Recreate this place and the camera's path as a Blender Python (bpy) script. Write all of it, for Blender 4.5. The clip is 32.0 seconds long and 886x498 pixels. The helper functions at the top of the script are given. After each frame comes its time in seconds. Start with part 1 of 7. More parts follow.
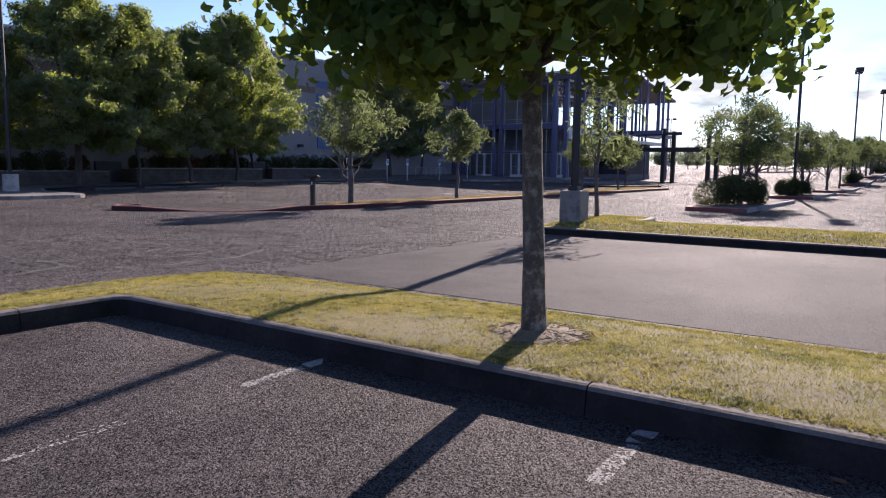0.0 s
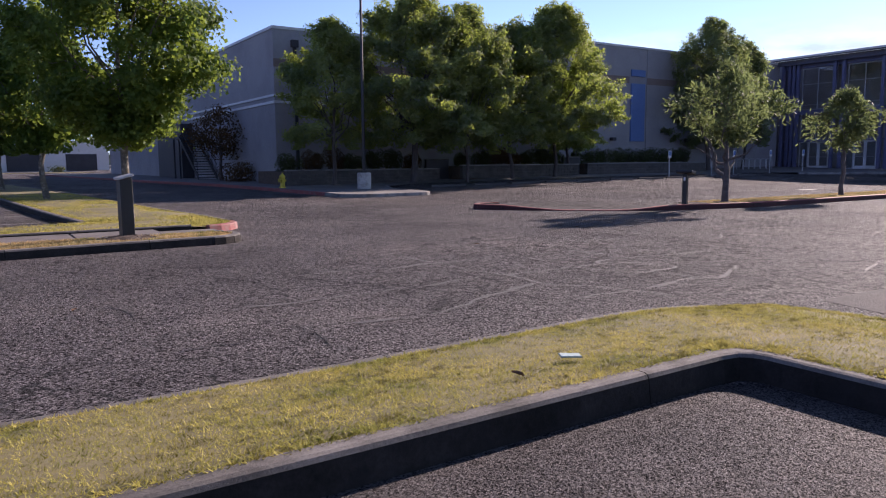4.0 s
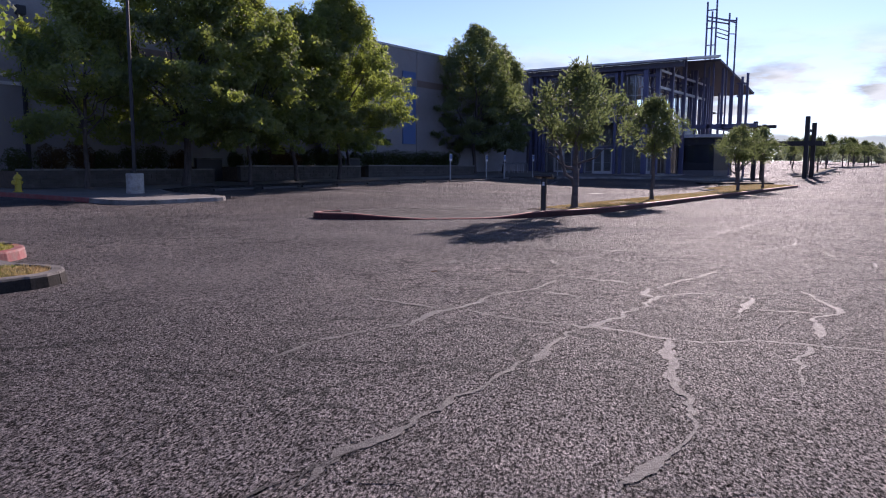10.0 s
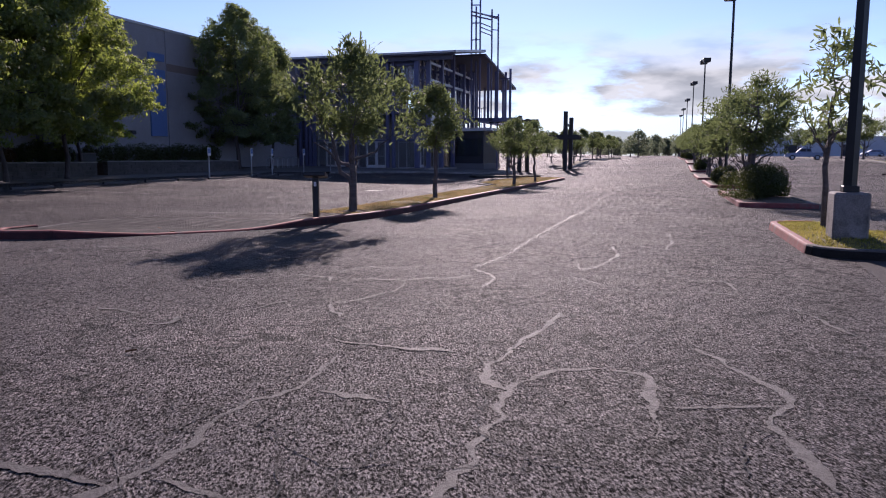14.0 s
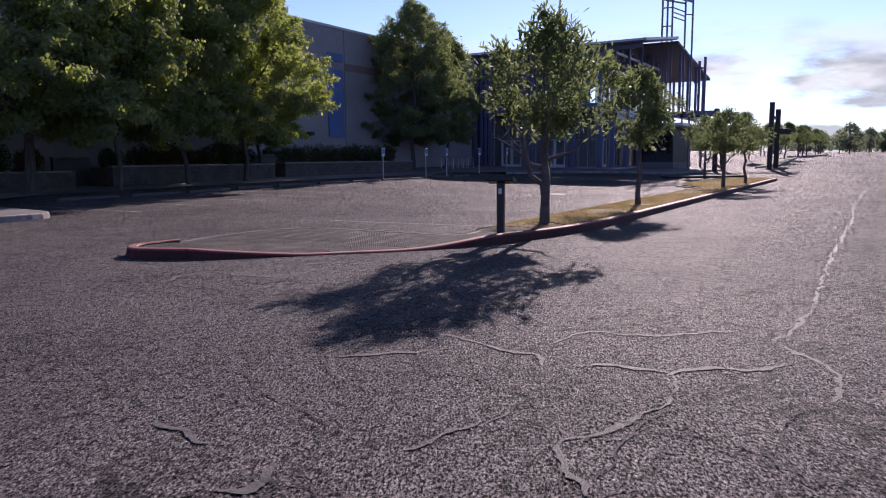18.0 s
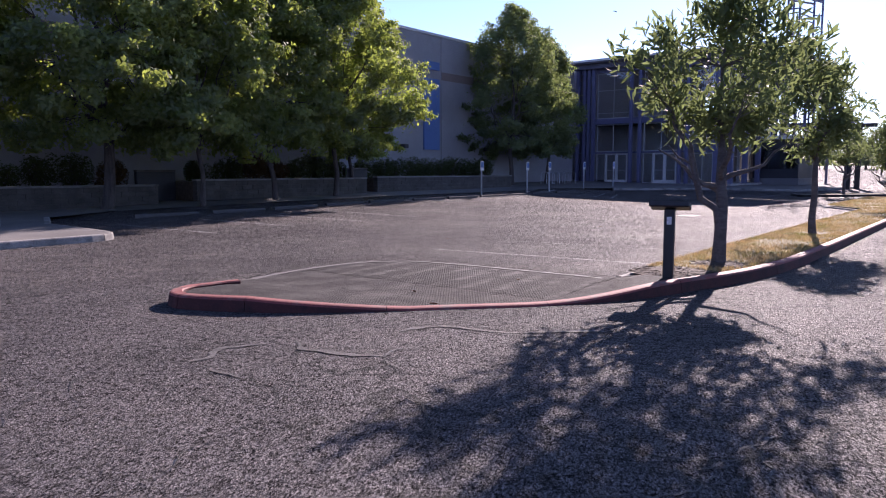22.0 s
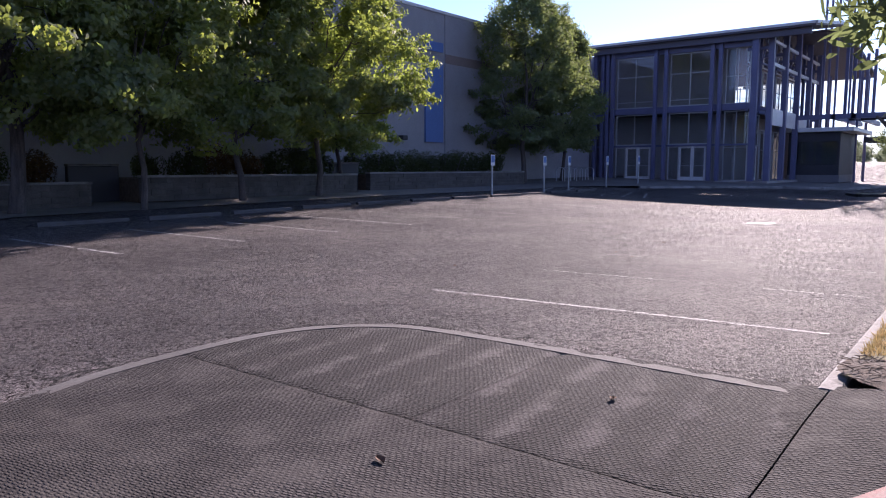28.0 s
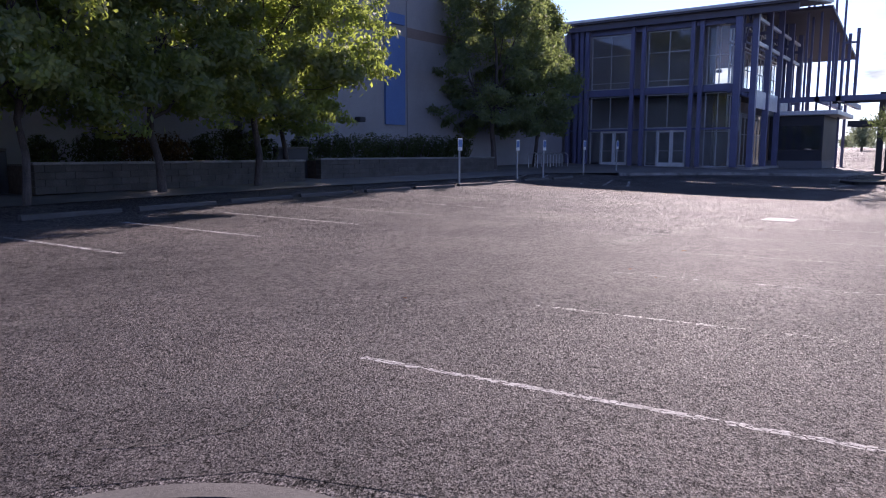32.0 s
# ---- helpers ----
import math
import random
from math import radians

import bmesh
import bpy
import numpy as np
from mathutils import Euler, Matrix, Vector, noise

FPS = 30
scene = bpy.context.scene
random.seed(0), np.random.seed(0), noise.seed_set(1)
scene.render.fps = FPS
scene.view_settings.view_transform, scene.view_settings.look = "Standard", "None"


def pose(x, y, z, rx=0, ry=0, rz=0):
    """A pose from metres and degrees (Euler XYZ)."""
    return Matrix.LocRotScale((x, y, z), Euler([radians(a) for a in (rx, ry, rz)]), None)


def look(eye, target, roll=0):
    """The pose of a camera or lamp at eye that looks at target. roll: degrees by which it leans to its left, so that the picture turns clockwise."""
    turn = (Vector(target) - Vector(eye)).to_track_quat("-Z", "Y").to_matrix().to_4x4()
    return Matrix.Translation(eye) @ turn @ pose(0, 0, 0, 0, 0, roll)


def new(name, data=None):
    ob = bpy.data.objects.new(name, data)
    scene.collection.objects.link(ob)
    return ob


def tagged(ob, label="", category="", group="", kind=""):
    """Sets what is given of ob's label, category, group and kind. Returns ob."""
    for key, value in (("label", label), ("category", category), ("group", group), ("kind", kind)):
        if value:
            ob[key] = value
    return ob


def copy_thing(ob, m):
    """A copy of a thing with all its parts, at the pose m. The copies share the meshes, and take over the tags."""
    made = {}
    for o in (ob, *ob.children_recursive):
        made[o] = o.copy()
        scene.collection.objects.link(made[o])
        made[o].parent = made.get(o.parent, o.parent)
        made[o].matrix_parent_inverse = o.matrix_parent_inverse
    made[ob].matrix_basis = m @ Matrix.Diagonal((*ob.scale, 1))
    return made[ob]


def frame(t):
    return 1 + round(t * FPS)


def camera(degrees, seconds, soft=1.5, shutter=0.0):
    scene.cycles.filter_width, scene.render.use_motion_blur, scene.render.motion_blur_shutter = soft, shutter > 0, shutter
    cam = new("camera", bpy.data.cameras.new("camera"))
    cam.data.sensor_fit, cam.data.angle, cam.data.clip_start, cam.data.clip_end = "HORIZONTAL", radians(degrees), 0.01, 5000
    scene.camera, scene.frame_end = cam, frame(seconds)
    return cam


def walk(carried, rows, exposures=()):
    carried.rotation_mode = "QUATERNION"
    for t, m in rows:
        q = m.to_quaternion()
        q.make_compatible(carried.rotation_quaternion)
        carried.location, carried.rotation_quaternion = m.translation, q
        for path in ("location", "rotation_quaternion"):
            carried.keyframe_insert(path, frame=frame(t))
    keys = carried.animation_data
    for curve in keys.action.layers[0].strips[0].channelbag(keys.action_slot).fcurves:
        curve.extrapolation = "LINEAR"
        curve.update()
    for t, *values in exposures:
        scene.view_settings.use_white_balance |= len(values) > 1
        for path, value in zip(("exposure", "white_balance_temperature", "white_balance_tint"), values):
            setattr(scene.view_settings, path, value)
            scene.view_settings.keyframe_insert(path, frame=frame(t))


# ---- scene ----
cam = camera(63.6, 32.0, soft=1.1)
PATH = [
    (0, (2.828, -6.313, 1.405), (4.459, -5.177, 1.18), 0.6),
    (0.5, (2.855, -5.813, 1.393), (4.527, -4.74, 1.165), 0.6),
    (1, (2.839, -5.4, 1.416), (4.528, -4.355, 1.185), 0.3),
    (1.5, (2.822, -4.915, 1.403), (4.521, -3.885, 1.171), 0.3),
    (2, (2.74, -4.475, 1.409), (4.443, -3.453, 1.175), 0.1),
    (2.5, (2.575, -4.108, 1.436), (4.189, -2.95, 1.199), -0.3),
    (3, (2.599, -3.586, 1.422), (3.941, -2.123, 1.179), -0.8),
    (3.5, (2.515, -3.126, 1.412), (3.649, -1.497, 1.166), -0.5),
    (5.5, (2.282, -1.442, 1.396), (3.323, 0.249, 1.159), -0.3),
    (6, (2.147, -1.029, 1.405), (3.102, 0.712, 1.166), -0.3),
    (6.5, (2.044, -0.659, 1.382), (2.962, 1.102, 1.142), -0.2),
    (7, (1.861, -0.297, 1.388), (2.696, 1.504, 1.148), -0.2),
    (7.5, (1.794, -0.032, 1.393), (2.611, 1.778, 1.153), -0.2),
    (8, (1.781, 0.322, 1.411), (2.592, 2.135, 1.173), -0.2),
    (8.5, (1.743, 0.711, 1.404), (2.743, 2.427, 1.168), 0.2),
    (9, (1.904, 1.125, 1.393), (3.253, 2.582, 1.157), 0.8),
    (9.5, (2.066, 1.522, 1.381), (3.643, 2.729, 1.147), 0.7),
    (10, (2.297, 1.821, 1.379), (3.921, 2.965, 1.143), 0.4),
    (10.5, (2.597, 2.146, 1.416), (4.301, 3.166, 1.177), 0.2),
    (11, (2.926, 2.385, 1.408), (4.709, 3.259, 1.168), -0.0),
    (11.5, (3.338, 2.557, 1.427), (5.13, 3.41, 1.184), -0.3),
    (12, (3.708, 2.737, 1.436), (5.506, 3.578, 1.193), -0.2),
    (12.5, (4.143, 2.86, 1.41), (5.947, 3.688, 1.164), -0.2),
    (13, (4.545, 3.066, 1.436), (6.396, 3.781, 1.188), 0.1),
    (13.5, (4.945, 3.188, 1.445), (6.827, 3.816, 1.195), 0.2),
    (15.5, (6.498, 3.958, 1.446), (8.402, 4.516, 1.193), -0.0),
    (16, (6.913, 4.135, 1.431), (8.81, 4.716, 1.178), 0.0),
    (16.5, (7.305, 4.397, 1.426), (9.154, 5.118, 1.171), -0.2),
    (17, (7.669, 4.612, 1.433), (9.462, 5.46, 1.179), -0.4),
    (17.5, (8.061, 4.854, 1.441), (9.817, 5.777, 1.187), -0.4),
    (18, (8.358, 5.17, 1.465), (10.061, 6.189, 1.212), -0.4),
    (18.5, (8.653, 5.462, 1.441), (10.278, 6.602, 1.2), -0.5),
    (19, (8.892, 5.784, 1.47), (10.513, 6.932, 1.235), -0.5),
    (19.5, (9.127, 6.057, 1.45), (10.75, 7.203, 1.22), -0.4),
    (20, (9.477, 6.35, 1.464), (11.096, 7.502, 1.238), -0.1),
    (20.5, (9.767, 6.652, 1.478), (11.371, 7.827, 1.258), -0.1),
    (21, (10.157, 6.913, 1.478), (11.745, 8.11, 1.262), -0.2),
    (21.5, (10.424, 7.205, 1.504), (11.999, 8.42, 1.289), -0.2),
    (22, (10.755, 7.469, 1.498), (12.323, 8.692, 1.284), -0.1),
    (22.5, (11.119, 7.808, 1.498), (12.68, 9.039, 1.284), -0.2),
    (23, (11.558, 8.103, 1.49), (13.116, 9.339, 1.276), -0.3),
    (23.5, (11.921, 8.364, 1.49), (13.476, 9.604, 1.275), -0.3),
    (24, (12.304, 8.624, 1.489), (13.854, 9.869, 1.276), -0.3),
    (24.5, (12.652, 8.825, 1.47), (14.2, 10.072, 1.254), -0.3),
    (25, (12.994, 9.101, 1.474), (14.538, 10.354, 1.258), -0.4),
    (25.5, (13.37, 9.34, 1.449), (14.912, 10.595, 1.231), -0.2),
    (27.5, (14.508, 10.431, 1.515), (16.064, 11.668, 1.291), 0.1),
    (28, (14.901, 10.735, 1.483), (16.462, 11.964, 1.257), -0.0),
    (28.5, (15.191, 11.045, 1.491), (16.758, 12.267, 1.264), 0.0),
    (29, (15.527, 11.245, 1.484), (17.098, 12.461, 1.252), 0.0),
    (29.5, (15.849, 11.489, 1.48), (17.424, 12.699, 1.244), -0.0),
    (30, (16.219, 11.704, 1.464), (17.798, 12.909, 1.227), -0.2),
    (30.5, (16.656, 11.999, 1.455), (18.241, 13.196, 1.213), 0.0),
    (31, (17.039, 12.28, 1.444), (18.629, 13.47, 1.199), -0.1),
    (31.5, (17.527, 12.513, 1.447), (19.124, 13.689, 1.191), -0.0),
    (32, (17.826, 12.733, 1.479), (19.438, 13.887, 1.213), 0.0),
]
walk(cam, [(t, look(eye, target, roll)) for t, eye, target, roll in PATH], [(0.0,0.92,6080,26),(3.5,0.92,6120,28),(6.0,1.12,5960,31),(7.0,1.18,5960,31),(8.0,1.44,5950,31),(9.0,1.18,5880,31),(10.0,0.6,5890,31),(11.0,0.42,5910,31),(12.0,0.46,5890,32),(16.0,0.42,5930,33),(18.0,0.58,5910,33),(19.0,0.82,5900,33),(20.0,0.92,5900,33),(22.0,1.17,5890,32),(23.0,1.30,5920,31),(24.0,1.46,5920,31),(25.5,1.37,5930,31),(28.0,1.22,5880,31),(32.0,1.10,5860,31)])

SUN_AZ = math.atan2(0.212, 0.977)
SUN_EL = radians(25.5)
to_sun = Vector((math.cos(SUN_AZ) * math.cos(SUN_EL), math.sin(SUN_AZ) * math.cos(SUN_EL), math.sin(SUN_EL)))

# ---------------------------------------------------------------- world and sun
world = bpy.data.worlds.new("sky")
scene.world = world
world.use_nodes = True
wn, wl = world.node_tree.nodes, world.node_tree.links
wn.clear()
w_out = wn.new("ShaderNodeOutputWorld")
w_bg = wn.new("ShaderNodeBackground")
w_sky = wn.new("ShaderNodeTexSky")
w_sky.sky_type = "NISHITA"
w_sky.sun_disc = False
w_sky.sun_elevation = SUN_EL
w_sky.sun_rotation = math.pi / 2 - SUN_AZ
w_sky.air_density, w_sky.dust_density, w_sky.ozone_density = 0.52, 0.05, 0.0
w_bg.inputs["Strength"].default_value = 0.11
# broken cumulus near the horizon
w_co = wn.new("ShaderNodeTexCoord")
w_sep = wn.new("ShaderNodeSeparateXYZ")
wl.new(w_co.outputs["Generated"], w_sep.inputs[0])
w_map = wn.new("ShaderNodeMapping")
w_map.inputs["Scale"].default_value = (3.4, 3.4, 13.0)
w_map.inputs["Location"].default_value = (0.4, 1.7, 0.2)
wl.new(w_co.outputs["Generated"], w_map.inputs[0])
w_noise = wn.new("ShaderNodeTexNoise")
w_noise.inputs["Scale"].default_value = 1.6
w_noise.inputs["Detail"].default_value = 7.0
w_noise.inputs["Roughness"].default_value = 0.55
wl.new(w_map.outputs[0], w_noise.inputs["Vector"])
w_ramp = wn.new("ShaderNodeValToRGB")
w_ramp.color_ramp.elements[0].position, w_ramp.color_ramp.elements[1].position = 0.41, 0.52
wl.new(w_noise.outputs["Fac"], w_ramp.inputs[0])
w_band = wn.new("ShaderNodeValToRGB")
cr = w_band.color_ramp
cr.elements[0].position, cr.elements[0].color = 0.0, (0.9, 0.9, 0.9, 1)
cr.elements[1].position, cr.elements[1].color = 0.175, (0, 0, 0, 1)
e = cr.elements.new(0.11)
e.color = (1, 1, 1, 1)
wl.new(w_sep.outputs["Z"], w_band.inputs[0])
w_mul = wn.new("ShaderNodeMath")
w_mul.operation = "MULTIPLY"
wl.new(w_ramp.outputs[0], w_mul.inputs[0])
wl.new(w_band.outputs[0], w_mul.inputs[1])
w_mix = wn.new("ShaderNodeMix")
w_mix.data_type = "RGBA"
w_east = wn.new("ShaderNodeMapRange")
w_east.inputs["From Min"].default_value, w_east.inputs["From Max"].default_value = 0.25, 0.75
wl.new(w_sep.outputs["X"], w_east.inputs["Value"])
w_mul2 = wn.new("ShaderNodeMath")
w_mul2.operation = "MULTIPLY"
wl.new(w_mul.outputs[0], w_mul2.inputs[0])
wl.new(w_east.outputs[0], w_mul2.inputs[1])
w_low = wn.new("ShaderNodeValToRGB")
w_low.color_ramp.elements[0].position, w_low.color_ramp.elements[0].color = 0.015, (0.7, 0.7, 0.7, 1)
w_low.color_ramp.elements[1].position, w_low.color_ramp.elements[1].color = 0.09, (0, 0, 0, 1)
wl.new(w_sep.outputs["Z"], w_low.inputs[0])
w_max = wn.new("ShaderNodeMath")
w_max.operation = "MAXIMUM"
wl.new(w_mul2.outputs[0], w_max.inputs[0])
w_mul3 = wn.new("ShaderNodeMath")
w_mul3.operation = "MULTIPLY"
wl.new(w_low.outputs[0], w_mul3.inputs[0])
wl.new(w_east.outputs[0], w_mul3.inputs[1])
wl.new(w_mul3.outputs[0], w_max.inputs[1])
wl.new(w_max.outputs[0], w_mix.inputs["Factor"])
wl.new(w_sky.outputs[0], w_mix.inputs["A"])
w_tone = wn.new("ShaderNodeValToRGB")
w_tone.color_ramp.elements[0].position, w_tone.color_ramp.elements[0].color = 0.40, (3.0, 3.05, 3.05, 1)
w_tone.color_ramp.elements[1].position, w_tone.color_ramp.elements[1].color = 0.56, (5.2, 5.1, 4.85, 1)
w_noise2 = wn.new("ShaderNodeTexNoise")
w_noise2.inputs["Scale"].default_value = 2.7
w_noise2.inputs["Detail"].default_value = 6.0
wl.new(w_map.outputs[0], w_noise2.inputs["Vector"])
wl.new(w_noise2.outputs["Fac"], w_tone.inputs[0])
wl.new(w_tone.outputs[0], w_mix.inputs["B"])
w_tint = wn.new("ShaderNodeMix")
w_tint.data_type, w_tint.blend_type = "RGBA", "MULTIPLY"
w_tint.inputs["Factor"].default_value = 1.0
w_away = wn.new("ShaderNodeValToRGB")
w_away.color_ramp.elements[0].position, w_away.color_ramp.elements[0].color = 0.35, (0.66, 0.68, 0.80, 1)
w_away.color_ramp.elements[1].position, w_away.color_ramp.elements[1].color = 0.80, (0.97, 1.04, 0.97, 1)
w_half = wn.new("ShaderNodeMapRange")
w_half.inputs["From Min"].default_value = -1.0
wl.new(w_sep.outputs["X"], w_half.inputs["Value"])
wl.new(w_half.outputs[0], w_away.inputs[0])
wl.new(w_away.outputs[0], w_tint.inputs["B"])
wl.new(w_mix.outputs["Result"], w_tint.inputs["A"])
wl.new(w_tint.outputs["Result"], w_bg.inputs["Color"])
wl.new(w_bg.outputs[0], w_out.inputs["Surface"])

sun = new("sun", bpy.data.lights.new("sun", "SUN"))
sun.data.energy, sun.data.angle, sun.data.color = 5.0, radians(0.55), (1.0, 0.87, 0.70)
sun.matrix_world = look(to_sun * 100, (0, 0, 0))


# ---------------------------------------------------------------- ground height
def smooth(a, b, x):
    t = min(1.0, max(0.0, (x - a) / (b - a)))
    return t * t * (3 - 2 * t)


def rise(x, y):
    """The asphalt ramps up to pavement level behind the wheel stops."""
    return 0.135 * smooth(26.6, 29.2, y) * smooth(19.0, 20.6, x) * (1 - smooth(52.0, 55.0, x))


def east_rise(x, y):
    """The far east lot and the end of the aisle climb gently; the entrance forecourt stays level."""
    return (1.25 * smooth(60, 105, x) + 1.0 * smooth(105, 220, x)) * (1 - smooth(12, 17, y) * (1 - smooth(84, 104, x)))


def gz(x, y):
    """The asphalt's height: level on the drive aisle, rising gently towards the building."""
    d = max(0.0, min(y, 37.0) - 17.0)
    return (0.010 + 0.016 * smooth(14, 38, x)) * d * d / (d + 2.0) + 0.18 * smooth(42, 64, x) * smooth(13, 22, y) + rise(x, y) + east_rise(x, y)


# ---------------------------------------------------------------- mesh helpers
def thing(name, x=0, y=0, z=0, rz=0, label="", category="", group="", kind=""):
    ob = new(name)
    ob.empty_display_size = 0.2
    ob.matrix_basis = pose(x, y, z, 0, 0, rz)
    return tagged(ob, label, category, group, kind)


def finish(name, me, material, parent=None, label="", smooth_faces=False):
    if material is not None:
        me.materials.append(material)
    if smooth_faces:
        me.polygons.foreach_set("use_smooth", [True] * len(me.polygons))
    ob = new(name, me)
    if parent is not None:
        ob.parent = parent
    if label:
        tagged(ob, label)
    return ob


def part(name, bm, material, parent=None, label="", smooth_faces=False):
    me = bpy.data.meshes.new(name)
    bm.normal_update()
    bm.to_mesh(me)
    bm.free()
    return finish(name, me, material, parent, label, smooth_faces)


def from_arrays(name, verts, faces, material, parent=None, label="", smooth_faces=False):
    """A mesh from numpy arrays: vertices (n, 3) and faces (m, k)."""
    me = bpy.data.meshes.new(name)
    n, k = faces.shape
    me.vertices.add(len(verts))
    me.vertices.foreach_set("co", np.ascontiguousarray(verts, dtype=np.float32).ravel())
    me.loops.add(n * k)
    me.loops.foreach_set("vertex_index", np.ascontiguousarray(faces, dtype=np.int32).ravel())
    me.polygons.add(n)
    me.polygons.foreach_set("loop_start", np.arange(0, n * k, k, dtype=np.int32))
    me.update(calc_edges=True)
    me.validate()
    return finish(name, me, material, parent, label, smooth_faces)


def box(bm, x0, x1, y0, y1, z0, z1, bevel=0.0, m=None):
    geo = bmesh.ops.create_cube(bm, size=1.0)["verts"]
    for v in geo:
        v.co = Vector(((x0 + x1) / 2 + v.co.x * (x1 - x0), (y0 + y1) / 2 + v.co.y * (y1 - y0), (z0 + z1) / 2 + v.co.z * (z1 - z0)))
    if bevel:
        edges = list({e for v in geo for e in v.link_edges})
        out = bmesh.ops.bevel(bm, geom=edges, offset=bevel, segments=1, affect="EDGES")
        geo = list({v for f in out["faces"] for v in f.verts} | {v for v in geo if v.is_valid})
    if m is not None:
        bmesh.ops.transform(bm, matrix=m, verts=geo)
    return bm


def boxes(*rows, bevel=0.0):
    bm = bmesh.new()
    for r in rows:
        box(bm, *r, bevel=bevel)
    return bm


def tube(bm, p0, p1, r0, r1=None, seg=12, cap=True):
    p0, p1 = Vector(p0), Vector(p1)
    r1 = r0 if r1 is None else r1
    d = p1 - p0
    q = d.to_track_quat("Z", "Y").to_matrix().to_4x4()
    m = Matrix.Translation((p0 + p1) / 2) @ q
    bmesh.ops.create_cone(bm, cap_ends=cap, segments=seg, radius1=r0, radius2=r1, depth=d.length, matrix=m)
    return bm


def lathe(bm, profile, seg=20, m=None):
    """Turns a profile of (radius, z) round the z axis."""
    rings = []
    for r, z in profile:
        rings.append([bm.verts.new((r * math.cos(a), r * math.sin(a), z)) for a in np.linspace(0, 2 * math.pi, seg, endpoint=False)])
    for a, b in zip(rings, rings[1:]):
        for i in range(seg):
            bm.faces.new((a[i], a[(i + 1) % seg], b[(i + 1) % seg], b[i]))
    bm.faces.new(list(reversed(rings[0])))
    bm.faces.new(rings[-1])
    if m is not None:
        bmesh.ops.transform(bm, matrix=m, verts=[v for r in rings for v in r])
    return bm


def arc(cx, cy, r, a0, a1, n=8):
    return [(cx + r * math.cos(radians(a)), cy + r * math.sin(radians(a))) for a in np.linspace(a0, a1, n)]


def resample(pts, step):
    """Points along a polyline at about even steps."""
    p = [Vector(q) for q in pts]
    out = [p[0]]
    for a, b in zip(p, p[1:]):
        n = max(1, round((b - a).length / step))
        out += [a.lerp(b, i / n) for i in range(1, n + 1)]
    return out


def sweep(bm, pts, profile, zs):
    """Sweeps a closed profile of (side, up) along points; side is to the left of the way."""
    rings = []
    for i, p in enumerate(pts):
        d = (pts[min(i + 1, len(pts) - 1)] - pts[max(i - 1, 0)]).normalized()
        left = Vector((-d.y, d.x))
        rings.append([bm.verts.new((p.x + left.x * s, p.y + left.y * s, zs[i] + u)) for s, u in profile])
    k = len(profile)
    for a, b in zip(rings, rings[1:]):
        for i in range(k):
            bm.faces.new((a[i], b[i], b[(i + 1) % k], a[(i + 1) % k]))
    bm.faces.new(rings[0])
    bm.faces.new(list(reversed(rings[-1])))
    return bm


def kerb_profile(w, h, deep=0.1):
    """A kerb whose road side is to the left of its way, slightly battered and rounded at its top."""
    return [(0.02, -deep), (0.02, 0.0), (0.0, h - 0.03), (-0.012, h - 0.008), (-0.035, h), (-w + 0.015, h), (-w, h - 0.015), (-w, -deep)]


def kerb(name, pts, material, label, w=0.15, h=0.15, length=3.0, drop=None, category="kerb", face=None):
    """A kerb built of cast sections along a line; drop(x, y) may lower it; face colours the upright sides as if in
    shade.
    """
    top = thing(name, label=label, category=category, kind="structure")
    line = resample(pts, 0.35)
    n = max(1, round(length / 0.35))
    prof = kerb_profile(w, h)
    for i in range(0, len(line) - 1, n):
        seg = line[i:i + n + 1]
        if len(seg) < 2:
            continue
        seg = [Vector(q) for q in seg]
        d0, d1 = (seg[1] - seg[0]).normalized(), (seg[-1] - seg[-2]).normalized()
        seg[0] = seg[0] + d0 * 0.004
        seg[-1] = seg[-1] - d1 * 0.004
        bm = bmesh.new()
        sweep(bm, seg, prof, [gz(q.x, q.y) - (drop(q.x, q.y) if drop else 0.0) for q in seg])
        if face is None:
            part("kerb_section", bm, material, top)
            continue
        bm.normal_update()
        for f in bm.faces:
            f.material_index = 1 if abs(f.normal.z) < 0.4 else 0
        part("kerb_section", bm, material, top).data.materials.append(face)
    return top


def fill(name, outline, z, material, step=0.0, category="", label="", mound=0.0, kind="structure"):
    """A patch of ground inside an outline, at height z over the asphalt, domed a little where mound is given."""
    bm = bmesh.new()
    f = bm.faces.new([bm.verts.new((x, y, 0)) for x, y in outline])
    f.normal_update()
    if f.normal.z < 0:
        f.normal_flip()
    bmesh.ops.triangulate(bm, faces=bm.faces[:])
    if step:
        for _ in range(5):
            long = [e for e in bm.edges if e.calc_length() > step * 1.6]
            if not long:
                break
            bmesh.ops.subdivide_edges(bm, edges=long, cuts=1)
            bmesh.ops.triangulate(bm, faces=bm.faces[:])
    edge = {v for e in bm.edges if e.is_boundary for v in e.verts}
    for v in bm.verts:
        up = mound * (0.6 + 0.5 * noise.noise(Vector((v.co.x * 0.8, v.co.y * 0.8, 3)))) if v not in edge else 0.0
        v.co.z = gz(v.co.x, v.co.y) + (z(v.co.x, v.co.y) if callable(z) else z) + up
    ob = part(name, bm, material, smooth_faces=True)
    return tagged(ob, label, category, kind=kind)


# ---------------------------------------------------------------- materials
def nodes_of(name):
    m = bpy.data.materials.new(name)
    m.use_nodes = True
    t = m.node_tree
    return m, t.nodes, t.links, t.nodes["Principled BSDF"]


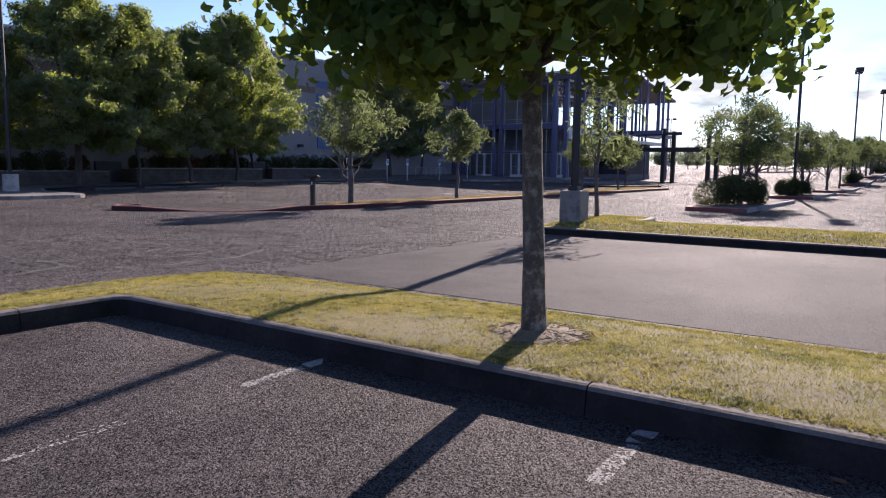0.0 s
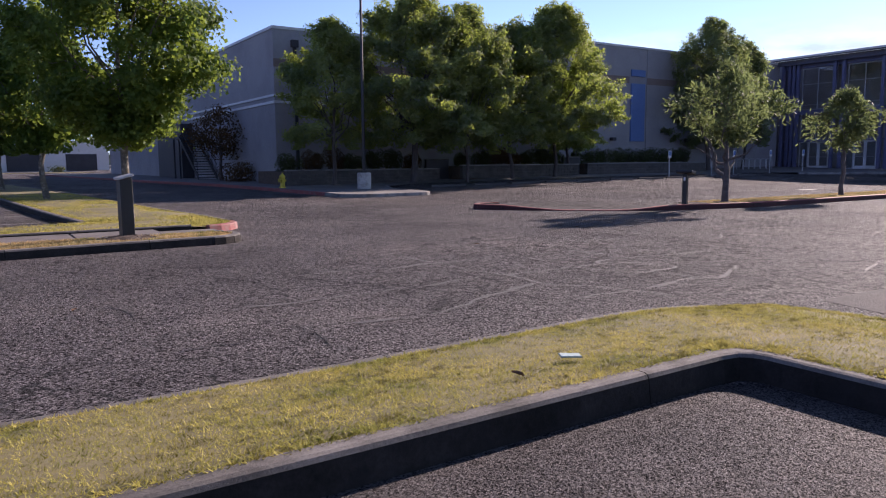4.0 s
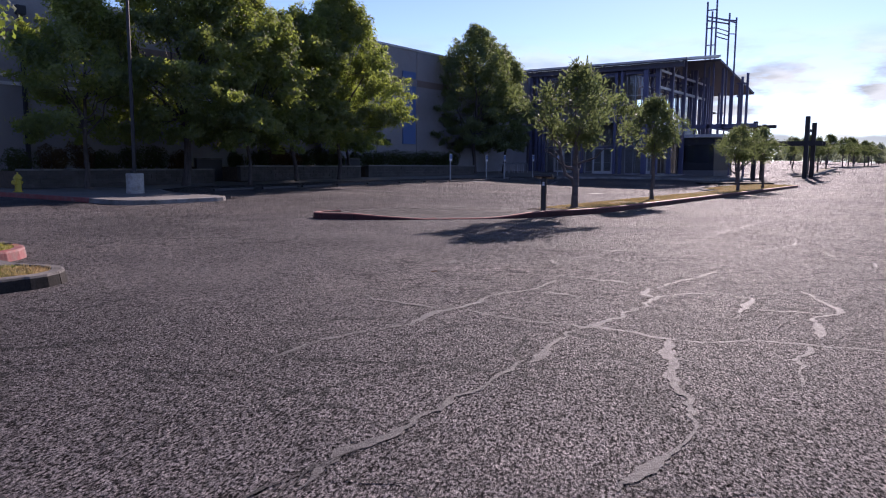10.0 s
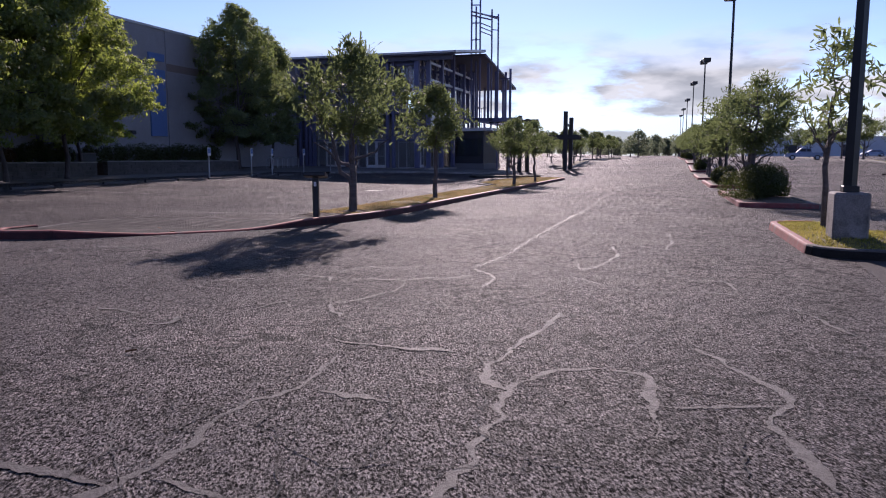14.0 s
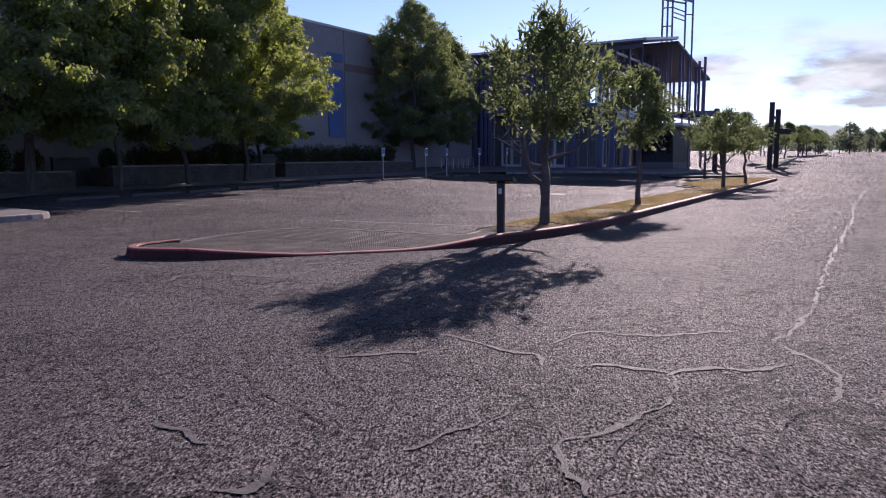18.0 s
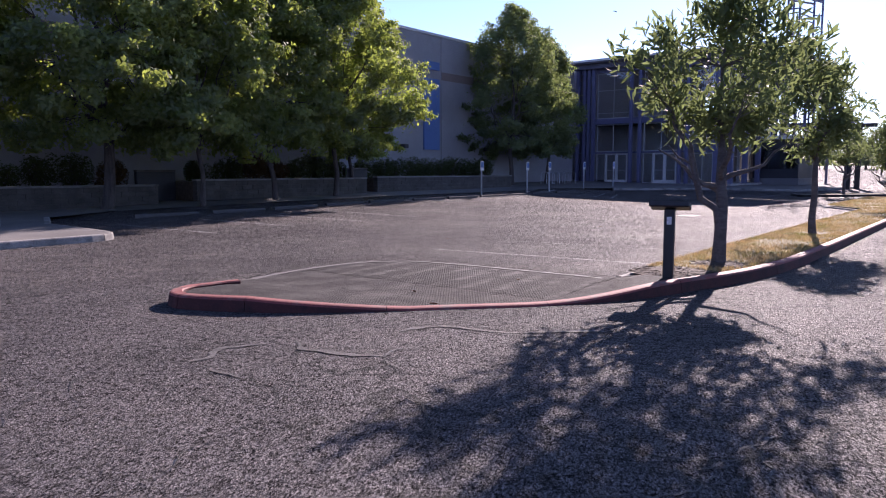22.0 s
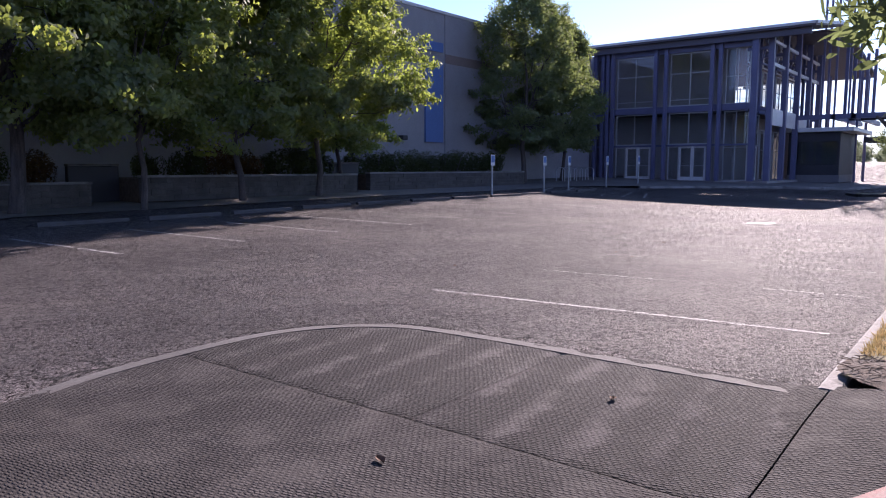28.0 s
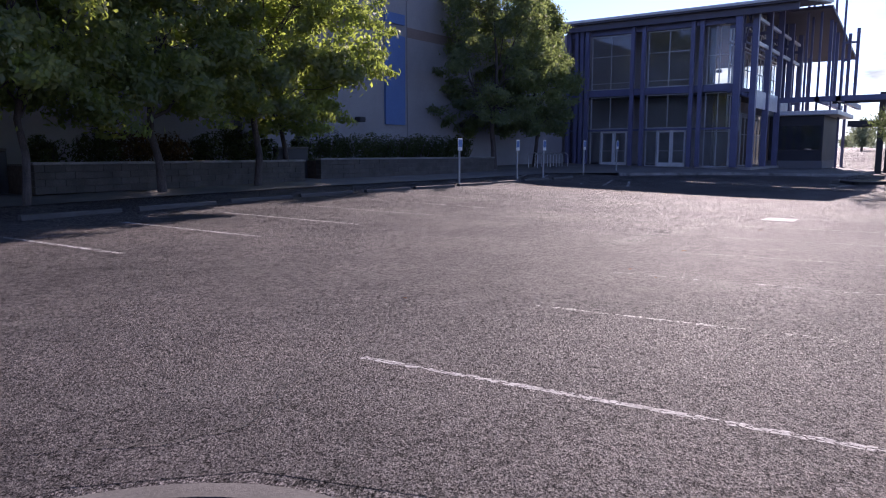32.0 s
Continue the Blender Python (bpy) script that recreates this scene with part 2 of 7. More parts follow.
def ramp(ns, stops):
    r = ns.new("ShaderNodeValToRGB")
    el = r.color_ramp.elements
    el[0].position, el[0].color = stops[0][0], (*stops[0][1], 1)
    el[1].position, el[1].color = stops[-1][0], (*stops[-1][1], 1)
    for p, c in stops[1:-1]:
        e = el.new(p)
        e.color = (*c, 1)
    return r


def noise_node(ns, ls, co, scale, detail=4.0, rough=0.6, stretch=None):
    n = ns.new("ShaderNodeTexNoise")
    n.inputs["Scale"].default_value = scale
    n.inputs["Detail"].default_value = detail
    n.inputs["Roughness"].default_value = rough
    if stretch:
        mp = ns.new("ShaderNodeMapping")
        mp.inputs["Scale"].default_value = stretch
        ls.new(co, mp.inputs[0])
        co = mp.outputs[0]
    ls.new(co, n.inputs["Vector"])
    return n


def mix(ns, ls, fac, a, b, kind="MIX"):
    n = ns.new("ShaderNodeMix")
    n.data_type = "RGBA"
    n.blend_type = kind
    for key, v in (("Factor", fac), ("A", a), ("B", b)):
        if isinstance(v, (int, float)):
            n.inputs[key].default_value = v
        elif isinstance(v, tuple):
            n.inputs[key].default_value = (*v, 1)
        else:
            ls.new(v, n.inputs[key])
    return n.outputs["Result"]


def world_co(ns):
    return ns.new("ShaderNodeNewGeometry").outputs["Position"]


def surface(name, dark, light, rough=0.8, coarse=0.6, fine=14.0, bump=0.15, metal=0.0, stain=None, stain_scale=0.35, stretch=None, rand=0.0, spec=0.5, bump_dist=0.01):
    """A two-scale mottled surface: coarse patches, fine grain, relief, and stains of a third colour where given."""
    m, ns, ls, b = nodes_of(name)
    co = world_co(ns)
    n1 = noise_node(ns, ls, co, coarse, 5, 0.65, stretch)
    n2 = noise_node(ns, ls, co, fine, 5, 0.7)
    r1 = ramp(ns, [(0.3, dark), (0.7, light)])
    ls.new(n1.outputs["Fac"], r1.inputs[0])
    r2 = ramp(ns, [(0.25, (0.62, 0.62, 0.62)), (0.75, (1.25, 1.25, 1.25))])
    ls.new(n2.outputs["Fac"], r2.inputs[0])
    col = mix(ns, ls, 1.0, r1.outputs[0], r2.outputs[0], "MULTIPLY")
    if stain:
        n3 = noise_node(ns, ls, co, stain_scale, 6, 0.7)
        r3 = ramp(ns, [(0.50, (0, 0, 0)), (0.68, (1, 1, 1))])
        ls.new(n3.outputs["Fac"], r3.inputs[0])
        col = mix(ns, ls, r3.outputs[0], col, stain)
    if rand:
        info = ns.new("ShaderNodeObjectInfo")
        r4 = ramp(ns, [(0.0, (1 - rand,) * 3), (1.0, (1 + rand,) * 3)])
        ls.new(info.outputs["Random"], r4.inputs[0])
        col = mix(ns, ls, 1.0, col, r4.outputs[0], "MULTIPLY")
    ls.new(col, b.inputs["Base Color"])
    rr = ns.new("ShaderNodeMapRange")
    rr.inputs["To Min"].default_value, rr.inputs["To Max"].default_value = max(0.03, rough - 0.12), min(1.0, rough + 0.12)
    ls.new(n1.outputs["Fac"], rr.inputs["Value"])
    ls.new(rr.outputs[0], b.inputs["Roughness"])
    b.inputs["Metallic"].default_value = metal
    b.inputs["Specular IOR Level"].default_value = spec
    if bump:
        bp = ns.new("ShaderNodeBump")
        bp.inputs["Strength"].default_value = bump
        bp.inputs["Distance"].default_value = bump_dist
        ls.new(n2.outputs["Fac"], bp.inputs["Height"])
        ls.new(bp.outputs[0], b.inputs["Normal"])
    return m


def asphalt_material(name="asphalt", fine=1.0, soft=0.0):
    """Aged chip-seal: stones in a darker binder, dusty patches, tyre-polished bands and fine crazing."""
    m, ns, ls, b = nodes_of(name)
    co = world_co(ns)
    # grain stretched along the camera's usual heading, to look even despite foreshortening
    view_stretch = ns.new("ShaderNodeMapping")
    view_stretch.vector_type = "TEXTURE"
    view_stretch.inputs["Rotation"].default_value = (0, 0, radians(24))
    view_stretch.inputs["Scale"].default_value = (1.9 - 0.6 * soft, 1.0, 1.0)
    ls.new(co, view_stretch.inputs[0])
    grain = view_stretch.outputs[0]
    chip = ns.new("ShaderNodeTexVoronoi")
    chip.inputs["Scale"].default_value = 76.0 * fine
    ls.new(grain, chip.inputs["Vector"])
    sep = ns.new("ShaderNodeSeparateColor")
    ls.new(chip.outputs["Color"], sep.inputs[0])
    stone = ramp(ns, [(0.0, (0.118, 0.110, 0.111)), (0.6, (0.160, 0.149, 0.149) if not soft else (0.134, 0.125, 0.124)), (1.0, (0.212, 0.198, 0.194) if not soft else (0.155, 0.145, 0.141))])
    ls.new(sep.outputs[0], stone.inputs[0])
    # hollows between the stones: their small shadows and lit tops put into the colour
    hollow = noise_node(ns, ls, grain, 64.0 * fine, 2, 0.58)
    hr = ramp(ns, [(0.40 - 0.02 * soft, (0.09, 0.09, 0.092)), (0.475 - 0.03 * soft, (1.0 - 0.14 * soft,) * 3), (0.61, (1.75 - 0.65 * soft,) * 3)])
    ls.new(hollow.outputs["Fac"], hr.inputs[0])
    # pits are paled towards the north, putting veiling glare into the colour
    place = ns.new("ShaderNodeSeparateXYZ")
    ls.new(co, place.inputs[0])
    calm = ns.new("ShaderNodeMapRange")
    calm.inputs["From Min"].default_value, calm.inputs["From Max"].default_value = 6.8, 9.6
    calm.inputs["To Max"].default_value = 0.5
    ls.new(place.outputs["Y"], calm.inputs["Value"])
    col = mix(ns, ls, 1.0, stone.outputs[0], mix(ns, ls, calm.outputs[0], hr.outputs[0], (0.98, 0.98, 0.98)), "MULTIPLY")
    big = noise_node(ns, ls, co, 0.22, 6, 0.62)
    tone = ramp(ns, [(0.3, (0.64, 0.63, 0.66)), (0.5, (1.0, 0.98, 1.0)), (0.7, (1.40, 1.34, 1.31))])
    ls.new(big.outputs["Fac"], tone.inputs[0])
    col = mix(ns, ls, 1.0, col, tone.outputs[0], "MULTIPLY")
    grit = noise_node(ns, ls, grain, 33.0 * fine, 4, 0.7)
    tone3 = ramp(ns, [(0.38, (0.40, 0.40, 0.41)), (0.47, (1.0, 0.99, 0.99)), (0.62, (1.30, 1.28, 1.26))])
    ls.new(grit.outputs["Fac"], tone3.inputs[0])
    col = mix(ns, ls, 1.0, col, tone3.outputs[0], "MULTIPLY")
    # uneven gaps between lumps of binder, darkened in the colour as if shaded
    bend = ns.new("ShaderNodeVectorMath")
    bend.operation = "MULTIPLY_ADD"
    ls.new(grit.outputs["Color"], bend.inputs[0])
    bend.inputs[1].default_value = (0.035, 0.035, 0.0)
    ls.new(grain, bend.inputs[2])
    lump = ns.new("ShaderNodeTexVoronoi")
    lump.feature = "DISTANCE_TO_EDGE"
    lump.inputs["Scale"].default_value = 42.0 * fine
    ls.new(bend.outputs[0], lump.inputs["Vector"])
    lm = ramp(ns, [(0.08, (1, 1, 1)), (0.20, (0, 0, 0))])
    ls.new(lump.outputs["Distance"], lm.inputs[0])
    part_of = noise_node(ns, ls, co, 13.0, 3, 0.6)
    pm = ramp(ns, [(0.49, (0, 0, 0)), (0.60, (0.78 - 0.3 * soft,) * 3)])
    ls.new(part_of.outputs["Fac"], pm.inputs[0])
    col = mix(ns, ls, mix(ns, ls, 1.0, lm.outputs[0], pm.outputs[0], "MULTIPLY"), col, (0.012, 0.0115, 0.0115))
    mid = noise_node(ns, ls, co, 1.7, 5, 0.7)
    tone2 = ramp(ns, [(0.3, (0.82, 0.82, 0.82)), (0.7, (1.18, 1.17, 1.16))])
    ls.new(mid.outputs["Fac"], tone2.inputs[0])
    col = mix(ns, ls, 1.0, col, tone2.outputs[0], "MULTIPLY")
    # dust gathered in patches
    dust = noise_node(ns, ls, co, 0.45, 8, 0.72)
    dr = ramp(ns, [(0.52, (0, 0, 0)), (0.74, (0.42, 0.42, 0.42))])
    ls.new(dust.outputs["Fac"], dr.inputs[0])
    col = mix(ns, ls, dr.outputs[0], col, (0.20, 0.187, 0.178))
    # fine crazing
    warp = noise_node(ns, ls, co, 1.3, 4, 0.6)
    wv = ns.new("ShaderNodeVectorMath")
    wv.operation = "MULTIPLY_ADD"
    ls.new(warp.outputs["Color"], wv.inputs[0])
    wv.inputs[1].default_value = (0.9, 0.9, 0.0)
    ls.new(co, wv.inputs[2])
    cell = ns.new("ShaderNodeTexVoronoi")
    cell.feature = "DISTANCE_TO_EDGE"
    cell.inputs["Scale"].default_value = 1.15
    ls.new(wv.outputs[0], cell.inputs["Vector"])
    cm = ramp(ns, [(0.010, (1, 1, 1)), (0.026, (0, 0, 0))])
    ls.new(cell.outputs["Distance"], cm.inputs[0])
    where = noise_node(ns, ls, co, 0.33, 3, 0.6)
    wr = ramp(ns, [(0.44, (0, 0, 0)), (0.56, (0.85 - 0.75 * soft,) * 3)])
    ls.new(where.outputs["Fac"], wr.inputs[0])
    cf = mix(ns, ls, 1.0, cm.outputs[0], wr.outputs[0], "MULTIPLY")
    col = mix(ns, ls, cf, col, (0.03, 0.03, 0.03))
    # a closer net of hairline cracks where the binder has aged
    net = ns.new("ShaderNodeTexVoronoi")
    net.feature = "DISTANCE_TO_EDGE"
    net.inputs["Scale"].default_value = 3.1
    ls.new(wv.outputs[0], net.inputs["Vector"])
    nm = ramp(ns, [(0.016, (1, 1, 1)), (0.045, (0, 0, 0))])
    ls.new(net.outputs["Distance"], nm.inputs[0])
    where2 = noise_node(ns, ls, co, 0.5, 4, 0.7)
    wr2 = ramp(ns, [(0.50, (0, 0, 0)), (0.62, (0.7 - 0.62 * soft,) * 3)])
    ls.new(where2.outputs["Fac"], wr2.inputs[0])
    brk = noise_node(ns, ls, co, 5.0, 3, 0.6)
    br = ramp(ns, [(0.45, (0, 0, 0)), (0.55, (1, 1, 1))])
    ls.new(brk.outputs["Fac"], br.inputs[0])
    nf = mix(ns, ls, 1.0, mix(ns, ls, 1.0, nm.outputs[0], wr2.outputs[0], "MULTIPLY"), br.outputs[0], "MULTIPLY")
    col = mix(ns, ls, nf, col, (0.022, 0.021, 0.021))
    # the aisle is crazed into small plates past its western end
    plate = ns.new("ShaderNodeTexVoronoi")
    plate.feature = "DISTANCE_TO_EDGE"
    plate.inputs["Scale"].default_value = 8.5
    ls.new(wv.outputs[0], plate.inputs["Vector"])
    pl = ramp(ns, [(0.05, (1, 1, 1)), (0.14, (0, 0, 0))])
    ls.new(plate.outputs["Distance"], pl.inputs[0])
    west = ns.new("ShaderNodeMapRange")
    west.inputs["From Min"].default_value, west.inputs["From Max"].default_value = 6.5, 9.0
    west.inputs["To Max"].default_value = 0.95 - 0.95 * soft
    ls.new(place.outputs["X"], west.inputs["Value"])
    north = ns.new("ShaderNodeMapRange")
    north.inputs["From Min"].default_value, north.inputs["From Max"].default_value = 8.6, 7.0
    ls.new(place.outputs["Y"], north.inputs["Value"])
    crazed = mix(ns, ls, 1.0, mix(ns, ls, 1.0, west.outputs[0], north.outputs[0], "MULTIPLY"), br.outputs[0], "MULTIPLY")
    where3 = noise_node(ns, ls, co, 0.9, 3, 0.6)
    wr3 = ramp(ns, [(0.42, (0, 0, 0)), (0.55, (1, 1, 1))])
    ls.new(where3.outputs["Fac"], wr3.inputs[0])
    crazed = mix(ns, ls, 1.0, crazed, wr3.outputs[0], "MULTIPLY")
    col = mix(ns, ls, mix(ns, ls, 1.0, pl.outputs[0], crazed, "MULTIPLY"), col, (0.018, 0.017, 0.017))
    # pale dust lying in long hairline joints
    far = ns.new("ShaderNodeTexVoronoi")
    far.feature = "DISTANCE_TO_EDGE"
    far.inputs["Scale"].default_value = 0.42
    ls.new(wv.outputs[0], far.inputs["Vector"])
    fm = ramp(ns, [(0.004, (1, 1, 1)), (0.014, (0, 0, 0))])
    ls.new(far.outputs["Distance"], fm.inputs[0])
    ff = mix(ns, ls, 1.0, mix(ns, ls, 1.0, fm.outputs[0], br.outputs[0], "MULTIPLY"), (0.22, 0.22, 0.22), "MULTIPLY")
    col = mix(ns, ls, ff, col, (0.22, 0.205, 0.195))
    ls.new(col, b.inputs["Base Color"])
    b.inputs["Roughness"].default_value = 0.72
    # only the worn tops of the stones shine
    shine = ramp(ns, [(0.44, (0.05, 0.05, 0.05)), (0.60, (0.50 - 0.30 * soft,) * 3)])
    ls.new(hollow.outputs["Fac"], shine.inputs[0])
    ls.new(mix(ns, ls, mix(ns, ls, 1.0, lm.outputs[0], pm.outputs[0], "MULTIPLY"), shine.outputs[0], (0, 0, 0)), b.inputs["Specular IOR Level"])
    bp = ns.new("ShaderNodeBump")
    bp.inputs["Strength"].default_value = 1.0
    bp.inputs["Distance"].default_value = 0.10 - 0.08 * soft
    ls.new(hollow.outputs["Fac"], bp.inputs["Height"])
    bp3 = ns.new("ShaderNodeBump")
    bp3.invert = True
    bp3.inputs["Strength"].default_value = 0.9
    bp3.inputs["Distance"].default_value = 0.026
    ls.new(lm.outputs[0], bp3.inputs["Height"])
    ls.new(bp.outputs[0], bp3.inputs["Normal"])
    bp2 = ns.new("ShaderNodeBump")
    bp2.inputs["Strength"].default_value = 1.0
    bp2.inputs["Distance"].default_value = 0.04
    ls.new(grit.outputs["Fac"], bp2.inputs["Height"])
    ls.new(bp3.outputs[0], bp2.inputs["Normal"])
    ls.new(bp2.outputs[0], b.inputs["Normal"])
    return m


def leaf_material(name, dark, mid, light, translucent=0.45, hue=(0.30, 0.36, 0.04), thin=0.5, sprays=((0.75, 0.78, 0.75), (1.25, 1.2, 1.1)), grain=0.9):
    m, ns, ls, b = nodes_of(name)
    out = ns["Material Output"]
    geo = ns.new("ShaderNodeNewGeometry")
    r = ramp(ns, [(0.0, dark), (0.55, mid), (1.0, light)])
    ls.new(geo.outputs["Random Per Island"], r.inputs[0])
    n = noise_node(ns, ls, geo.outputs["Position"], grain, 3, 0.6)
    r2 = ramp(ns, [(0.36, sprays[0]), (0.66, sprays[1])])
    ls.new(n.outputs["Fac"], r2.inputs[0])
    col = mix(ns, ls, 1.0, r.outputs[0], r2.outputs[0], "MULTIPLY")
    ls.new(col, b.inputs["Base Color"])
    b.inputs["Roughness"].default_value = 0.60
    b.inputs["Specular IOR Level"].default_value = 0.18
    tr = ns.new("ShaderNodeBsdfTranslucent")
    tcol = mix(ns, ls, thin, col, hue)
    ls.new(tcol, tr.inputs["Color"])
    mx = ns.new("ShaderNodeMixShader")
    mx.inputs[0].default_value = translucent
    ls.new(b.outputs[0], mx.inputs[1])
    ls.new(tr.outputs[0], mx.inputs[2])
    ls.new(mx.outputs[0], out.inputs["Surface"])
    return m


def grass_material(name, tones=((0.29, (0.185, 0.222, 0.052)), (0.45, (0.425, 0.395, 0.105)), (0.66, (0.57, 0.49, 0.16)))):
    m, ns, ls, b = nodes_of(name)
    geo = ns.new("ShaderNodeNewGeometry")
    n = noise_node(ns, ls, geo.outputs["Position"], 1.7, 7, 0.72)
    r = ramp(ns, list(tones))
    ls.new(n.outputs["Fac"], r.inputs[0])
    r2 = ramp(ns, [(0.0, (0.62, 0.64, 0.56)), (1.0, (1.36, 1.31, 1.22))])
    ls.new(geo.outputs["Random Per Island"], r2.inputs[0])
    # darker tufts among paler ones
    tuft = noise_node(ns, ls, geo.outputs["Position"], 8.5, 4, 0.65)
    r3 = ramp(ns, [(0.37, (0.38, 0.37, 0.30)), (0.48, (1, 1, 1)), (0.70, (1.18, 1.14, 1.05))])
    ls.new(tuft.outputs["Fac"], r3.inputs[0])
    tufted = mix(ns, ls, 1.0, r.outputs[0], r3.outputs[0], "MULTIPLY")
    ls.new(mix(ns, ls, 1.0, tufted, r2.outputs[0], "MULTIPLY"), b.inputs["Base Color"])
    b.inputs["Roughness"].default_value = 0.75
    b.inputs["Specular IOR Level"].default_value = 0.2
    tr = ns.new("ShaderNodeBsdfTranslucent")
    ls.new(tufted, tr.inputs["Color"])
    mx = ns.new("ShaderNodeMixShader")
    mx.inputs[0].default_value = 0.35
    ls.new(b.outputs[0], mx.inputs[1])
    ls.new(tr.outputs[0], mx.inputs[2])
    ls.new(mx.outputs[0], ns["Material Output"].inputs["Surface"])
    return m


def glass_material(name, tint=(0.90, 0.94, 0.95), rough=0.02):
    m, ns, ls, b = nodes_of(name)
    b.inputs["Base Color"].default_value = (*tint, 1)
    b.inputs["Roughness"].default_value = rough
    b.inputs["Transmission Weight"].default_value = 1.0
    b.inputs["IOR"].default_value = 1.45
    return m


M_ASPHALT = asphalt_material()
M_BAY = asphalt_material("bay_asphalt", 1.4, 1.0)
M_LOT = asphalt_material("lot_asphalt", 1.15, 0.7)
M_SMOOTH = surface("smooth_newer_asphalt", (0.048, 0.044, 0.044), (0.112, 0.103, 0.099), 0.8, 0.55, 38, 0.9, stain=(0.066, 0.060, 0.059), stain_scale=0.9, spec=0.08)
M_KERB = surface("kerb_concrete", (0.17, 0.16, 0.15), (0.33, 0.31, 0.29), 0.9, 1.3, 40, 0.35, stain=(0.07, 0.065, 0.06), stain_scale=1.6, rand=0.1)
M_KERB_OLD = surface("old_dark_kerb_concrete", (0.085, 0.076, 0.068), (0.20, 0.182, 0.165), 0.9, 2.3, 70, 0.6, stain=(0.055, 0.049, 0.044), stain_scale=4.0, rand=0.12, bump_dist=0.008)
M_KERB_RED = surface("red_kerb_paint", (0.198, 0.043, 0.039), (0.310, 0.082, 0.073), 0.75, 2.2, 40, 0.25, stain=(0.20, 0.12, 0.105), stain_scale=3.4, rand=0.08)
# red paint darkened to hold the shade on the kerb's upright sides
M_KERB_RED_SHADED = surface("shaded_red_kerb_face", (0.060, 0.017, 0.016), (0.115, 0.034, 0.031), 0.85, 2.2, 40, 0.4, stain=(0.030, 0.016, 0.015), stain_scale=3.0, rand=0.08)
M_CONCRETE = surface("concrete", (0.30, 0.28, 0.26), (0.44, 0.42, 0.39), 0.9, 0.9, 30, 0.2, stain=(0.22, 0.20, 0.18), stain_scale=0.8, rand=0.06)
M_PALE = surface("pale_concrete", (0.42, 0.40, 0.37), (0.56, 0.54, 0.50), 0.9, 1.5, 30, 0.25, stain=(0.28, 0.25, 0.22), stain_scale=2.0)
M_PAVE = surface("aged_pavement_concrete", (0.115, 0.105, 0.10), (0.20, 0.185, 0.172), 0.9, 0.7, 30, 0.2, stain=(0.11, 0.105, 0.10), stain_scale=0.5)
M_PATH = surface("brown_weathered_path_concrete", (0.105, 0.094, 0.090), (0.165, 0.147, 0.139), 0.9, 1.6, 45, 0.4, stain=(0.075, 0.066, 0.062), stain_scale=2.4, rand=0.10)
M_EDGE = surface("worn_flush_concrete", (0.070, 0.064, 0.061), (0.125, 0.116, 0.111), 0.9, 1.2, 40, 0.4, stain=(0.07, 0.065, 0.062), stain_scale=2.0)
M_RAMP = surface("ridged_ramp_concrete", (0.027, 0.023, 0.024), (0.046, 0.039, 0.040), 0.9, 0.8, 60, 0.4, stain=(0.085, 0.075, 0.073), stain_scale=0.8, stretch=(0.5, 2.2, 1), spec=0.25)
M_SOIL = surface("dry_turf_soil", (0.10, 0.09, 0.04), (0.23, 0.195, 0.09), 0.95, 1.1, 45, 0.5, stain=(0.20, 0.165, 0.075), stain_scale=1.2)
# upright kerb sides: shade put into a near-black, mottled concrete colour
M_KERB_SHADED = surface("shaded_kerb_face", (0.014, 0.012, 0.010), (0.048, 0.042, 0.038), 0.9, 2.2, 40, 0.5, stain=(0.022, 0.020, 0.019), stain_scale=3.0, rand=0.1, spec=0.2)
M_MULCH = surface("bark_mulch", (0.06, 0.043, 0.032), (0.15, 0.108, 0.08), 0.95, 8, 70, 0.9)
M_PAINT = surface("worn_white_line_paint", (0.34, 0.335, 0.33), (0.54, 0.535, 0.52), 0.8, 2.0, 45, 0.4, stain=(0.15, 0.145, 0.145), stain_scale=22.0, spec=0.2)
M_BLACK = surface("black_painted_steel", (0.010, 0.010, 0.011), (0.020, 0.020, 0.022), 0.45, 3, 60, 0.08)
M_POLE = surface("bronze_painted_pole", (0.020, 0.017, 0.016), (0.035, 0.030, 0.028), 0.5, 1.5, 50, 0.06)
M_STUCCO = surface("grey_stucco_wall", (0.30, 0.29, 0.295), (0.37, 0.36, 0.365), 0.9, 0.35, 60, 0.3, stain=(0.26, 0.25, 0.255), stain_scale=0.25)
M_STUCCO_DARK = surface("dark_grey_stucco_wall", (0.17, 0.165, 0.17), (0.22, 0.215, 0.22), 0.9, 0.35, 60, 0.3)
M_BAND = surface("brown_accent_band", (0.20, 0.15, 0.13), (0.26, 0.20, 0.175), 0.9, 0.6, 50, 0.2)
M_BLUE = surface("blue_accent_panel", (0.10, 0.18, 0.40), (0.14, 0.23, 0.46), 0.6, 0.8, 50, 0.08)
M_TRIM = surface("white_metal_coping", (0.58, 0.58, 0.58), (0.70, 0.70, 0.69), 0.45, 0.9, 40, 0.05)
M_NAVY = surface("navy_painted_steel", (0.115, 0.120, 0.215), (0.155, 0.160, 0.270), 0.5, 1.0, 50, 0.08)
M_FASCIA = surface("dusky_fascia_panel", (0.085, 0.080, 0.105), (0.125, 0.118, 0.150), 0.6, 0.8, 40, 0.1)
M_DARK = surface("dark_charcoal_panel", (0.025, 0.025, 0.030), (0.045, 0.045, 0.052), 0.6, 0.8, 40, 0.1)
M_WHITE = surface("white_painted_metal", (0.66, 0.66, 0.66), (0.78, 0.78, 0.77), 0.45, 1.2, 40, 0.05)
